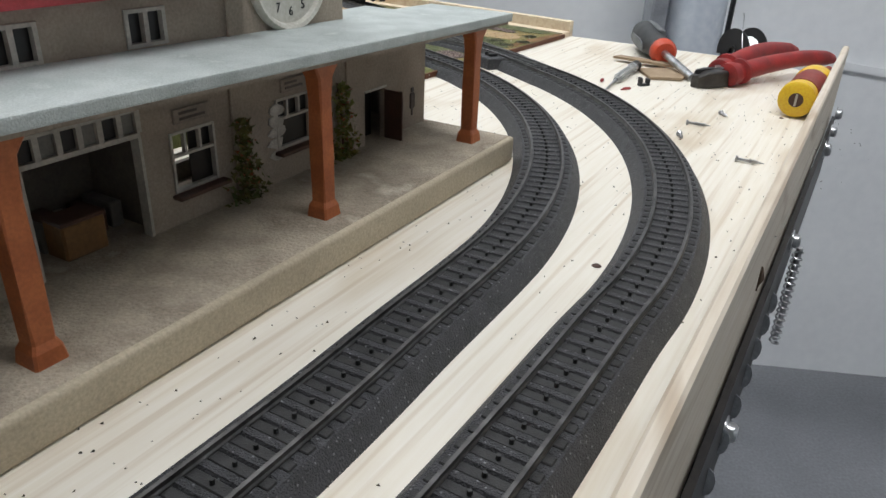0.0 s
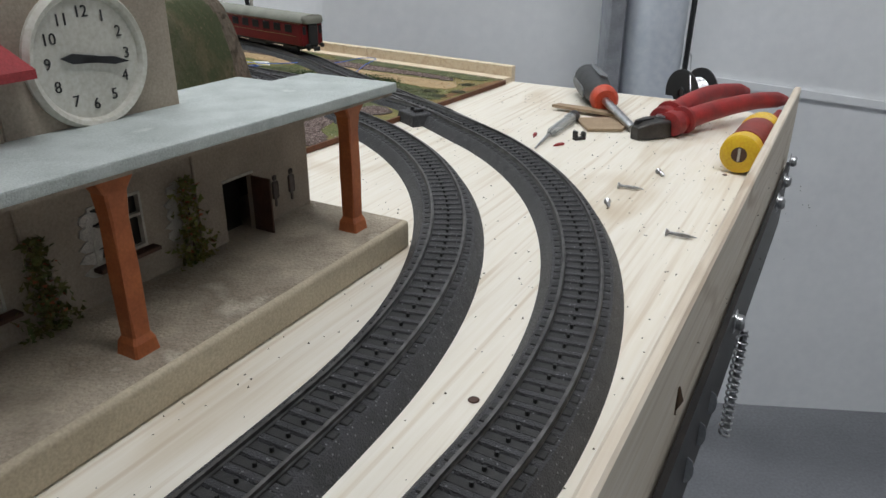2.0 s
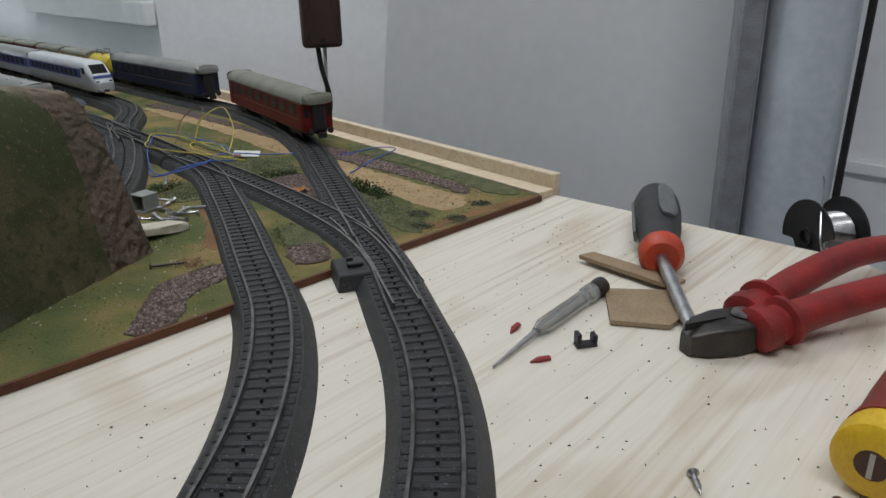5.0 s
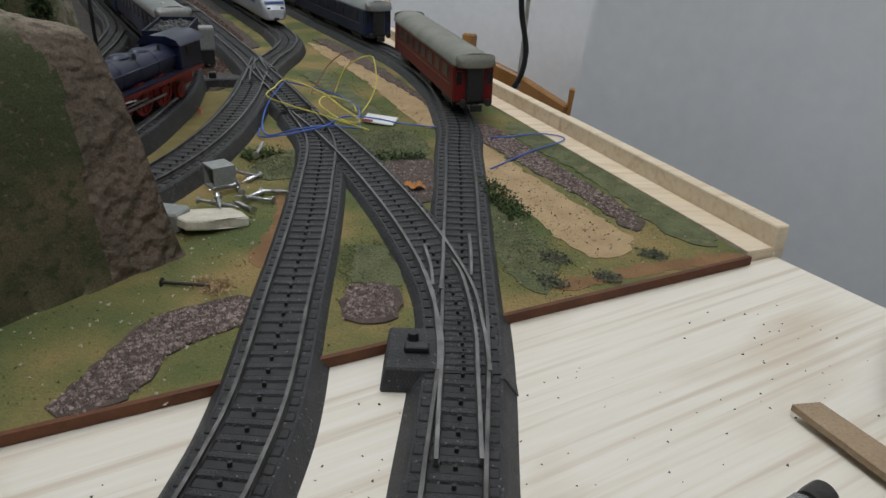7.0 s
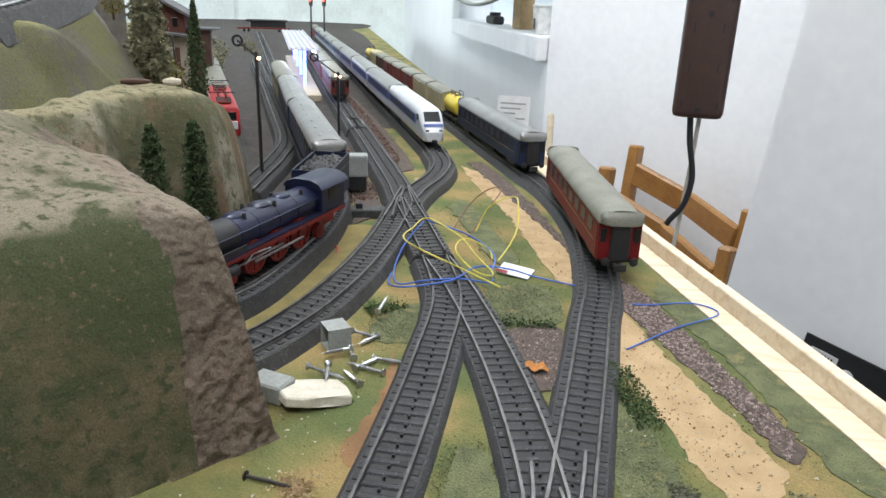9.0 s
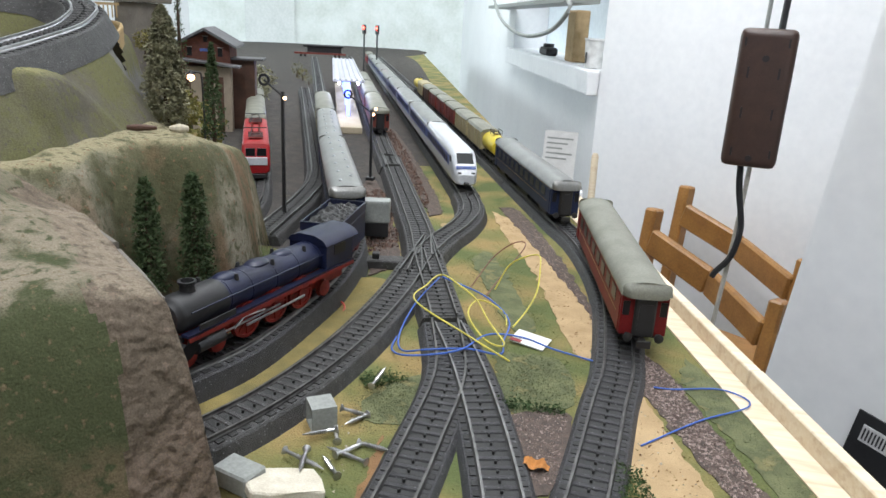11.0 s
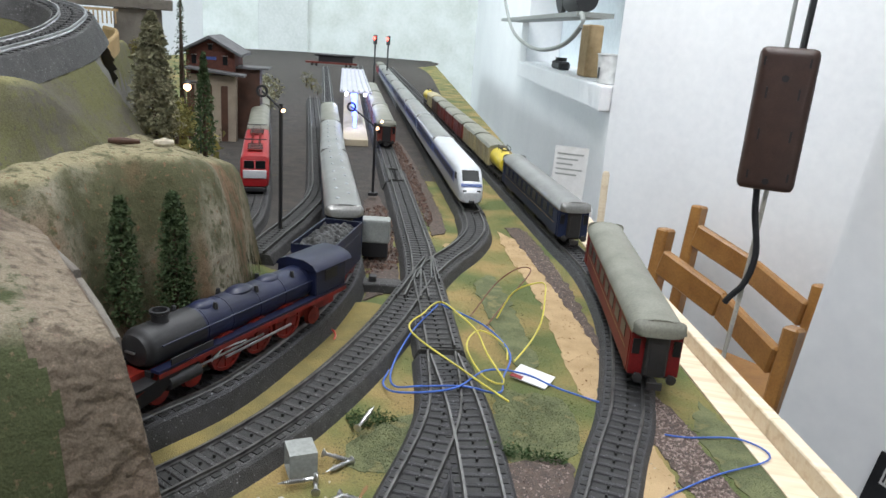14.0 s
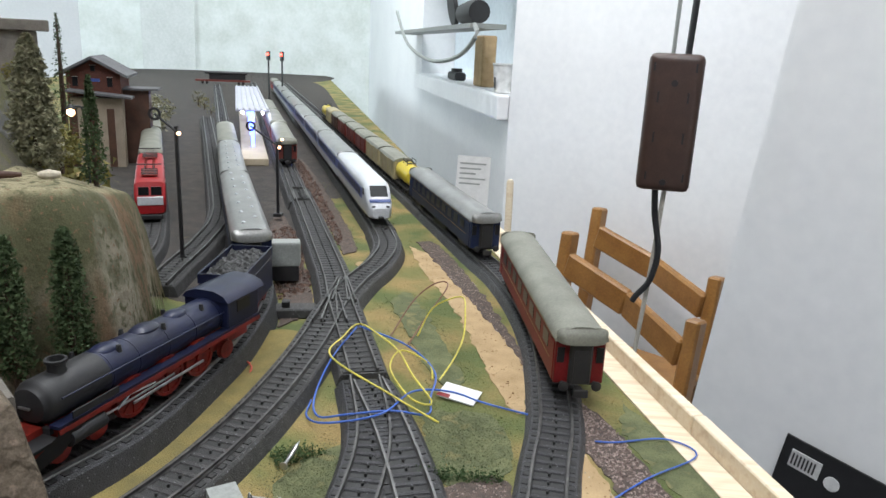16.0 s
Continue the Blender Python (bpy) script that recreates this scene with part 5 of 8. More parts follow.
def electric_loco(at, ahead, z, length=0.205):
    ob = thing("electric_locomotive", "bright red electric locomotive with white front and roof gear", "model locomotive", on_track(at, ahead, z) @ Matrix.Scale(1.10, 4))
    h = length
    bm = bmesh.new()
    loft(bm, [(0.0, 0.0125, 0.0070, 0.0200), (0.002, 0.0142, 0.0062, 0.0230), (0.008, 0.0148, 0.0060, 0.0370), (0.012, 0.0148, 0.0060, 0.0385), (h - 0.012, 0.0148, 0.0060, 0.0385), (h - 0.002, 0.0140, 0.0062, 0.0230), (h, 0.0125, 0.007, 0.02)], 24, 6)
    body = part("body", bm, M_REDLOCO, ob, smooth=True)
    part("front_panel", boxbm(-0.0012, 0.0040, -0.0118, 0.0118, 0.0155, 0.0235, 0.0004), M_ICEWHITE, body)
    for y in (-0.0058, 0.0058):
        part("windscreen", boxbm(0.0035, 0.0050, y - 0.0048, y + 0.0048, 0.0250, 0.0330, m=Matrix.Translation((-0.0012, 0, 0))), M_PANE, body)
        part("headlight", lathebm([(0.0014, 0), (0.0014, 0.001)], 10, Matrix.Translation((0.0012, y * 1.4, 0.0125)) @ Matrix.Rotation(radians(-90), 4, "Y")), M_ICEWHITE, body)
    for s2 in (-1, 1):
        for i in range(5):
            part("side_grille", boxbm(0.035 + i * 0.030, 0.052 + i * 0.030, s2 * 0.0149 - 0.0002, s2 * 0.0149 + 0.0002, 0.0240, 0.0320), M_PANE, body)
    part("underframe", boxbm(0.004, h - 0.004, -0.011, 0.011, 0.0025, 0.0062), M_UNDER, ob)
    part("snowplough", boxbm(-0.001, 0.003, -0.0105, 0.0105, 0.0012, 0.0058, 0.0006), M_BLACK, ob)
    for x in (0.045, h - 0.045):
        wheels(ob, x)
        pan = part("pantograph", boxbm(x - 0.020, x + 0.020, -0.0075, 0.0075, 0.0400, 0.0410), M_LOCORED, ob)
        bm = bmesh.new()
        for y in (-0.006, 0.006):
            tube(bm, [Vector((x - 0.018, y, 0.0412)), Vector((x + 0.014, y * 0.6, 0.0462)), Vector((x - 0.006, y, 0.0495))], 0.0005, 5)
        tube(bm, [Vector((x - 0.006, -0.012, 0.0495)), Vector((x - 0.006, 0.012, 0.0495))], 0.0006, 5)
        for k in range(4):
            tube(bm, [Vector((x - 0.015 + 0.010 * k, -0.008, 0.0412)), Vector((x - 0.015 + 0.010 * k, 0.008, 0.0412))], 0.0007, 5)
        part("collector", bm, M_BLACK, pan)
    bm = bmesh.new()
    for k in range(9):
        lathe(bm, [(0.0012, 0.0385), (0.0016, 0.0405), (0.0010, 0.0425)], 8, Matrix.Translation((0.075 + k * 0.007, 0.004 * (-1) ** k, 0)))
    part("insulators", bm, M_LOCORED, ob)["kind"] = "stuff"
    return ob


electric_loco(along(EA, ED, 0.012), ED, 0.0168)
for i in range(3):
    coach(along(EA, ED, 0.245 + 0.135 + 0.28 * i), ED, 0.0168, 0.268, M_BEIGE, M_GREYROOF, "pale coach with grey roof behind the red locomotive", 8, detail=False)


# ---- steam locomotive ----
def steam_loco(at, ahead, z):
    ob = thing("steam_locomotive", "dark blue steam locomotive with red wheels and running boards", "model locomotive", on_track(at, ahead, z) @ Matrix.Diagonal((1, 1, 0.9, 1)))
    X = Matrix.Rotation(radians(90), 4, "Y")
    bm = lathebm([(0.0115, -0.058), (0.0115, 0.030)], 32, Matrix.Translation((0, 0, 0.0300)) @ X)
    boiler = part("boiler", bm, M_LOCOBLUE, ob, smooth=True)
    for x in (-0.056, -0.034, -0.012, 0.010, 0.028):
        part("boiler_band", lathebm([(0.0117, -0.0006), (0.0117, 0.0006)], 32, Matrix.Translation((x, 0, 0.0300)) @ X), M_LOCOBLUE, boiler)
    sb = part("smokebox", lathebm([(0.0116, 0.030), (0.0116, 0.062), (0.0106, 0.0640), (0.0096, 0.0645), (0.0086, 0.0665), (0.004, 0.0680)], 32, Matrix.Translation((0, 0, 0.0300)) @ X), M_SMOKEBOX, ob, smooth=True)
    part("chimney", lathebm([(0.0046, 0.0400), (0.0040, 0.0425), (0.0040, 0.0455), (0.0049, 0.0460), (0.0049, 0.0474), (0.0037, 0.0475), (0.0034, 0.0430)], 20, Matrix.Translation((0.050, 0, 0)), cap=False), M_SMOKEBOX, sb, smooth=True)
    part("handle", boxbm(0.0682, 0.0692, -0.003, 0.003, 0.0295, 0.0305), M_STEEL, sb)
    for x, r, zt in ((0.022, 0.0066, 0.0428), (-0.006, 0.0070, 0.0432), (-0.030, 0.0064, 0.0428)):
        part("dome", lathebm([(r, 0.0400), (r * 0.98, zt - 0.002), (r * 0.7, zt - 0.0004), (r * 0.2, zt)], 20, Matrix.Translation((x, 0, 0)) @ Matrix.Diagonal((1.35, 0.85, 1, 1))), M_LOCOBLUE, boiler, smooth=True)
    bm = bmesh.new()
    for k in range(6):
        lathe(bm, [(0.0016, 0.0), (0.0010, 0.004)], 8, Matrix.Translation((-0.045 + 0.016 * k, 0.0065 * (-1) ** k, 0.0388)))
    part("valve", bm, M_SMOKEBOX, boiler)["kind"] = "stuff"
    for s2 in (-1, 1):
        bm = bmesh.new()
        tube(bm, [Vector((-0.058, s2 * 0.0122, 0.0335)), Vector((0.060, s2 * 0.0122, 0.0335))], 0.0005, 5)
        part("handrail", bm, M_LOCOBLUE, boiler)
        rb = part("running_board", boxbm(-0.090, 0.066, s2 * 0.0128 - 0.0028, s2 * 0.0128 + 0.0028, 0.0205, 0.0222), M_LOCOBLUE, ob)
        part("valance", boxbm(-0.090, 0.066, s2 * 0.0156 - 0.0003, s2 * 0.0156 + 0.0003, 0.0180, 0.0206), M_LOCORED, rb)
        part("smoke_deflector", boxbm(0.030, 0.058, s2 * 0.0150 - 0.0004, s2 * 0.0150 + 0.0004, 0.0222, 0.0262, 0.0002), M_SMOKEBOX, rb)
        for x in (-0.036, -0.010, 0.016):
            w2 = part("driving_wheel", lathebm([(0.0122, -0.0006), (0.0118, 0.0004), (0.0118, 0.0022), (0.0100, 0.0022), (0.0098, 0.0012), (0.003, 0.0012), (0.003, 0.0028)], 24, Matrix.Translation((x, s2 * 0.0088, 0.0118)) @ Matrix.Rotation(radians(-90 * s2), 4, "X")), M_LOCORED, ob)
            bm = bmesh.new()
            for k in range(8):
                a = k * math.pi / 4
                box(bm, -0.0006, 0.0006, 0.002, 0.0100, 0.0010, 0.0019, m=Matrix.Translation((x, s2 * 0.0088, 0.0118)) @ Matrix.Rotation(radians(-90 * s2), 4, "X") @ Matrix.Rotation(a, 4, "Z"))
            part("spokes", bm, M_LOCORED, w2)["kind"] = "stuff"
        for x in (0.040, 0.062, -0.062):
            part("small_wheel", lathebm([(0.0066, -0.0006), (0.0060, 0.0004), (0.0060, 0.0020), (0.002, 0.0024)], 18, Matrix.Translation((x, s2 * 0.0088, 0.0060)) @ Matrix.Rotation(radians(-90 * s2), 4, "X")), M_LOCORED, ob)
        part("coupling_rod", boxbm(-0.038, 0.018, s2 * 0.0118 - 0.0005, s2 * 0.0118 + 0.0005, 0.0080, 0.0098, 0.0003), M_STEEL, ob)
        part("piston_rod", boxbm(-0.012, 0.040, s2 * 0.0128 - 0.0005, s2 * 0.0128 + 0.0005, 0.0118, 0.0132, 0.0003), M_STEEL, ob)
        part("cylinder", lathebm([(0.0048, -0.010), (0.0048, 0.010)], 18, Matrix.Translation((0.050, s2 * 0.0125, 0.0125)) @ X), M_SMOKEBOX, ob, smooth=True)
        bm = bmesh.new()
        tube(bm, [Vector((0.030, s2 * 0.0132, 0.0118)), Vector((0.022, s2 * 0.0138, 0.0170)), Vector((0.004, s2 * 0.0138, 0.0150))], 0.0007, 5)
        part("valve_gear", bm, M_STEEL, ob)
        bm = bmesh.new()
        lathe(bm, [(0.0013, 0), (0.0013, 0.005), (0.0034, 0.0051), (0.0034, 0.0064)], 14, Matrix.Translation((0.0850, s2 * 0.0098, 0.0115)) @ X)
        part("buffer", bm, M_SMOKEBOX, ob)
        lamp2 = part("lamp", lathebm([(0.0024, 0), (0.0026, 0.004), (0.0020, 0.0046)], 14, Matrix.Translation((0.0800, s2 * 0.0085, 0.0180)) @ X), M_SMOKEBOX, ob)
        part("lens", lathebm([(0.0020, 0.0046), (0.0014, 0.0052)], 14, Matrix.Translation((0.0800, s2 * 0.0085, 0.0180)) @ X), M_STEEL, lamp2)
    for s2 in (-1, 1):
        bm = bmesh.new()
        q = [bm.verts.new(c) for c in ((0.046, s2 * 0.0158, 0.0215), (0.060, s2 * 0.0158, 0.0215), (0.082, s2 * 0.0158, 0.0125), (0.082, s2 * 0.0158, 0.0060), (0.066, s2 * 0.0158, 0.0085))]
        bm.faces.new(q)
        bmesh.ops.solidify(bm, geom=bm.faces[:], thickness=0.0008)
        part("apron", bm, M_SMOKEBOX, ob, "dark sloping front apron")
    part("frame", boxbm(-0.090, 0.082, -0.0060, 0.0060, 0.0060, 0.0200), M_LOCORED, ob)
    part("front_deck", boxbm(0.066, 0.085, -0.0150, 0.0150, 0.0150, 0.0166), M_SMOKEBOX, ob)
    part("buffer_beam", boxbm(0.083, 0.0852, -0.0155, 0.0155, 0.0080, 0.0150, 0.0003), M_LOCORED, ob)
    part("lamp_bracket", boxbm(0.064, 0.066, -0.010, 0.010, 0.0166, 0.0200), M_SMOKEBOX, ob)
    cab = part("cab", boxbm(-0.090, -0.058, -0.0150, 0.0150, 0.0222, 0.0400, 0.0006), M_LOCOBLUE, ob)
    for s2 in (-1, 1):
        part("window", boxbm(-0.080, -0.067, s2 * 0.0151 - 0.0002, s2 * 0.0151 + 0.0002, 0.0310, 0.0385), M_PANE, cab)
    bm = bmesh.new()
    prism(bm, [(-0.0156, 0.0401), (-0.0130, 0.0440), (-0.006, 0.0468), (0.006, 0.0468), (0.0130, 0.0440), (0.0156, 0.0401)], -0.096, -0.057)
    part("cab_roof", bm, M_LOCOBLUE, cab, smooth=True)
    return ob


LD = (0.405, -0.914)
steam_loco((-0.2310, 0.7630), LD, 0.0265)
tender = thing("coal_tender", "dark blue tender heaped with coal", "model tender", on_track((-0.3045, 0.8690), (-0.66, 0.751), 0.0265))
bm = boxbm(-0.036, 0.036, -0.0148, 0.0148, 0.0095, 0.0330, 0.0010)
tb = part("tank", bm, M_LOCOBLUE, tender)
bm = bmesh.new()
for a, b, c, d in ((-0.036, 0.036, -0.0150, -0.0140), (-0.036, 0.036, 0.0140, 0.0150), (-0.036, -0.035, -0.0139, 0.0139), (0.035, 0.036, -0.0139, 0.0139)):
    box(bm, a, b, c, d, 0.0331, 0.0395)
part("bunker_wall", bm, M_LOCOBLUE, tender)
part("coal", heightfield(-0.034, 0.0342, -0.0136, 0.0137, 0.0014, lambda x, y: 0.0345 + 0.0035 * noise.noise(Vector((x * 260, y * 260, 5))) + 0.003 * math.cos(y * 80)), M_COAL, tender)
part("underframe", boxbm(-0.035, 0.035, -0.0110, 0.0110, 0.0045, 0.0094), M_LOCORED, tender)
for x in (-0.021, 0.021):
    wheels(tender, x, 0.0058, M_LOCORED)

# ---- tools on the baseboard ----
M_REDRUB = mat("worn_red_rubber", (0.34, 0.022, 0.020), (0.20, 0.018, 0.018), 0.5, 0, 70, 900)
M_DARKSTEEL = mat("dark_tool_steel", (0.075, 0.070, 0.065), (0.045, 0.042, 0.04), 0.4, 0.6, 120, 900)
M_GRIP = mat("charcoal_grip", (0.030, 0.032, 0.033), (0.045, 0.047, 0.049), 0.6, 0, 120, 1500)
M_GRIPGREY = mat("grey_grip_pad", (0.17, 0.18, 0.185), (0.12, 0.125, 0.13), 0.6)
M_ORANGE = mat("orange_red_collar", (0.62, 0.075, 0.03), None, 0.45)
M_HANDY = mat("yellow_handle_plastic", (0.78, 0.50, 0.025), (0.70, 0.44, 0.02), 0.4)
M_MAROON = mat("maroon_grip", (0.26, 0.035, 0.025), (0.20, 0.03, 0.022), 0.55)
M_CARD = mat("brown_cardboard", (0.36, 0.265, 0.17), (0.30, 0.215, 0.135), 0.85, 0, 60, 900)
M_CLEAR = mat("clear_milky_plastic", (0.62, 0.63, 0.62), (0.5, 0.51, 0.5), 0.15, 0, 100, 700, coat=0.6)
M_CLEAR.node_tree.nodes["Principled BSDF"].inputs["Transmission Weight"].default_value = 0.7

sd = thing("screwdriver", "large screwdriver with charcoal and grey handle and orange collar", "screwdriver")
a, b = Vector((0.2185, 0.806, 0.0165)), Vector((0.2195, 0.7035, 0.0125))
ax = (b - a).normalized()
rot = Matrix.Translation(a) @ ax.to_track_quat("Z", "Y").to_matrix().to_4x4()
part("handle", lathebm([(0.006, 0), (0.0120, 0.004), (0.0145, 0.018), (0.0148, 0.036), (0.0132, 0.060), (0.0108, 0.080), (0.0108, 0.090)], 24, rot), M_GRIP, sd, smooth=True)
part("collar", lathebm([(0.0106, 0.090), (0.0126, 0.092), (0.0124, 0.0985), (0.0095, 0.1025)], 24, rot), M_ORANGE, sd, smooth=True)
part("end_cap", lathebm([(0.0055, -0.0008), (0.0065, 0.0002)], 16, rot), M_ORANGE, sd)
for k in range(3):
    bm = bmesh.new()
    loft(bm, [(0.012, 0.002, -0.001, 0.001), (0.018, 0.0052, -0.0014, 0.0014), (0.055, 0.0062, -0.0014, 0.0014), (0.066, 0.0035, -0.001, 0.001)], 12, 3)
    bmesh.ops.transform(bm, matrix=rot @ Matrix.Rotation(radians(-90), 4, "Y") @ Matrix.Rotation(radians(120 * k + 10), 4, "X") @ Matrix.Translation((0, 0, 0.0138)), verts=bm.verts)
    part("grip_pad", bm, M_GRIPGREY, sd, smooth=True)
bm = bmesh.new()
tube(bm, [b - ax * 0.001, Vector((0.2310, 0.6420, 0.0036))], 0.0036, 14)
part("shaft", bm, M_STEEL, sd, smooth=True)

pl = thing("side_cutters", "red-handled side cutting pliers with dark steel jaws", "pliers")
bm = bmesh.new()
loft(bm, [(0, 0.004, 0.000, 0.010), (0.008, 0.009, 0.000, 0.014), (0.020, 0.0115, 0.000, 0.0145), (0.040, 0.0105, 0.000, 0.014)], 24, 7.0)
pm = Matrix.Translation((0.2270, 0.6200, 0.0)) @ Matrix.Rotation(math.atan2(0.030, 0.048), 4, "Z")
bmesh.ops.transform(bm, matrix=pm, verts=bm.verts)
jaw = part("jaw", bm, M_DARKSTEEL, pl, smooth=True)
part("rivet", lathebm([(0.0055, 0.0150), (0.005, 0.0162)], 18, pm @ Matrix.Translation((0.030, 0, 0))), M_STEEL, jaw)
part("slit", boxbm(-0.001, 0.020, -0.0004, 0.0004, 0.0120, 0.0152, m=pm), M_BLACK, jaw)
for pts2, lab in (([(0.258, 0.648, 0.0100), (0.285, 0.680, 0.0160), (0.318, 0.715, 0.0180), (0.350, 0.742, 0.0145), (0.362, 0.750, 0.0120)], ""), ([(0.262, 0.633, 0.0095), (0.295, 0.655, 0.0145), (0.335, 0.679, 0.0175), (0.366, 0.697, 0.0160), (0.381, 0.706, 0.0135)], "")):
    bm = bmesh.new()
    tube(bm, smooth_path(pts2, 0.003), lambda t: 0.0085 - 0.0018 * t if t < 0.93 else 0.0064 - 0.03 * (t - 0.93), 16)
    hd = part("handle", bm, M_REDRUB, pl, smooth=True)
    bm = bmesh.new()
    d0 = (Vector(pts2[1]) - Vector(pts2[0])).normalized()
    lathe(bm, [(0.0080, -0.004), (0.0118, -0.002), (0.0122, 0.004), (0.0098, 0.007), (0.0096, 0.011), (0.0132, 0.0125), (0.0132, 0.0150), (0.0090, 0.0175)], 18, Matrix.Translation(Vector(pts2[0]) + Vector((0, 0, 0.0012)) - d0 * 0.004) @ d0.to_track_quat("Z", "Y").to_matrix().to_4x4() @ Matrix.Diagonal((0.95, 0.85, 1, 1)))
    part("guard", bm, M_REDRUB, hd, smooth=True)

yh = thing("insulated_screwdriver", "yellow and maroon insulated screwdriver lying by the edge board", "screwdriver")
a, b = Vector((0.2765, 0.5310, 0.0142)), Vector((0.3280, 0.6140, 0.0135))
ax = (b - a).normalized()
rot = Matrix.Translation(a) @ ax.to_track_quat("Z", "Y").to_matrix().to_4x4()
part("end_cap", lathebm([(0.0105, 0), (0.0132, 0.002), (0.0138, 0.010), (0.0130, 0.015)], 30, rot), M_HANDY, yh, "yellow rounded end cap", smooth=True)
part("handle", lathebm([(0.0136, 0.0150), (0.0128, 0.026), (0.0138, 0.044), (0.0142, 0.058), (0.0125, 0.066)], 30, rot), M_MAROON, yh, smooth=True)
part("collar", lathebm([(0.0122, 0.066), (0.0150, 0.069), (0.0150, 0.076), (0.0110, 0.082), (0.0065, 0.092)], 30, rot), M_HANDY, yh, smooth=True)
part("hanging_hole", lathebm([(0.0052, -0.0006), (0.0052, 0.0004)], 18, rot), M_BROWN, yh)
part("slot", boxbm(-0.0008, 0.0008, -0.0045, 0.0045, -0.0010, -0.0002, m=rot), M_CREAM, yh)
bm = bmesh.new()
tube(bm, [a + ax * 0.090, a + ax * 0.150], 0.0032, 12)
part("shaft", bm, M_REDRUB, yh)
for s2 in (-1, 1):
    bm = bmesh.new()
    loft(bm, [(0.016, 0.002, -0.0008, 0.0008), (0.022, 0.0045, -0.0012, 0.0012), (0.032, 0.003, -0.001, 0.001)], 10, 3)
    bmesh.ops.transform(bm, matrix=rot @ Matrix.Rotation(radians(-90), 4, "Y") @ Matrix.Rotation(radians(90 + 65 * s2), 4, "X") @ Matrix.Translation((0, 0, 0.0125)), verts=bm.verts)
    part("grip_pad", bm, M_HANDY, yh, smooth=True)

for pts2, z, lab in ((((0.174, 0.720), (0.182, 0.727), (0.232, 0.694), (0.224, 0.684)), 0.003, "strip of brown corrugated cardboard"), (((0.190, 0.680), (0.224, 0.684), (0.229, 0.655), (0.222, 0.642), (0.194, 0.642)), 0.0006, "torn piece of brown corrugated cardboard")):
    bm = bmesh.new()
    slab(bm, pts2, z, z + 0.0024)
    tagged(part("cardboard_piece", bm, M_CARD), lab, "cardboard")
vt = thing("voltage_tester", "small clear plastic voltage tester screwdriver", "tester")
a, b = Vector((0.1455, 0.5900, 0.0012)), Vector((0.1600, 0.6230, 0.0030))
bm = bmesh.new()
tube(bm, [a, b], lambda t: 0.0006 + 0.0009 * min(1, 3 * t), 8)
part("blade", bm, M_STEEL, vt)
ax = (Vector((0.1850, 0.6720, 0.0048)) - b).normalized()
rot = Matrix.Translation(b) @ ax.to_track_quat("Z", "Y").to_matrix().to_4x4()
part("handle", lathebm([(0.0022, 0), (0.0042, 0.006), (0.0042, 0.044), (0.0050, 0.046), (0.0050, 0.053), (0.003, 0.055)], 8, rot), M_CLEAR, vt)
part("end_cap", lathebm([(0.0046, 0.0552), (0.0050, 0.058), (0.0050, 0.0625), (0.003, 0.064)], 14, rot), M_DARKSTEEL, vt, smooth=True)
cl = thing("cable_clip", "small black plastic clip on the plywood", "clip", pose(0.1835, 0.6190, 0, 0, 0, 25))
bm = bmesh.new()
for x0, x1, z0, z1 in ((-0.005, 0.005, 0.0, 0.002), (-0.005, -0.0028, 0.0021, 0.0075), (0.0028, 0.005, 0.0021, 0.006)):
    box(bm, x0, x1, -0.0025, 0.0025, z0, z1, 0.0004)
part("clip_body", bm, M_BLACK, cl)
for x, y, rz in ((0.1605, 0.5985, 30), (0.1480, 0.6240, 75)):
    bm = bmesh.new()
    loft(bm, [(0, 0.0003, 0.0, 0.0008), (0.004, 0.0016, 0.0, 0.0022), (0.0095, 0.0014, 0.0, 0.0020)], 8, 3)
    bmesh.ops.transform(bm, matrix=pose(x, y, 0, 0, 0, rz), verts=bm.verts)
    tagged(part("red_tip", bm, M_REDRUB), "small red plastic tip on the plywood", "plastic tip", "red plastic tips")

# solder reel: two black flanges with bright wire wound between them
reel = thing("solder_reel", "black plastic reel of shiny solder wire", "reel", pose(0.320, 0.782, 0.005, 0, 0, 25))
for s2 in (-1, 1):
    bm = bmesh.new()
    x0 = s2 * 0.0112
    rim = []
    for k in range(49):
        a = 2 * math.pi * k / 48
        wide = sstep(0.10, 0.16, math.sin(a - 0.25 * s2) * 0.5 + 0.18)
        rim.append((a, 0.0125 + 0.0105 * wide))
    for ra, rb in zip(rim, rim[1:]):
        vs = [bm.verts.new((x0 + dx, r * math.cos(a), r * math.sin(a))) for dx in (0.0, s2 * 0.0016) for a, r in ((ra[0], 0.0045), (ra[0], ra[1]), (rb[0], rb[1]), (rb[0], 0.0045))]
        for f2 in ((0, 1, 2, 3), (7, 6, 5, 4), (1, 5, 6, 2), (0, 3, 7, 4)):
            bm.faces.new([vs[i] for i in f2])
    bmesh.ops.remove_doubles(bm, verts=bm.verts, dist=0.00005)
    fl = part("flange", bm, M_BLACK, reel, "black flange broken away below")
    part("hub_ring", lathebm([(0.0060, 0.0012), (0.0060, 0.0034), (0.0045, 0.0034), (0.0045, 0.0012)], 24, Matrix.Translation((s2 * 0.011, 0, 0)) @ Matrix.Rotation(radians(90 * s2), 4, "Y"), cap=False), M_BLACK, fl)
bm = bmesh.new()
tube(bm, [Vector((-0.0105 + 0.021 * k / 330, 0.0135 * math.cos(k * 0.42), 0.0135 * math.sin(k * 0.42))) for k in range(331)], 0.0008, 5)
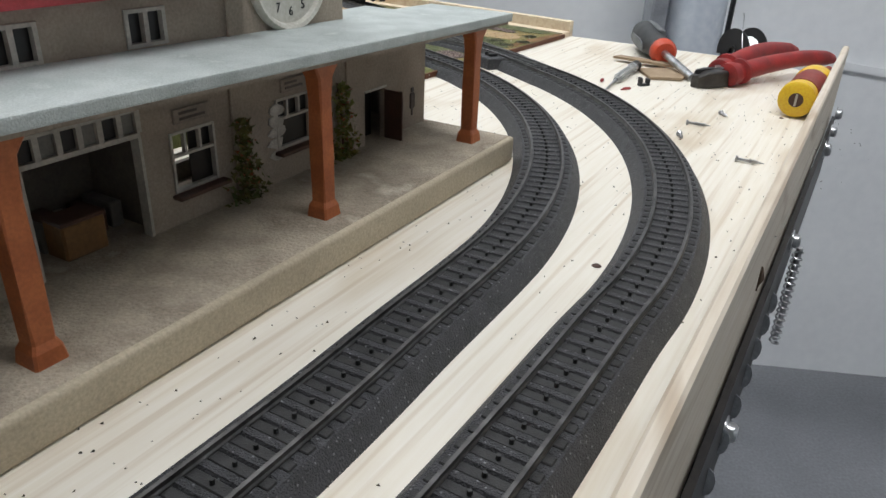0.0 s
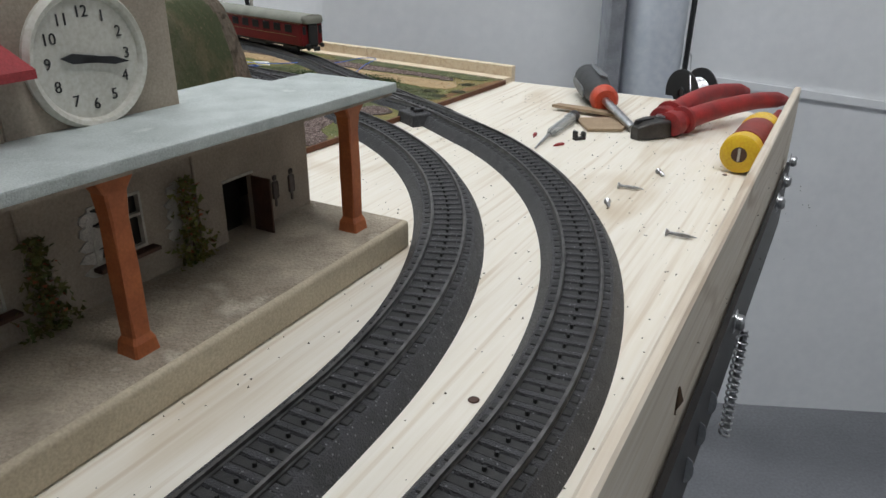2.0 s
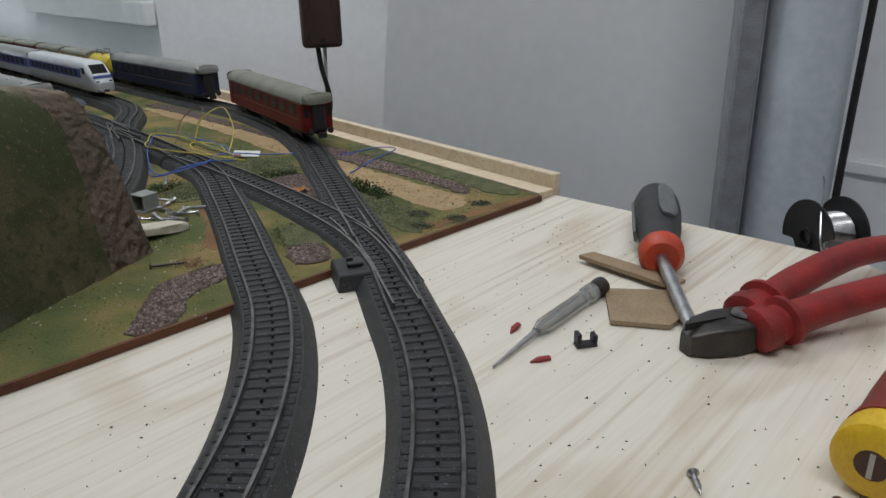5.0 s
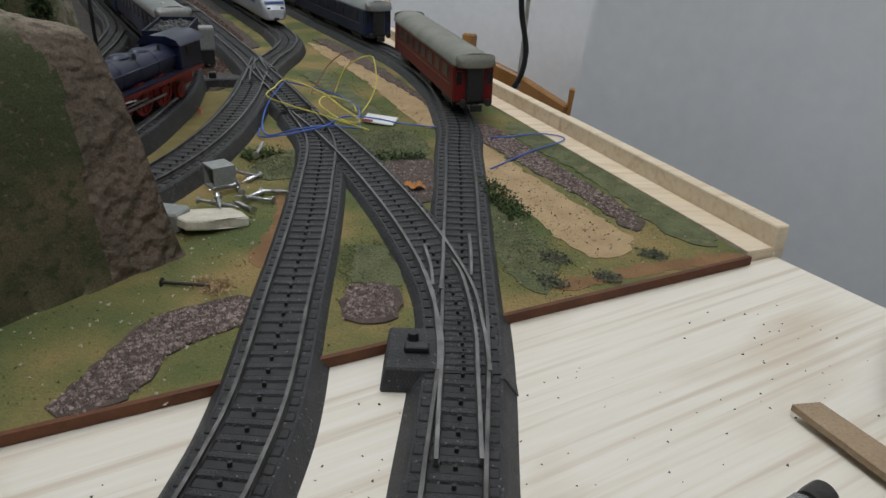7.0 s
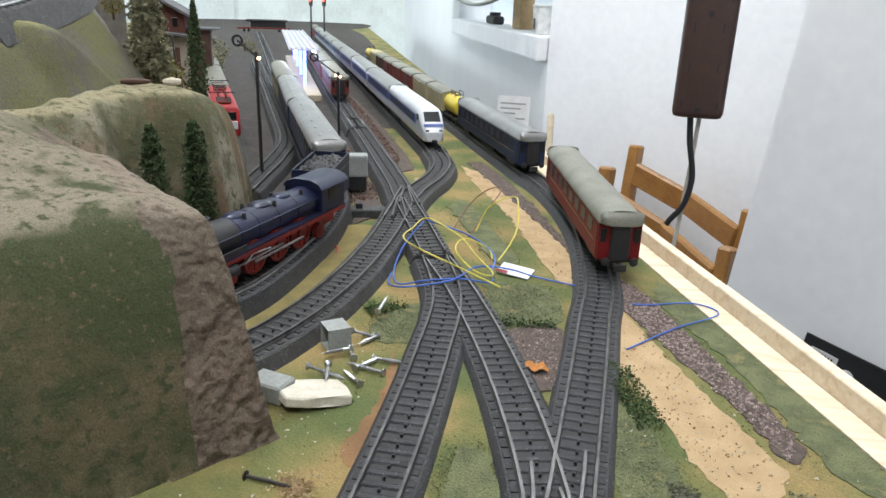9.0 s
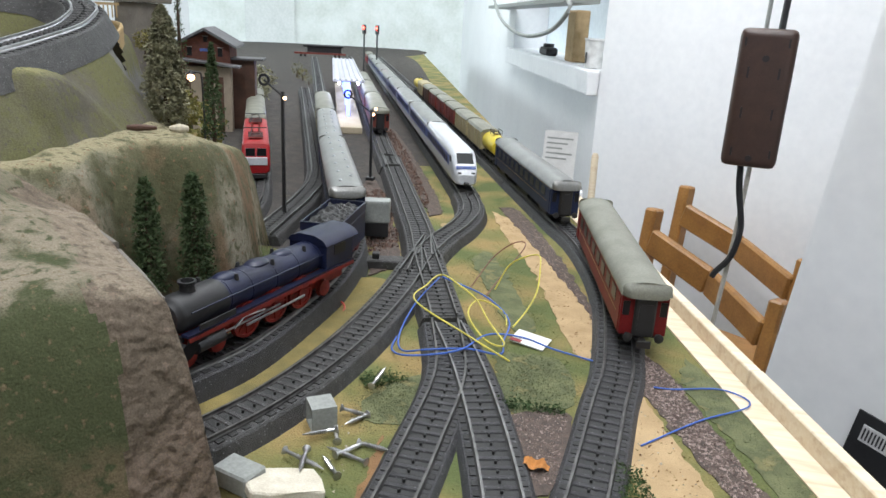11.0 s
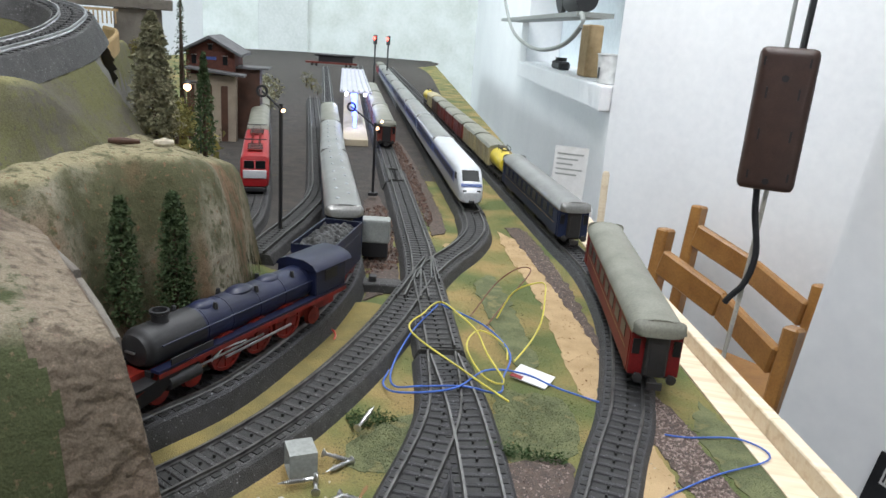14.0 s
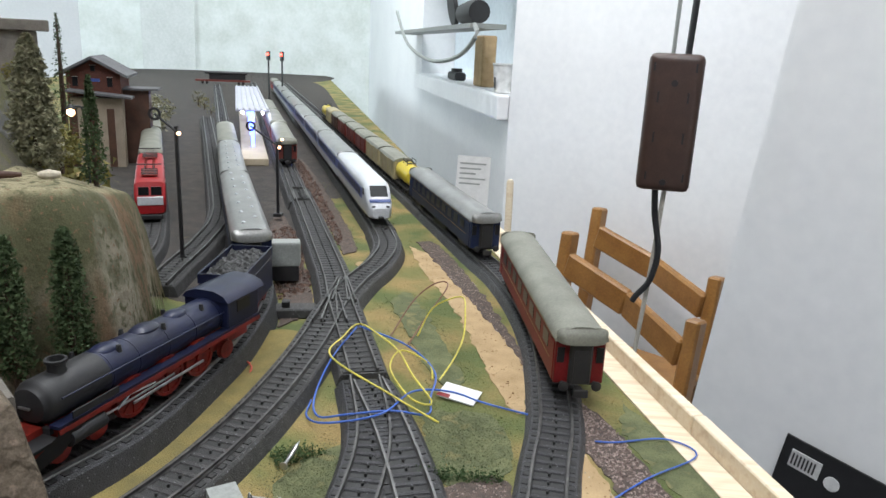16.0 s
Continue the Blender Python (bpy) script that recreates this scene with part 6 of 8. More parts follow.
lathe(bm, [(0.0128, -0.0108), (0.0128, 0.0108)], 24, Matrix.Rotation(radians(90), 4, "Y"))
part("solder_coil", bm, M_STEEL, reel, smooth=True)
bm = bmesh.new()
tube(bm, smooth_path([(-0.008, -0.013, 0.004), (-0.016, -0.022, -0.004), (-0.019, -0.020, 0.004), (-0.012, -0.008, 0.020), (-0.008, -0.002, 0.034), (-0.0085, 0.0, 0.040)], 0.003), 0.0006, 6)
part("wire_end", bm, M_STEEL, reel, smooth=True)


def screw(x, y, z, rz, length, lean=0.0, label="shiny zinc wood screw lying on the plywood"):
    m = pose(x, y, z, 0, 90 + lean, rz)
    ob = thing("screw", label, "screw", m, "loose screws")
    part("head", lathebm([(0.0006, 0.0), (0.0022, 0.0003), (0.0022, 0.0006), (0.0009, 0.0020)], 12), M_STEEL, ob)
    bm = bmesh.new()
    prof = [(0.0009, 0.0020)]
    k = int(length / 0.0012)
    for i in range(k):
        zz = 0.0020 + (length - 0.004) * i / k
        r = 0.0009 if i < k - 2 else 0.0005
        prof += [(r + 0.0004 * (i > k * 0.25), zz + 0.0003), (r, zz + 0.0008)]
    prof.append((0.0002, length))
    lathe(bm, prof, 8)
    part("thread", bm, M_STEEL, ob)
    return ob


screw(0.2000, 0.4230, 0.0017, -68 + 40, 0.017)
screw(0.1900, 0.5020, 0.0017, -26, 0.017)
screw(0.1776, 0.4720, 0.0017, -95, 0.011)
screw(0.2240, 0.5330, 0.0017, -80, 0.011)
for x, y, r in ((0.0913, 0.2680, 0.0022), (0.2689, 0.5303, 0.0018)):
    tagged(part("drill_hole", lathebm([(r, 0.0002), (r * 0.8, 0.0006)], 12, Matrix.Translation((x, y, 0))), M_BROWN), "dark drilled hole in the plywood", "hole")
rnd = random.Random(11)
bm = bmesh.new()
pebble_field(bm, [q2 for q2 in strewn([(0.02, 0.1), (0.30, 0.45), (0.36, 0.68), (0.16, 0.82), (0.0, 0.58), (0.0, 0.45), (-0.1, 0.1)], 900, 0.0, rnd)], 0.0007, rnd)
tagged(part("sawdust_crumbs", bm, mat("dark_crumb", (0.10, 0.08, 0.05), (0.05, 0.045, 0.035), 0.9)), "scattered dark crumbs and sawdust on the plywood", "debris", kind="stuff")


# ---- landscape dressing ----
M_SAND = mat("ochre_sand", (0.47, 0.335, 0.185), (0.38, 0.265, 0.14), 0.95, 0, 60, 1800, 0.5, 2200, c=(0.33, 0.22, 0.10))
M_GRAVELBASE = mat("brown_gravel_bed", (0.13, 0.095, 0.078), (0.075, 0.06, 0.052), 0.95, 0, 200, 1800, 1.0, 1500)
M_GRAVEL = mat("mauve_grey_gravel", (0.40, 0.315, 0.285), (0.13, 0.092, 0.082), 0.9, 0, 500, 2500, thr=(0.4, 0.6))
M_RUBBLE = mat("rust_brown_rubble", (0.15, 0.085, 0.060), (0.075, 0.050, 0.042), 0.9, 0, 160, 1500, 0.6, 900, c=(0.24, 0.18, 0.13))
M_DARKFLOCK = mat("dark_green_flock", (0.030, 0.060, 0.018), (0.05, 0.085, 0.025), 0.95, 0, 90, 1800)
M_SOIL = mat("bare_brown_soil", (0.26, 0.145, 0.065), (0.20, 0.11, 0.05), 0.95, 0, 60, 1800, 0.6, 1500)
M_LICHEN = mat("grey_lichen", (0.20, 0.20, 0.14), (0.13, 0.14, 0.09), 0.95, 0, 90, 1500, 0.8, 1200)
M_CRUMB = mat("pale_crumb", (0.55, 0.50, 0.40), (0.42, 0.36, 0.27), 0.9)
rnd = random.Random(21)


def patch(name, outline, material, label, lift, ragged=0.0035):
    """A thin ragged-edged layer strewn on the landscape."""
    ps = smooth_path([*outline, outline[0]], 0.004)[:-1]
    ps = [p + Vector((noise.noise(p * 130), noise.noise(p * 130 + Vector((7, 3, 1))), 0)) * ragged for p in ps]
    bm = bmesh.new()
    slab(bm, [tuple(p.xy) for p in ps], 0.0035, 0.0040 + lift)
    return tagged(part(name, bm, material), label, "ground patch", kind="structure")


def strew(name, poly, count, size, material, label, z, pebbles=True, flat=0.9):
    bm = bmesh.new()
    spots = strewn(poly, count, z, rnd)
    if not pebbles and count < 5000:
        spots = [p + Vector((rnd.gauss(0, 0.0075), rnd.gauss(0, 0.0075), 0)) for p in spots]
    (pebble_field(bm, spots, size, rnd) if pebbles else tri_cloud(bm, spots, size, rnd, flat))
    return tagged(part(name, bm, material), label, "scatter", kind="stuff")


SANDS = [[(-0.062, 0.925), (-0.020, 0.858), (0.028, 0.822), (0.073, 0.793), (0.085, 0.821), (0.030, 0.862)],
         [(-0.415, 1.148), (-0.349, 1.098), (-0.25, 1.035), (-0.118, 0.935), (-0.120, 0.955), (-0.162, 1.005), (-0.269, 1.072), (-0.35, 1.130)],
         [(-0.405, 1.065), (-0.395, 1.055), (-0.375, 1.07), (-0.385, 1.09)]]
for k, o in enumerate(SANDS):
    patch("sand_patch", o, M_SAND, "strip of ochre sand glued on the landscape", 0.0004 + 0.0001 * k)
GRAVELS = [[(-0.090, 0.972), (-0.058, 0.926), (0.041, 0.864), (0.081, 0.835), (0.074, 0.858), (0.023, 0.897), (-0.060, 0.958)],
           [(-0.030, 0.580), (-0.040, 0.607), (-0.049, 0.637), (-0.034, 0.668), (-0.014, 0.672), (-0.018, 0.650), (-0.024, 0.625), (-0.014, 0.603), (-0.020, 0.582)],
           [(-0.004, 0.702), (0.011, 0.713), (0.030, 0.692), (0.013, 0.678)],
           [(-0.090, 0.842), (-0.070, 0.871), (-0.030, 0.815), (-0.042, 0.80)],
           [(-0.42, 1.165), (-0.28, 1.078), (-0.16, 1.000), (-0.125, 0.965), (-0.135, 0.985), (-0.28, 1.098), (-0.40, 1.175)],
           [(-0.43, 1.07), (-0.46, 1.11), (-0.70, 1.262), (-0.95, 1.41), (-0.95, 1.38), (-0.70, 1.235)],
           [(-0.31, 0.905), (-0.36, 0.945), (-0.43, 0.99), (-0.58, 1.085), (-0.60, 1.12), (-0.44, 1.025), (-0.335, 0.955)]]
for k, o in enumerate(GRAVELS):
    patch("gravel_patch", o, M_GRAVELBASE, "strip of mauve-brown model gravel", 0.0006 + 0.0001 * k)
    strew("gravel", o, (2600, 2200, 900, 900, 1700, 1200, 1000)[k], 0.0011, M_GRAVEL, "loose mauve-grey model gravel", 0.0044)
patch("yard_bed", [(-0.385, 0.885), (-0.44, 1.02), (-0.62, 1.165), (-1.0, 1.41), (-1.9, 1.98), (-2.9, 2.45), (-2.9, 1.9), (-1.6, 1.36), (-0.9, 1.00), (-0.55, 0.87)], mat("dark_yard_ballast", (0.066, 0.056, 0.048), (0.036, 0.033, 0.031), 0.95, 0, 45, 700, 1.0, 900, c=(0.13, 0.10, 0.06)), "dark brown-grey ballast between the yard tracks", 0.00005)
patch("yard_bed", [(-2.9, 1.85), (-2.9, 2.46), (-3.3, 2.72), (-3.1, 3.10), (-3.75, 3.66), (-4.38, 2.72)], bpy.data.materials["dark_yard_ballast"], "dark ballast of the far yard end", 0.00016)
patch("yard_bed", [(-0.66, 1.21), (-0.70, 1.40), (-1.5, 1.98), (-3.1, 3.10), (-3.3, 2.72), (-2.9, 2.46), (-1.9, 1.985), (-1.0, 1.42)], bpy.data.materials["dark_yard_ballast"], "dark brown-grey ballast under the wagon row", 0.00012)
for o, n in (([(-0.46, 1.085), (-0.48, 1.11), (-0.70, 1.255), (-0.95, 1.405), (-0.95, 1.37), (-0.70, 1.225)], 900), ([(-0.36, 0.935), (-0.43, 0.985), (-0.55, 1.06), (-0.56, 1.10), (-0.45, 1.04), (-0.36, 0.975)], 500)):
    strew("rubble", o, n, 0.0030, M_RUBBLE, "rust-brown broken rubble beside the tracks", 0.0046)
for o in SANDS[:2]:
    strew("dark_crumbs", o, 120, 0.0009, M_SOIL, "dark brown crumbs on the ochre sand", 0.0046)
GREENS = [[(-0.150, 0.890), (-0.119, 0.918), (-0.075, 0.883), (-0.094, 0.847)], [(-0.01, 0.837), (0.052, 0.79), (0.072, 0.745), (0.045, 0.757), (0.0, 0.815)],
          [(-0.155, 0.800), (-0.150, 0.835), (-0.115, 0.80), (-0.13, 0.775)], [(-0.07, 0.99), (-0.02, 0.965), (0.06, 0.905), (0.12, 0.85), (0.10, 0.84), (0.03, 0.90), (-0.05, 0.955)],
          [(-0.005, 0.705), (-0.025, 0.738), (-0.006, 0.738), (0.012, 0.717)], [(-0.30, 1.01), (-0.20, 0.945), (-0.155, 0.925), (-0.17, 0.95), (-0.30, 1.035)]]
M_TURF = mat("mossy_turf", (0.155, 0.165, 0.078), (0.095, 0.110, 0.052), 0.95, 0, 70, 900, 1.0, 1100, c=(0.21, 0.19, 0.085), thr=(0.38, 0.58))
for k, o in enumerate(GREENS):
    patch("turf_patch", o, M_TURF, "mossy green turf glued on the landscape", 0.0003 + 0.00008 * k, 0.0045)
    strew("flock", o, 3600, 0.0006, M_TURF, "tufts of green flock grass", 0.0045, False, 0.35)
for o, n in (([(-0.025, 0.845), (-0.012, 0.856), (0.030, 0.820), (0.022, 0.808)], 1100), ([(-0.155, 0.795), (-0.15, 0.822), (-0.165, 0.815), (-0.17, 0.80)], 500), ([(-0.108, 0.845), (-0.073, 0.872), (-0.069, 0.866), (-0.102, 0.838)], 600)):
    bm = bmesh.new()
    tri_cloud(bm, [p + Vector((0, 0, abs(rnd.gauss(0, 0.0022)))) for p in strewn(o, n, 0.0048, rnd)], 0.0012, rnd)
    tagged(part("flock_bush", bm, M_DARKFLOCK), "low dark green flock bushes", "bush", kind="stuff")
patch("yellow_bank", [(-0.185, 0.66), (-0.190, 0.70), (-0.204, 0.749), (-0.238, 0.805), (-0.277, 0.858), (-0.300, 0.885), (-0.285, 0.905), (-0.262, 0.885), (-0.219, 0.823), (-0.190, 0.770), (-0.166, 0.705), (-0.152, 0.66)], mat("ochre_flock", (0.25, 0.195, 0.065), (0.17, 0.14, 0.05), 0.95, 0, 50, 900, 1.0, 1300, c=(0.12, 0.11, 0.045)), "raised ochre flocked bank between the curved tracks", 0.0060, 0.001)
patch("soil_patch", [(-0.060, 0.700), (-0.085, 0.745), (-0.115, 0.775), (-0.075, 0.745), (-0.045, 0.695)], M_SOIL, "bare brown soil beside the track", 0.0002)
patch("soil_patch", [(0.076, 0.752), (0.130, 0.828), (0.126, 0.836), (0.072, 0.762)], M_SOIL, "bare brown soil at the landscape edge", 0.0002)
for x, y, r in ((0.060, 0.780, 0.008), (0.069, 0.757, 0.007), (0.088, 0.776, 0.0065), (-0.050, 0.668, 0.009), (0.098, 0.812, 0.007)):
    bm = bmesh.new()
    tri_cloud(bm, [Vector((x + rnd.gauss(0, r * 0.45), y + rnd.gauss(0, r * 0.35), 0.0046 + abs(rnd.gauss(0, 0.0005)))) for _ in range(420)], 0.0011, rnd, 0.9)
    tagged(part("lichen_patch", bm, M_LICHEN if r != 0.009 else M_SAND), "pale grey lichen spot on the landscape" if r != 0.009 else "ochre crumbs heaped on the landscape", "scatter", kind="stuff")
strew("crumbs", [(-0.12, 0.56), (0.0, 0.60), (-0.03, 0.67), (-0.15, 0.80), (-0.10, 0.70)], 120, 0.0012, M_CRUMB, "pale crumbs strewn on the landscape", 0.0040)
strew("crumbs", [(-0.10, 0.93), (0.13, 0.84), (0.06, 0.74), (-0.02, 0.83)], 160, 0.0010, M_CRUMB, "pale crumbs strewn on the landscape", 0.0045)
strew("flock", [(-0.14, 0.47), (0.0, 0.62), (0.13, 0.835), (-0.20, 1.08), (-0.6, 1.36), (-0.8, 1.3), (-0.33, 0.95), (-0.12, 0.80), (-0.09, 0.62)], 9000, 0.0009, M_GRASS, "fine olive scatter grass", 0.0042, False)

leaf2 = thing("dry_leaf", "curled orange-brown dry leaf", "leaf", pose(-0.046, 0.817, 0.0048, 0, 0, 30))
part("blade", heightfield(-0.008, 0.0081, -0.0055, 0.0056, 0.0011, lambda x, y: (0.001 + 0.0022 * math.sin(x * 420) ** 2 + 0.002 * abs(y) * 180 * 0.4) if (x / 0.008) ** 2 + (y / 0.0055) ** 2 < 1 + 0.3 * math.sin(x * 1900) else None), mat("dry_leaf_orange", (0.46, 0.19, 0.045), (0.36, 0.14, 0.03), 0.8), leaf2)

# point motor, blades and frog of the near turnout
pmx = thing("point_motor", "dark grey turnout motor box beside the track", "turnout motor", pose(0.0500, 0.6705, 0, 0, 0, 31))
bm = bmesh.new()
v = [bm.verts.new(c) for c in ((-0.010, -0.0155, 0), (0.0105, -0.0155, 0), (0.0105, 0.0155, 0), (-0.010, 0.0155, 0), (-0.0082, -0.0140, 0.0095), (0.0105, -0.0140, 0.0095), (0.0105, 0.0135, 0.0095), (-0.0082, 0.0135, 0.0095))]
for f2 in ((0, 3, 2, 1), (4, 5, 6, 7), (0, 1, 5, 4), (1, 2, 6, 5), (2, 3, 7, 6), (3, 0, 4, 7)):
    bm.faces.new([v[i] for i in f2])
bmesh.ops.bevel(bm, geom=bm.edges[:], offset=0.0007, segments=1, affect="EDGES")
part("housing", bm, M_BED, pmx)
part("lever", boxbm(-0.002, 0.007, -0.0045, -0.0005, 0.0096, 0.0122, 0.0005), M_BLACK, pmx)
part("knob", lathebm([(0.0022, 0.0096), (0.0018, 0.0125)], 10, Matrix.Translation((0.001, 0.005, 0))), M_BLACK, pmx)
turnout = thing("turnout_blades", "bright worn switch rails of the turnout", "turnout", group="model railway tracks")
for pts2, nm in (([(0.0905, 0.6235), (0.0740, 0.6520), (0.0560, 0.6825), (0.0290, 0.7150), (0.0170, 0.7275)], "switch_rail"), ([(0.1015, 0.6310), (0.0820, 0.6640), (0.0640, 0.6940), (0.0395, 0.7270), (0.0260, 0.7400)], "switch_rail"),
                 ([(0.0375, 0.7120), (0.0205, 0.7420), (0.0070, 0.7640)], "frog_rail"), ([(0.0330, 0.7130), (0.0225, 0.7280), (0.0080, 0.7450)], "wing_rail"), ([(0.0420, 0.7300), (0.0290, 0.7525), (0.0180, 0.7700)], "guard_rail")):
    bm = bmesh.new()
    sweep(bm, [Vector((p.x, p.y, 0.0006)) for p in smooth_path(pts2, 0.004)], rail_profile(0.0))
    part(nm, bm, M_RAILB, turnout)
for c in ((-0.325, 0.978), (-0.297, 0.945)):
    bm = bmesh.new()
    for s2 in (-0.0125, -0.006, 0.006, 0.0125):
        d2 = Vector((-0.74, 0.67, 0))
        p2 = Vector((*c, 0.0068)) + Vector((0.67, 0.74, 0)) * s2
        sweep(bm, [p2 - d2 * 0.03, p2 + d2 * 0.03 + Vector((0.67, 0.74, 0)) * (-s2 * 0.7)], rail_profile(0.0))
    xr = thing("double_slip", "worn crossing rails of the double slip", "turnout", group="model railway tracks")
    part("crossing_rail", bm, M_RAIL, xr)
pm2 = thing("point_motor", "dark turnout motor with a white connector", "turnout motor", pose(-0.327, 0.928, 0.004, 0, 0, 52))
part("housing", boxbm(-0.030, 0.020, -0.008, 0.008, 0, 0.008, 0.001), M_BED2, pm2)
part("lever", boxbm(-0.006, 0.000, -0.004, 0.003, 0.0081, 0.0130, 0.0006), M_BLACK, pm2)
part("connector", boxbm(-0.029, -0.021, -0.0055, 0.0045, 0.0081, 0.0115, 0.0005), M_CREAM, pm2)

# ---- loose things on the landscape ----
M_CABLEBLUE = mat("blue_wire", (0.05, 0.14, 0.55), None, 0.4)
M_CABLEYEL = mat("yellow_wire", (0.72, 0.62, 0.10), None, 0.4)
M_CABLERED = mat("red_wire", (0.50, 0.05, 0.025), None, 0.4)
M_CABLEBRN = mat("brown_wire", (0.16, 0.05, 0.025), None, 0.4)
wire("yellow_cable", [(-0.124, 0.879, 0.012), (-0.16, 0.877, 0.016), (-0.218, 0.880, 0.020), (-0.236, 0.905, 0.021), (-0.245, 0.927, 0.022), (-0.222, 0.925, 0.021), (-0.199, 0.921, 0.018), (-0.170, 0.905, 0.016), (-0.142, 0.893, 0.012), (-0.155, 0.888, 0.012), (-0.190, 0.905, 0.014), (-0.205, 0.930, 0.014), (-0.18, 0.930, 0.013), (-0.165, 0.918, 0.010)], 0.0006, M_CABLEYEL, "loose looping yellow wire over the tracks", "wire")
wire("yellow_cable", [(-0.229, 0.97, 0.006), (-0.228, 0.983, 0.024), (-0.216, 0.99, 0.034), (-0.208, 0.995, 0.036), (-0.194, 0.981, 0.033), (-0.181, 0.965, 0.022), (-0.174, 0.948, 0.013), (-0.164, 0.922, 0.008)], 0.0006, M_CABLEYEL, "tall loop of yellow wire", "wire")
wire("blue_cable", [(-0.245, 0.925, 0.020), (-0.228, 0.890, 0.014), (-0.202, 0.855, 0.008), (-0.183, 0.842, 0.006), (-0.165, 0.848, 0.012), (-0.150, 0.868, 0.013), (-0.137, 0.884, 0.010), (-0.150, 0.900, 0.010), (-0.170, 0.925, 0.012), (-0.205, 0.935, 0.016), (-0.245, 0.926, 0.021)], 0.0006, M_CABLEBLUE, "loose looping blue wire over the tracks", "wire")
wire("blue_cable", [(-0.202, 0.852, 0.0055), (-0.188, 0.838, 0.0055), (-0.168, 0.836, 0.010), (-0.150, 0.860, 0.014), (-0.160, 0.895, 0.012), (-0.150, 0.918, 0.008), (-0.128, 0.925, 0.006), (-0.095, 0.935, 0.006)], 0.0006, M_CABLEBLUE, "blue wire trailing to the back track", "wire")
wire("blue_cable", [(-0.026, 0.876, 0.0052), (-0.021, 0.923, 0.0055), (-0.012, 0.962, 0.0065), (-0.032, 0.967, 0.006), (-0.050, 0.944, 0.0055), (-0.060, 0.935, 0.0055)], 0.0005, M_CABLEBLUE, "blue wire lying over the gravel by the batten", "wire")
wire("brown_cable", [(-0.242, 0.955, 0.006), (-0.261, 0.997, 0.018), (-0.259, 1.016, 0.028), (-0.254, 1.026, 0.03), (-0.245, 1.018, 0.028), (-0.236, 0.985, 0.014), (-0.22, 0.95, 0.006)], 0.0005, M_CABLEBRN, "thin brown wire loop", "wire")
wire("red_cable", [(-0.222, 0.776, 0.005), (-0.224, 0.792, 0.007), (-0.238, 0.812, 0.010), (-0.262, 0.842, 0.013), (-0.255, 0.846, 0.011), (-0.245, 0.836, 0.008)], 0.0007, M_CABLERED, "short loose red wire between the curved tracks", "wire")
tag2 = thing("white_tag", "white folded paper tag with a red stripe", "paper tag", pose(-0.146, 0.922, 0.0062, 6, 4, 20))
part("paper", boxbm(-0.012, 0.012, -0.008, 0.008, 0, 0.0008), mat("white_paper", (0.78, 0.78, 0.76), (0.7, 0.7, 0.68), 0.7), tag2)
part("stripe", boxbm(-0.012, -0.004, -0.0082, -0.0045, 0.0009, 0.0011), M_REDRUB, tag2)

M_GREYPLA = mat("grey_plastic", (0.30, 0.315, 0.30), (0.25, 0.265, 0.25), 0.5)
gb = thing("grey_plastic_box", "small open grey plastic box with screws round it", "plastic box", pose(-0.139, 0.756, 0.004, 0, 0, -18))
bm = bmesh.new()
for a, b, c, d, e, f2 in ((-0.007, 0.007, -0.0065, 0.0065, 0.0, 0.001), (-0.007, 0.007, -0.0065, 0.0065, 0.0125, 0.0135), (-0.007, -0.006, -0.0065, 0.0065, 0.001, 0.0125), (0.006, 0.007, -0.0065, 0.0065, 0.001, 0.0125), (-0.006, 0.006, 0.0055, 0.0065, 0.001, 0.0125)):
    box(bm, a, b, c, d, e, f2)
part("case", bm, M_GREYPLA, gb)
gb2 = thing("grey_plastic_box", "grey plastic box lying at the hill foot", "plastic box", pose(-0.117, 0.700, 0.004, 0, 0, 20))
part("case", boxbm(-0.010, 0.010, -0.007, 0.007, 0, 0.010, 0.001), M_GREYPLA, gb2)
plate = thing("white_plaster_piece", "chipped white plaster slab on the landscape", "plaster piece", pose(-0.1005, 0.7125, 0.0042, -5, 8, 68))
bm = bmesh.new()
o2 = [(0.0165 * c + rnd.uniform(-0.0012, 0.0012), 0.0115 * s2 + rnd.uniform(-0.0012, 0.0012)) for c, s2 in ((-1, -0.9), (-0.4, -1), (0.3, -0.95), (1, -0.9), (1.02, 0), (0.95, 0.9), (0.3, 1), (-0.5, 0.92), (-1.05, 1.0), (-1.0, 0))]
slab(bm, o2, 0.001, 0.0062)
bmesh.ops.bevel(bm, geom=bm.edges[:], offset=0.0008, segments=1, affect="EDGES")
part("slab", bm, mat("chipped_plaster", (0.66, 0.62, 0.52), (0.54, 0.49, 0.39), 0.85, 0, 120, 1200, 0.5), plate)
for x, y, z, rz, ln, lean in ((-0.146, 0.792, 0.012, 120, 0.020, -8), (-0.140, 0.768, 0.0095, 60, 0.018, 20), (-0.118, 0.752, 0.006, 150, 0.020, 0), (-0.124, 0.726, 0.0085, 20, 0.024, 4), (-0.095, 0.754, 0.006, 200, 0.024, 0), (-0.094, 0.737, 0.006, 170, 0.019, 0), (-0.090, 0.722, 0.0055, 240, 0.014, 0), (-0.125, 0.757, 0.008, 250, 0.018, 0), (-0.108, 0.744, 0.007, 95, 0.020, 3), (-0.131, 0.780, 0.006, 275, 0.016, 0), (-0.118, 0.735, 0.009, 320, 0.020, -3), (-0.112, 0.760, 0.006, 30, 0.018, 0)):
    screw(x, y, z, rz, ln, lean, "shiny zinc screw in the heap by the track")
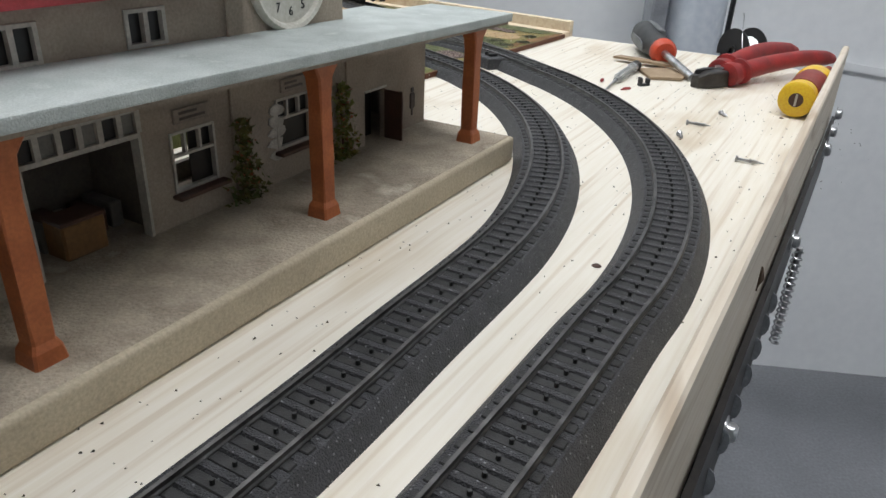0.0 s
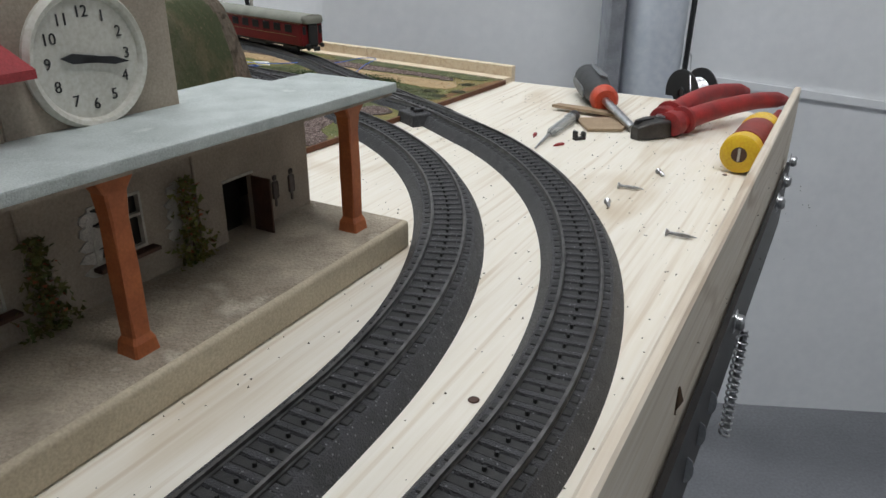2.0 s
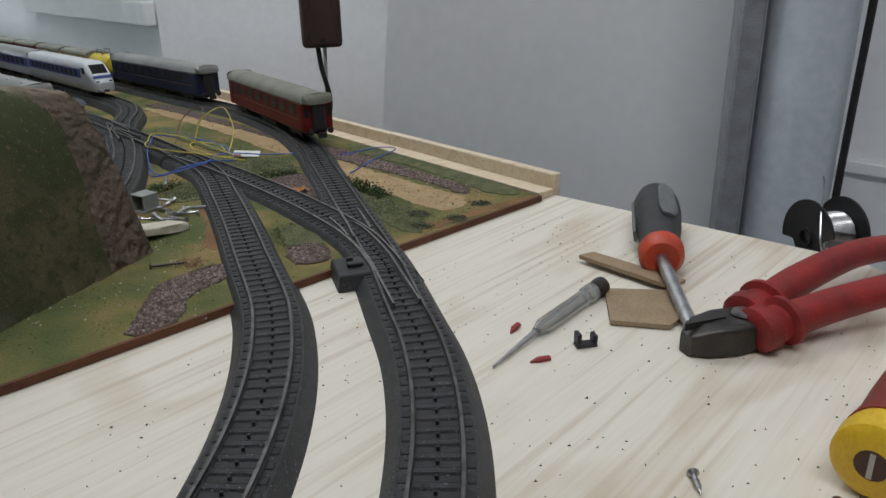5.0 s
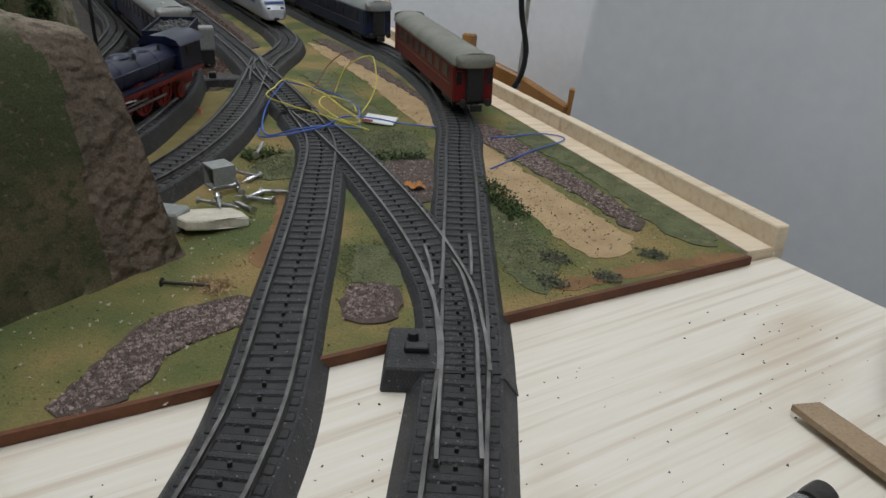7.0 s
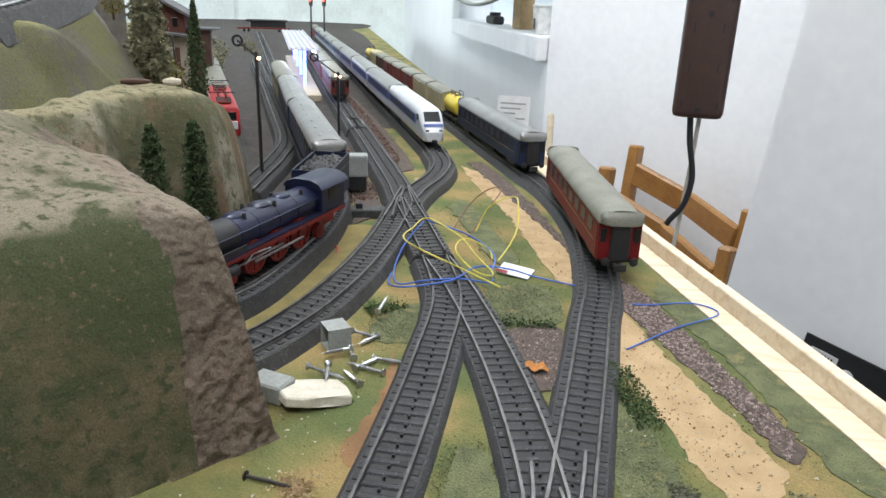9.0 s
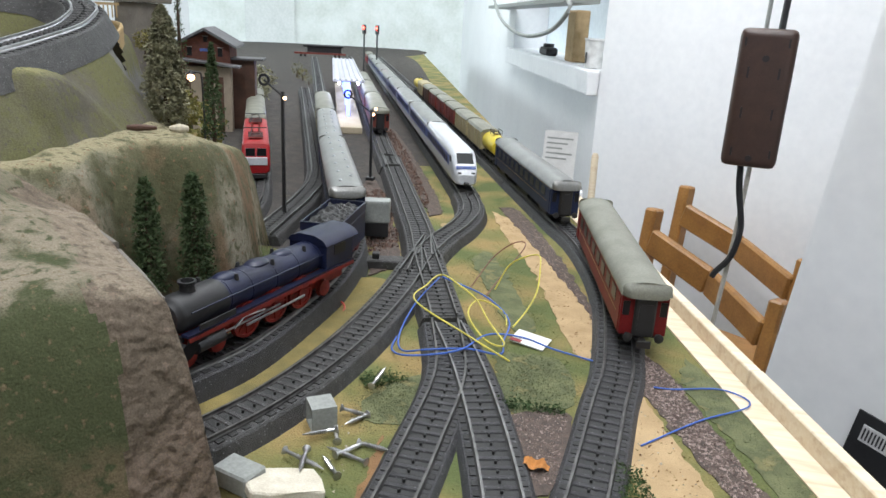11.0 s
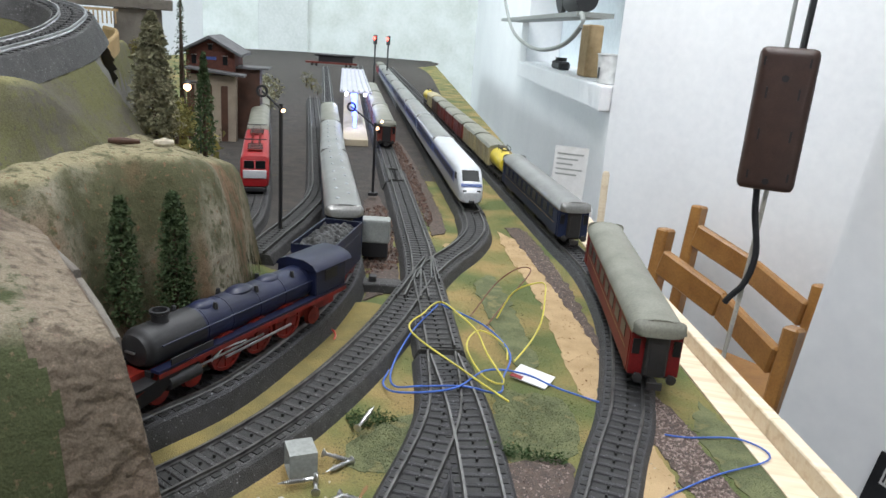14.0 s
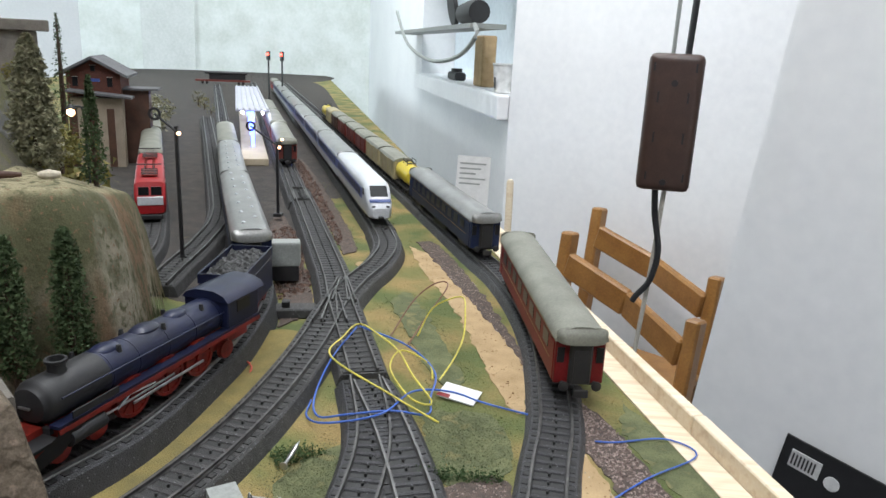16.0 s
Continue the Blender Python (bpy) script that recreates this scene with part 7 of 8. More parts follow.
nl = thing("nail", "grey steel nail lying on the flock grass", "nail", pose(-0.0690, 0.6570, 0.0055, 0, 90, 27))
part("shank", lathebm([(0.0022, 0), (0.0022, 0.0006), (0.0008, 0.0008), (0.0008, 0.019), (0.0002, 0.021)], 8), M_DARKSTEEL, nl)
relay = thing("buffer_stop_box", "grey metal housing with two round plugs", "relay box", pose(-0.3935, 0.972, 0.022, 0, 0, -38) @ Matrix.Scale(0.72, 4))
part("housing", boxbm(-0.0115, 0.0115, -0.018, 0.018, 0.0, 0.030, 0.003, seg=2), M_GREYPLA, relay)
for x in (-0.006, 0.006):
    part("plug", lathebm([(0.0042, 0), (0.0042, 0.004), (0.0022, 0.0041), (0.0022, 0.0025)], 16, Matrix.Translation((x, -0.018, 0.006)) @ Matrix.Rotation(radians(90), 4, "X")), M_BLACK, relay)
part("foot", boxbm(-0.010, 0.010, -0.016, 0.016, -0.018, -0.0002), M_BLACK, relay)


# ---- trees ----
M_TRUNK = mat("brown_twig", (0.075, 0.045, 0.028), None, 0.9)
M_NEEDLE = mat("conifer_green", (0.035, 0.062, 0.022), (0.06, 0.09, 0.032), 0.9, 0, 200, 1500)
M_NEEDLE2 = mat("grey_green_conifer", (0.17, 0.17, 0.10), (0.24, 0.225, 0.14), 0.9, 0, 200, 1500)
M_LEAFYEL = mat("yellow_green_foliage", (0.20, 0.165, 0.04), (0.13, 0.125, 0.035), 0.9, 0, 120, 1500)


def conifer(x, y, z, h, r, material, label, n=900, seed=0, power=0.85):
    rr = random.Random(seed)
    ob = thing("conifer", label, "model tree", pose(x, y, z), "model conifers")
    part("trunk", lathebm([(h * 0.022, -0.004), (h * 0.016, h * 0.5), (h * 0.004, h * 0.98)], 7), M_TRUNK, ob)
    bm = bmesh.new()
    spots = []
    for _ in range(n):
        t = rr.random() ** 0.8
        tier = 0.72 + 0.28 * (1 - ((t * 9) % 1.0))
        a = rr.uniform(0, 2 * math.pi)
        lobes = 0.85 + 0.2 * math.sin(a * 5 + t * 17)
        rad = r * (1 - t) ** power * min(1.0, 0.55 + t * 3) * tier * lobes * math.sqrt(rr.uniform(0.15, 1)) + 0.0006
        spots.append(Vector((rad * math.cos(a), rad * math.sin(a), h * (0.07 + 0.93 * t) - rad * 0.25)))
    tri_cloud(bm, spots, min(0.0021, h * 0.022), rr, 0.6)
    part("crown", bm, material, ob)["kind"] = "stuff"
    return ob


def bush(x, y, z, r, material, label, n=500, seed=0):
    rr = random.Random(seed)
    ob = thing("bush", label, "model bush", pose(x, y, z), "model bushes")
    part("trunk", lathebm([(r * 0.10, -0.003), (r * 0.05, r * 0.9)], 6), M_TRUNK, ob)
    bm = bmesh.new()
    spots = []
    for _ in range(n):
        v2 = Vector((rr.gauss(0, 1), rr.gauss(0, 1), rr.gauss(0, 1))).normalized() * r * rr.uniform(0.55, 1.0) * (0.85 + 0.3 * noise.noise(Vector((rr.random() * 3, x * 50, y * 50))))
        spots.append(v2 + Vector((0, 0, r * 0.95)))
    tri_cloud(bm, spots, r * 0.13, rr, 0.8)
    part("crown", bm, material, ob)["kind"] = "stuff"


conifer(-0.267, 0.7175, 0.036, 0.078, 0.0135, M_NEEDLE, "slim dark green model conifer before the cliff", 2400, 1, 0.45)
conifer(-0.272, 0.7475, 0.037, 0.076, 0.0150, M_NEEDLE, "full dark green model conifer before the cliff", 3000, 2, 0.42)
conifer(-0.413, 0.787, 0.115, 0.092, 0.0245, M_NEEDLE2, "tall grey-green model conifer on the slope", 9000, 3, 0.55)
conifer(-0.400, 0.8185, 0.104, 0.078, 0.0140, M_NEEDLE, "slim dark conifer by the street lamp", 1900, 4)
conifer(-0.86, 0.975, 0.006, 0.225, 0.030, M_NEEDLE, "dark conifer behind the slope", 700, 5)
for k, (x, y, z, r) in enumerate(((-0.484, 0.828, 0.105, 0.017), (-0.452, 0.806, 0.110, 0.012), (-0.632, 0.850, 0.160, 0.013), (-1.20, 1.26, 0.03, 0.03), (-1.32, 1.33, 0.03, 0.035), (-0.53, 0.845, 0.100, 0.020), (-0.62, 0.878, 0.03, 0.05))):
    bush(x, y, z, r, M_LEAFYEL if k in (0, 1, 2, 5, 6) else M_NEEDLE2, "yellow-green model bush by the houses" if k < 3 else "grey-green model bush by the yard", 520, 30 + k)
for k in range(3):
    bush(-1.75 - 0.13 * k, 1.70 + 0.055 * k, 0.004, 0.016 + 0.006 * (k % 3), M_LEAFYEL if k % 2 else M_NEEDLE2, "small bush between the far tracks", 160, 60 + k)

# ---- raised loop of track on the upper slope ----
ridge = thing("upper_ridge", "upper grassy ridge with fluted rock carrying the loop", "hill")


LOOP = [(-0.322, 0.642, 0.1665), (-0.355, 0.672, 0.171), (-0.418, 0.7205, 0.180), (-0.456, 0.742, 0.1865), (-0.481, 0.7535, 0.193), (-0.510, 0.755, 0.198), (-0.540, 0.739, 0.203), (-0.550, 0.70, 0.206), (-0.53, 0.65, 0.208)]
LOOP_LINE = smooth_path(LOOP, 0.012)


def ridge_axes(x, y):
    """How far beyond the rim towards the yard, and how far along it."""
    return (x + 0.443) * 0.42 + (y - 0.733) * 0.908, -(x + 0.443) * 0.908 + (y - 0.733) * 0.42


def ridge_height(x, y):
    """A promontory: steep fluted rock on the yard side, a grassy slope on the near side."""
    n = noise.noise(Vector((x * 12, y * 12, 3.7))) * 0.006
    s2, u = ridge_axes(x, y)
    flute = 0.0050 * abs(math.sin(u * 95 + 1.5 * math.sin(u * 31))) * sstep(0.0, 0.02, u) * sstep(0.0, 0.012, s2)
    soft = 0.026 + 0.055 * sstep(0.015, -0.04, u)
    f = min(sstep(soft, -0.006, s2 + flute + n * 0.4), sstep(0.36, 0.33, u + n), sstep(-0.010, -0.058, x - brow(y) + n))
    if f < 0.002:
        return None
    z = 0.090 + (0.079 + 0.015 * max(0.0, u) + n * 0.3) * f
    bank = max(p.z - 0.007 - 1.5 * max(0.0, math.hypot(p.x - x, p.y - y) - 0.021) for p in LOOP_LINE)
    return max(z, bank) if bank > 0.12 else z


def ridge_band(x, y):
    """Above zero on the fluted rock, below it on the grass."""
    s2, u = ridge_axes(x, y)
    return min(s2 + 0.004, u + 0.022) + 0.004 * noise.noise(Vector((x * 60, y * 60, 8.8)))


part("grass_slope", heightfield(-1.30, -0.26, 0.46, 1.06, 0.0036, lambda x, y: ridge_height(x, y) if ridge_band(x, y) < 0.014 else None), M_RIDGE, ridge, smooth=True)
part("rock_face", heightfield(-1.30, -0.26, 0.46, 1.06, 0.0036, lambda x, y: (ridge_height(x, y) or 0.0872) - 0.0005 if ridge_band(x, y) > -0.002 and ridge_height(x, y) else None), mat("grey_fluted_rock", (0.135, 0.13, 0.118), (0.10, 0.097, 0.088), 0.9, 0, 30, 900, 0.6, 500), ridge, "grey fluted rock face below the loop", smooth=True)
track(LOOP, "curved loop of track on the upper ridge", 0.0, M_BED2, rail=mat("polished_steel_rail", (0.55, 0.55, 0.56), (0.42, 0.42, 0.43), 0.3, 0.8, 150, 1200), singles=False, foot=0.010, flare=1.2)
bm = bmesh.new()
sweep(bm, smooth_path([(-0.443, 0.734, 0.158), (-0.50, 0.765, 0.159), (-0.575, 0.805, 0.164), (-0.64, 0.830, 0.170), (-0.70, 0.835, 0.172)], 0.006), [(-0.002, 0), (-0.002, 0.0155), (-0.001, 0.0175), (0.001, 0.0175), (0.002, 0.0155), (0.002, 0)])
tagged(part("ochre_parapet", bm, mat("ochre_stone_parapet", (0.36, 0.25, 0.11), (0.29, 0.20, 0.09), 0.9, 0, 60, 700, 0.8, 500)), "low ochre parapet wall along the loop", "parapet", kind="structure")
via = thing("viaduct", "grey stone viaduct with a pale railing", "viaduct", pose(-0.795, 0.905, 0.085, 0, 0, 71.6))
part("pier", boxbm(-0.030, 0.022, -0.022, 0.022, 0, 0.123, 0.001), M_PORTAL, via)
deck = part("deck", boxbm(-0.24, 0.034, -0.028, 0.032, 0.1231, 0.135, 0.001), M_PORTAL, via)
for i in range(17):
    part("baluster", boxbm(-0.100 + i * 0.0045, -0.0985 + i * 0.0045, -0.036, -0.034, 0.105, 0.1185), M_SAND, deck)
part("handrail", boxbm(-0.102, -0.024, -0.0365, -0.0335, 0.1186, 0.1215), M_SAND, deck)
for k, (x, y, rz) in enumerate(((-0.345, 0.7445, 62), (-0.333, 0.765, 65))):
    lg = thing("log" if k == 0 else "pale_stone", "dark cut log lying on the cliff top" if k == 0 else "small pale stone on the cliff top", "log" if k == 0 else "stone", pose(x, y, 0.1295, 0, 90, rz))
    part("stem", lathebm([(0.0016, -0.009), (0.0024, -0.003), (0.0020, 0.004), (0.0012, 0.0095)] if k == 0 else [(0.0015, -0.006), (0.0032, 0), (0.0018, 0.006)], 9), M_BROWN if k == 0 else M_CRUMB, lg)

# ---- house, lamps, signals and lit platform in the yard ----
M_BRICKWALL = mat("red_brick_wall", (0.13, 0.045, 0.030), (0.095, 0.035, 0.025), 0.85, 0, 200, 900, 0.5, 700)
M_SLATE = mat("dark_slate_roof", (0.12, 0.12, 0.125), (0.085, 0.085, 0.09), 0.7, 0, 80, 700, 0.4)
house = thing("brick_house", "red brick model house with dark slate roofs", "model house", pose(-1.120, 1.131, 0.0605, 0, 0, -32) @ Matrix.Scale(0.78, 4))
part("wall", boxbm(-0.065, 0.065, -0.050, 0.050, -0.0720, 0.1133), M_BRICKWALL, house)
bm = bmesh.new()
prism(bm, [(-0.066, 0.105), (0.0, 0.140), (0.066, 0.105), (0.066, 0.110), (0.0, 0.146), (-0.066, 0.110)], -0.085, 0.085)
part("roof", bm, M_SLATE, house)
bm = bmesh.new()
prism(bm, [(-0.045, 0.1135), (0.0, 0.1385), (0.045, 0.1135)], -0.0648, 0.0648)
part("gable", bm, M_BRICKWALL, house)
bm = bmesh.new()
prism(bm, [(-0.045, 0.078), (0.075, 0.066), (0.075, 0.070), (-0.045, 0.082)], 0.0655, 0.115)
part("porch_roof", bm, M_SLATE, house)
part("porch_wall", boxbm(0.0653, 0.095, -0.040, 0.055, -0.0720, 0.0655), M_STUCCO, house)
part("annex_roof", boxbm(-0.02, 0.055, 0.0505, 0.120, 0.080, 0.084), M_SLATE, house)
part("annex_wall", boxbm(-0.01, 0.045, 0.0503, 0.100, -0.0720, 0.0798), M_BROWN, house)
for x in (-0.045, 0.0, 0.040):
    w3 = part("window", boxbm(x - 0.007, x + 0.007, -0.0512, -0.0501, 0.075, 0.095), M_PANE, house)
    part("window_frame", boxbm(x - 0.008, x + 0.008, -0.0508, -0.0500, 0.0955, 0.0965), M_CREAM, w3)
    w4 = part("window", boxbm(0.0649, 0.0658, x * 0.75 - 0.005, x * 0.75 + 0.005, 0.086, 0.104) if x else boxbm(0.0649, 0.0658, -0.004, 0.004, 0.116, 0.127), M_PANE, house)
    part("window_frame", boxbm(0.0649, 0.0662, x * 0.75 - 0.006, x * 0.75 + 0.006, 0.1045 if x else 0.1275, 0.1055 if x else 0.1285), M_CREAM, w4)
    part("door", boxbm(0.0948, 0.0958, x * 0.8 - 0.007, x * 0.8 + 0.007, -0.0715, 0.045), M_BROWN, house)
part("wall_sign", boxbm(0.0653, 0.0660, -0.012, 0.012, 0.096, 0.102), M_ICEBLUE, house)

lamp3 = thing("signal_lamp", "small glowing model signal lamp on a tall dark post", "signal lamp", pose(-0.579, 0.886, 0.0035))
bm = bmesh.new()
tube(bm, smooth_path([(0, 0, 0), (0, 0, 0.128), (-0.002, -0.005, 0.140), (-0.004, -0.010, 0.141)], 0.004), 0.0011, 6)
part("post", bm, M_BLACK, lamp3)
part("shade", lathebm([(0.0045, 0.1390), (0.001, 0.1428)], 12, Matrix.Translation((-0.004, -0.010, 0))), M_BLACK, lamp3)
part("bulb", lathebm([(0.0008, 0.1320), (0.0036, 0.1345), (0.0034, 0.1375), (0.001, 0.1388)], 12, Matrix.Translation((-0.004, -0.010, 0))), M_LIT, lamp3, smooth=True)


def mast(x, y, z, h, label, arm, turn):
    ob = thing("signal_mast", label, "signal", pose(x, y, z, 0, 0, turn), "model signals")
    part("post", boxbm(-0.0014, 0.0014, -0.0014, 0.0014, 0, h), M_BLACK, ob)
    part("base", boxbm(-0.005, 0.005, -0.005, 0.005, 0, 0.004, 0.0005), M_BLACK, ob)
    bm = bmesh.new()
    tube(bm, [Vector((0, -0.001, h - 0.004)), Vector((-arm, -0.001, h + arm * 0.55))], 0.0011, 6)
    lathe(bm, [(0.0058, -0.0006), (0.0058, 0.0006), (0.0036, 0.0006), (0.0036, -0.0006)], 16, Matrix.Translation((-arm, -0.001, h + arm * 0.55)) @ Matrix.Rotation(radians(90), 4, "X"), cap=False)
    part("arm", bm, M_BLACK, ob)
    part("lens", lathebm([(0.0016, -0.001), (0.0016, 0.001)], 10, Matrix.Translation((0.003, -0.002, h - 0.006)) @ Matrix.Rotation(radians(90), 4, "X")), M_LIT, ob)
    return ob


mast(-0.591, 1.104, 0.010, 0.088, "dark semaphore signal mast with a raised arm", 0.030, 40)
mast(-0.490, 0.9275, 0.010, 0.124, "tall dark semaphore signal mast by the cliff", 0.018, 40)
for x, y in ((-2.012, 2.073), (-1.986, 2.109)):
    sg = thing("light_signal", "far light signal showing red", "signal", pose(x, y, 0.006), "model signals")
    part("post", boxbm(-0.002, 0.002, -0.002, 0.002, 0, 0.140), M_BLACK, sg)
    part("head", boxbm(-0.007, 0.007, -0.004, 0.004, 0.1401, 0.170, 0.001), M_BLACK, sg)
    part("lens", lathebm([(0.005, 0), (0.005, 0.002)], 12, Matrix.Translation((0.003, -0.0042, 0.160)) @ Matrix.Rotation(radians(90), 4, "X")), M_LITRED, sg)

halt = thing("lit_platform", "brightly lit model platform with a white slatted roof", "model platform", pose(-1.11, 1.412, 0.0045, 0, 0, 147.8))
part("platform_body", boxbm(-0.20, 0.66, -0.022, 0.022, 0, 0.012, 0.001), M_PLATSIDE, halt)
rf = part("roof", boxbm(-0.08, 0.62, -0.030, 0.030, 0.080, 0.083, 0.001), mat("pale_violet_roof", (0.62, 0.62, 0.80), None, 0.4), halt)
for i in range(6):
    part("slat", boxbm(-0.08, 0.62, -0.028 + 0.0105 * i, -0.0245 + 0.0105 * i, 0.0831, 0.0855), M_ICEWHITE, rf)
for x in (-0.05, 0.14, 0.34, 0.55):
    part("post", boxbm(x - 0.003, x + 0.003, -0.003, 0.003, 0.0121, 0.0799), M_LITBLUE, halt)
    part("lamp_tube", boxbm(x - 0.030, x + 0.030, -0.020, -0.016, 0.0755, 0.0785, 0.0005), M_LITWHITE, halt)
    part("lamp_tube", boxbm(x - 0.030, x + 0.030, 0.016, 0.020, 0.0755, 0.0785, 0.0005), M_LITWHITE, halt)
wg = thing("flat_wagon", "row of far dark red flat wagons", "model wagon", pose(-2.95, 2.47, 0.006, 0, 0, 58))
part("deck", boxbm(-0.12, 0.12, -0.014, 0.014, 0.012, 0.020), M_OXIDE, wg)
part("load", boxbm(-0.08, 0.11, -0.012, 0.012, 0.045, 0.056, 0.003), M_BLACK, wg)
part("stanchion", boxbm(-0.06, 0.10, -0.003, 0.003, 0.0201, 0.0449), M_BLACK, wg)
for x in (-0.08, 0.08):
    wheels(wg, x)

# ---- things by the wall ----
M_STRIP = mat("brown_plastic", (0.060, 0.032, 0.024), (0.048, 0.026, 0.02), 0.38)
M_CHAIR = mat("orange_brown_varnished_wood", (0.34, 0.165, 0.045), (0.26, 0.12, 0.032), 0.4, 0, 25, 250)
strip = thing("socket_strip", "brown multiple socket strip hanging on its cable", "socket strip", pose(-0.3025, 1.499, 0.046, 0, 0, 25.5))
bd = part("case", boxbm(-0.0335, 0.0335, -0.016, 0.016, 0, 0.172, 0.011, seg=4), M_STRIP, strip, smooth=True)
for x, z, hh in ((-0.018, 0.112, 0.009), (0.018, 0.112, 0.009), (-0.018, 0.062, 0.009), (0.018, 0.062, 0.009), (-0.026, 0.150, 0.007), (0.024, 0.150, 0.007), (-0.022, 0.014, 0.007), (0.024, 0.014, 0.007)):
    part("slot", boxbm(x - 0.0012, x + 0.0012, -0.0166, -0.0159, z, z + hh * 1.5), M_BLACK, bd)
for z in (0.136, 0.012):
    part("screw_hole", lathebm([(0.0042, 0), (0.0042, 0.001)], 12, Matrix.Translation((0, -0.0158, z)) @ Matrix.Rotation(radians(90), 4, "X")), M_BLACK, bd)
bm = bmesh.new()
tube(bm, smooth_path([(0.012, 0, 0.172), (0.014, 0.002, 0.26), (0.02, 0.01, 0.6), (0.05, 0.03, 1.7)], 0.02), 0.0042, 8)
part("cable", bm, M_BLACK, strip, smooth=True)
bm = bmesh.new()
tube(bm, smooth_path([(-0.006, 0.006, 0.170), (-0.005, 0.01, 0.3), (0.0, 0.02, 0.8), (0.01, 0.03, 1.7)], 0.02), 0.0026, 8)
part("cable", bm, M_GREYPLA, strip, "thin grey cable", smooth=True)
bm = bmesh.new()
tube(bm, smooth_path([(-0.008, 0, 0.002), (-0.004, 0.004, -0.035), (0.006, 0.004, -0.085), (0.0, 0.002, -0.125), (-0.016, 0.002, -0.150), (-0.022, 0.004, -0.165)], 0.008), 0.0042, 8)
part("cable_tail", bm, M_BLACK, strip, "black cable end curling below the strip", smooth=True)
bm = bmesh.new()
tube(bm, smooth_path([(0.004, 0.006, 0.002), (0.0, 0.01, -0.10), (-0.012, 0.012, -0.30), (-0.02, 0.012, -0.5)], 0.02), 0.0032, 8)
part("white_cable", bm, M_CREAM, strip, "white cable hanging straight down", smooth=True)


def bar(bm, a, b, w, t):
    """A plank from a to b, w high and t thick."""
    a, b = Vector(a), Vector(b)
    d2 = (b - a).normalized()
    m = Matrix.Translation(a) @ d2.to_track_quat("X", "Z").to_matrix().to_4x4()
    box(bm, 0, (b - a).length, -t / 2, t / 2, -w / 2, w / 2, 0.004, m)


def chair_back(a, b, label):
    ob = thing("wooden_chair", label, "chair", group="wooden chairs by the wall")
    a, b = Vector(a), Vector(b)
    for p2 in (a, b):
        bm = bmesh.new()
        bar(bm, p2 + Vector((0, 0.02, 0.01)), (p2.x, p2.y - 0.05, -0.698), 0.034, 0.026)
        part("post", bm, M_CHAIR, ob)
    for h2 in (-0.050, -0.34):
        bm = bmesh.new()
        mid = a.lerp(b, 0.5) + Vector((0.0, 0.03, h2 - 0.004))
        for p2, q2 in ((a + Vector((0.012, 0, h2)), mid), (mid, b + Vector((-0.012, 0, h2)))):
            bar(bm, p2, q2, 0.052, 0.018)
        part("back_rail", bm, M_CHAIR, ob)
    bm = bmesh.new()
    mid = a.lerp(b, 0.5)
    box(bm, mid.x - 0.17, mid.x + 0.17, mid.y - 0.36, mid.y - 0.03, -0.40, -0.38, 0.005)
    part("seat", bm, M_CHAIR, ob)
    for sx in (-0.15, 0.15):
        part("leg", boxbm(mid.x + sx - 0.014, mid.x + sx + 0.014, mid.y - 0.35, mid.y - 0.32, -0.698, -0.401, 0.003), M_CHAIR, ob)
    return ob


chair_back((-0.700, 2.030, -0.130), (-0.385, 1.950, -0.200), "orange-brown varnished wooden chair against the wall")
chair_back((-0.637, 1.812, -0.140), (-0.325, 1.722, -0.213), "orange-brown wooden chair pushed against another chair")
stk = thing("wooden_stick", "pale round wooden stick leaning behind the coaches", "stick", pose(-0.595, 1.579, -0.70, 0, -1, 0))
part("stick_body", lathebm([(0.006, 0), (0.006, 0.700), (0.004, 0.705)], 12), M_PINE, stk, smooth=True)

SILL = Matrix.Translation((-1.04, 2.13, 0)) @ Matrix.Rotation(math.atan2(0.6, -0.8), 4, "Z")
bm = boxbm(-0.012, 1.42, 0.001, 0.034, 0.040, 0.1035, 0.006, seg=2)
bmesh.ops.subdivide_edges(bm, edges=[e for e in bm.edges if abs(e.verts[0].co.x - e.verts[1].co.x) > 1], cuts=60)
for v2 in bm.verts:
    v2.co += Vector((0, 1, 0.6)) * noise.noise(v2.co * 28) * 0.004
sill = part("window_sill", bm, M_WALL)
sill.matrix_world = SILL
tagged(sill, "thick white painted window sill with chipped end", "sill", kind="structure")
# Plain back of the recess; the bluish window light is put into its colour.
nich = part("window_1", boxbm(-0.010, 1.43, -0.150, -0.145, 0.1042, 0.5498), mat("daylight_tinted_recess", (0.72, 0.79, 0.84), (0.65, 0.72, 0.77), 0.8))
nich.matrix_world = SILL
tagged(nich, "window recess above the sill with bluish daylight in its colour", "window", kind="structure")
cup = thing("plastic_tub", "white plastic tub with a printed label on the sill", "tub", SILL @ pose(0.070, -0.002, 0.1052))
part("tub", lathebm([(0.024, 0), (0.029, 0.070), (0.031, 0.071), (0.031, 0.075)], 24), mat("white_plastic", (0.75, 0.75, 0.74), None, 0.4), cup, smooth=True)
part("label", boxbm(-0.018, -0.004, 0.0262, 0.0272, 0.012, 0.040), M_BLACK, cup)
blk = thing("foam_block", "upright ochre foam block on the sill", "block", SILL @ pose(0.40, -0.030, 0.1042))
part("block", boxbm(-0.05, 0.05, -0.022, 0.022, 0, 0.150, 0.004), M_SAND, blk)
tl = thing("black_gadget", "small black gadget beside the foam block", "gadget", SILL @ pose(0.80, -0.028, 0.1042))
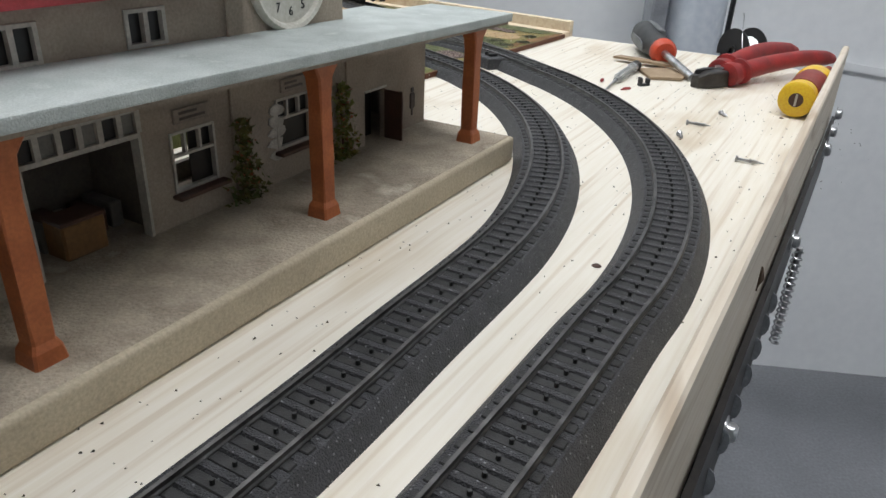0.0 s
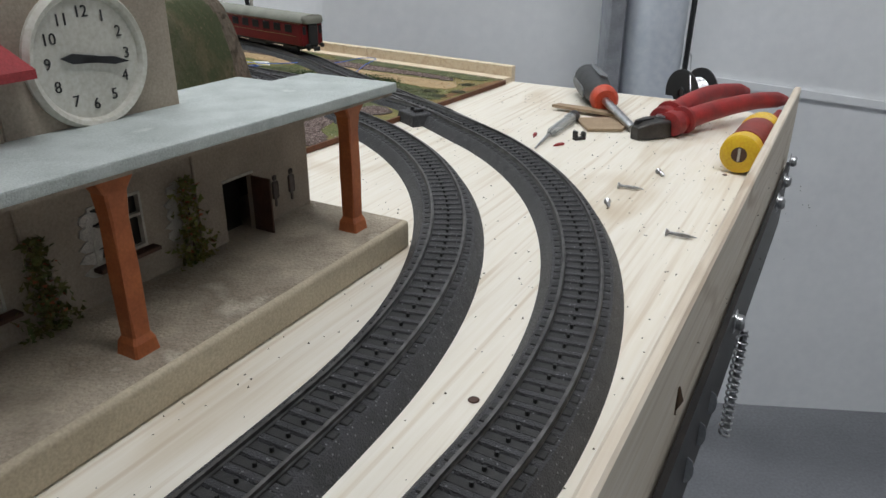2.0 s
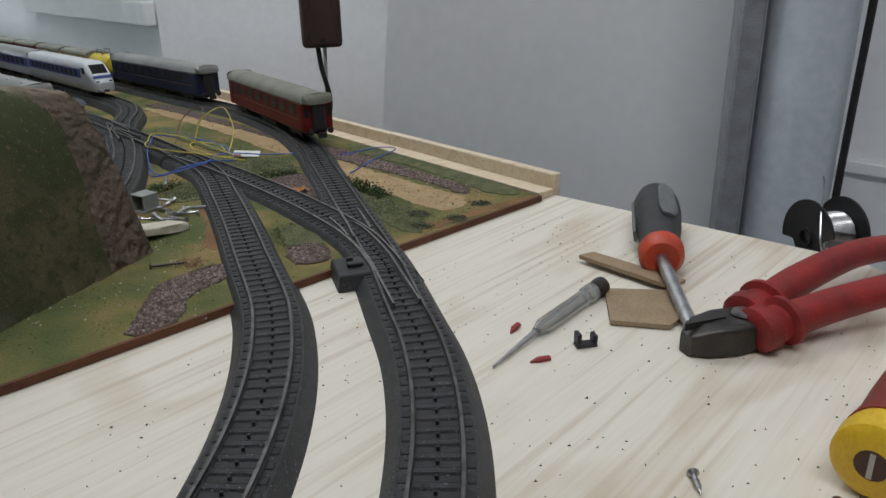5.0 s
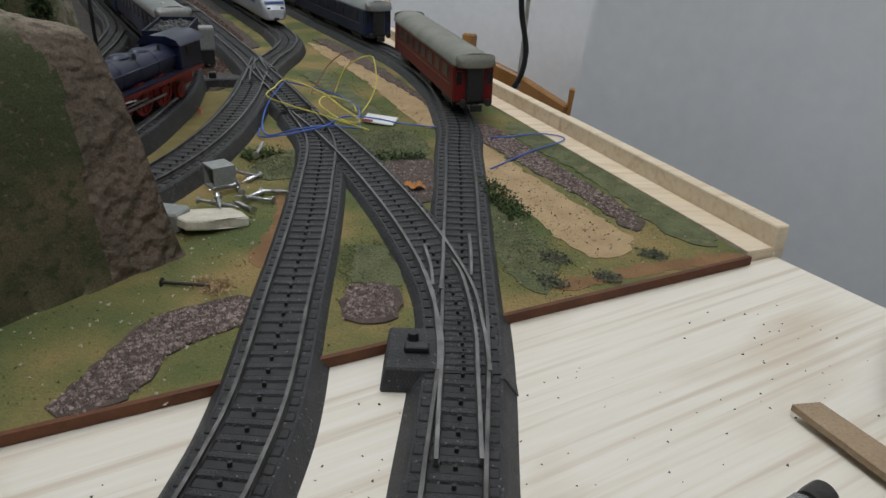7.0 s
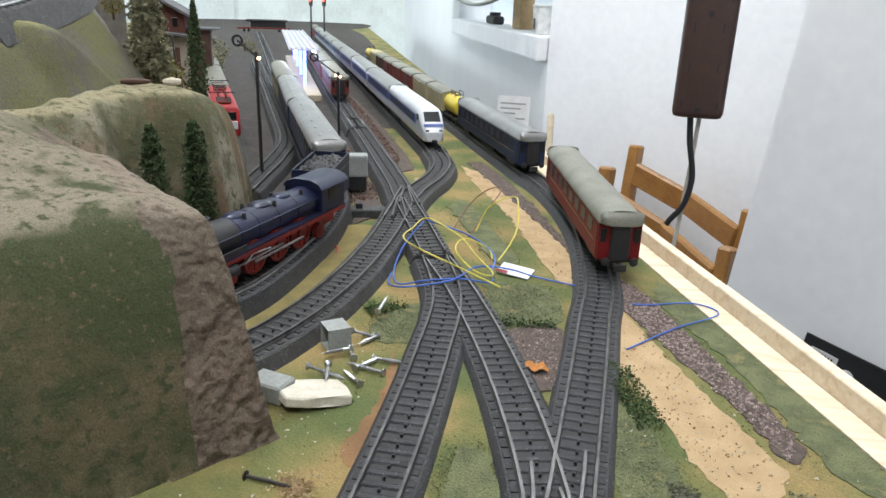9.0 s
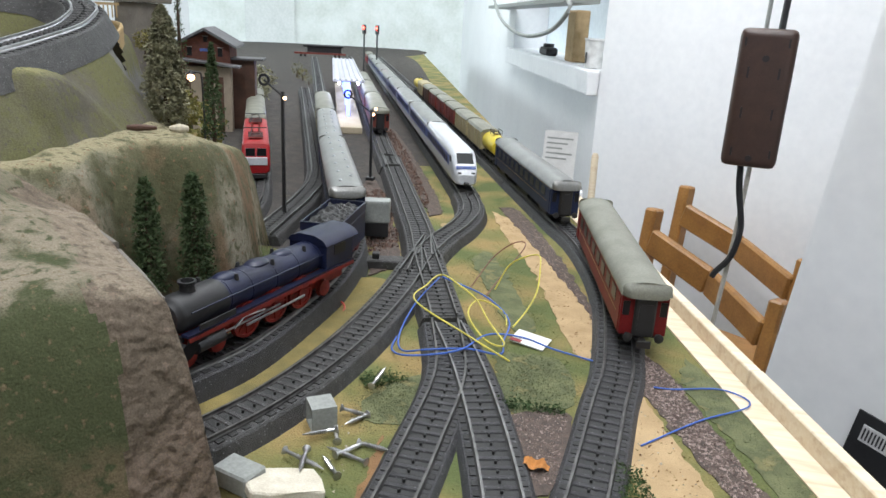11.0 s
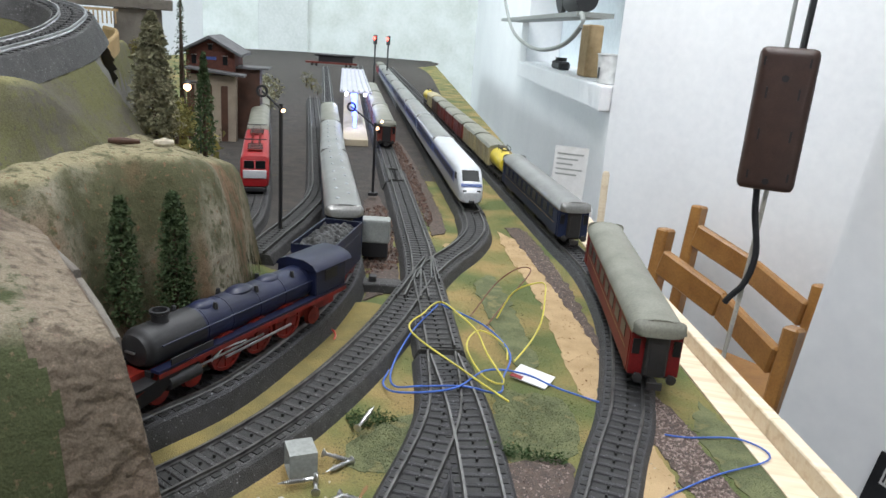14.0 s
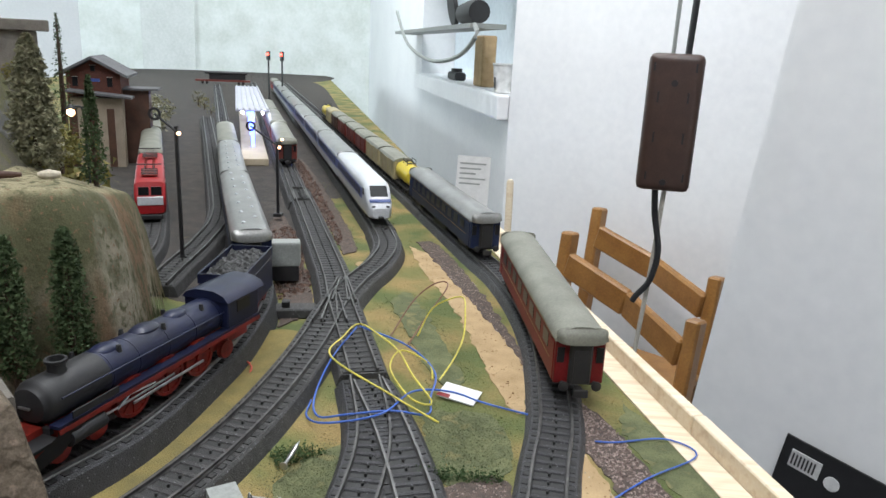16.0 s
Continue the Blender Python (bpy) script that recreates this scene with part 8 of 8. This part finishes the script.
part("case", boxbm(-0.07, 0.07, -0.02, 0.02, 0, 0.028, 0.006), M_BLACK, tl)
part("spool", lathebm([(0.02, 0.0281), (0.02, 0.040)], 14), M_BLACK, tl)
shelf = thing("wall_shelf", "grey wall shelf with dark gear and a hanging hose", "shelf", SILL @ pose(0, 0, 0.265))
part("board", boxbm(0.05, 1.6, 0.005, 0.10, 0, 0.012), M_GREYPLA, shelf)
gr = thing("dark_gear", "dark tools lying on the wall shelf", "tools", SILL @ pose(0.25, 0.05, 0.2772))
part("motor", lathebm([(0.03, -0.08), (0.034, -0.02), (0.03, 0.10)], 16, Matrix.Translation((0, 0, 0.034)) @ Matrix.Rotation(radians(90), 4, "Y")), M_BLACK, gr, smooth=True)
part("ring", lathebm([(0.055, 0), (0.06, 0.012), (0.05, 0.014), (0.046, 0.002)], 24, Matrix.Translation((0.32, 0, 0.06)) @ Matrix.Rotation(radians(80), 4, "X")), M_BLACK, gr, smooth=True)
bm = bmesh.new()
tube(bm, smooth_path([(1.55, 0.10, 0.36), (1.20, 0.105, 0.237), (0.80, 0.11, 0.185), (0.45, 0.11, 0.172), (0.12, 0.11, 0.195), (-0.02, 0.10, 0.245), (0.05, 0.09, 0.276)], 0.02), 0.006, 8)
hose = part("grey_hose", bm, M_GREYPLA, smooth=True)
hose.matrix_world = SILL
tagged(hose, "thin grey hose looping below the wall shelf", "hose")
pap = thing("paper_notice", "white printed paper leaning against the wall", "paper", pose(-0.985, 1.935, -0.175, -8, 0, 32))
part("sheet", boxbm(-0.040, 0.040, -0.0006, 0.0006, 0, 0.142), mat("printed_paper", (0.66, 0.66, 0.65), (0.60, 0.60, 0.59), 0.7), pap)
for k in range(5):
    part("print_bar", boxbm(-0.033, 0.030 - 0.012 * (k % 3), -0.0010, -0.0007, 0.122 - 0.012 * k, 0.126 - 0.012 * k), M_GREYPLA, pap)
ledge = thing("side_shelf", "narrow ledge board behind the sidings", "ledge", pose(-0.985, 1.945, -0.70, 0, 0, 32))
part("cabinet", boxbm(-0.06, 0.06, -0.02, 0.02, 0, 0.525, 0.003), M_WALL, ledge)
card = thing("black_label_card", "black card with a white printed label against the wall panel", "card", pose(-0.0186, 1.2925, -0.2253, 0, 8, -4.6))
part("card", boxbm(-0.045, 0.110, -0.001, 0.001, 0, 0.095), M_BLACK, card)
part("label", boxbm(-0.036, -0.008, -0.0020, -0.0012, 0.066, 0.084), mat("white_label", (0.7, 0.7, 0.7), None, 0.6), card)
for k in range(7):
    part("bar_line", boxbm(-0.034 + 0.0033 * k, -0.0325 + 0.0033 * k, -0.0026, -0.0021, 0.069, 0.081), M_BLACK, card)
part("round_mark", lathebm([(0.007, 0), (0.007, 0.0008)], 18, Matrix.Translation((0.004, -0.0012, 0.070)) @ Matrix.Rotation(radians(90), 4, "X")), bpy.data.materials["white_label"], card)
part("stand", boxbm(-0.015, 0.015, 0.0012, 0.0030, -0.46, 0.040), M_BLACK, card)
dr = part("door_1", boxbm(0.05, 0.42, 0.0, 0.020, -0.70, 1.6, 0.003), mat("white_door_paint", (0.72, 0.745, 0.73), (0.66, 0.69, 0.67), 0.6, 0, 6, 60))
dr.matrix_world = Matrix.Translation((-4.95, 3.53, 0)) @ Matrix.Rotation(math.atan2(-0.8, -0.6), 4, "Z")
tagged(dr, "white painted door in the far wall", "door", kind="structure")
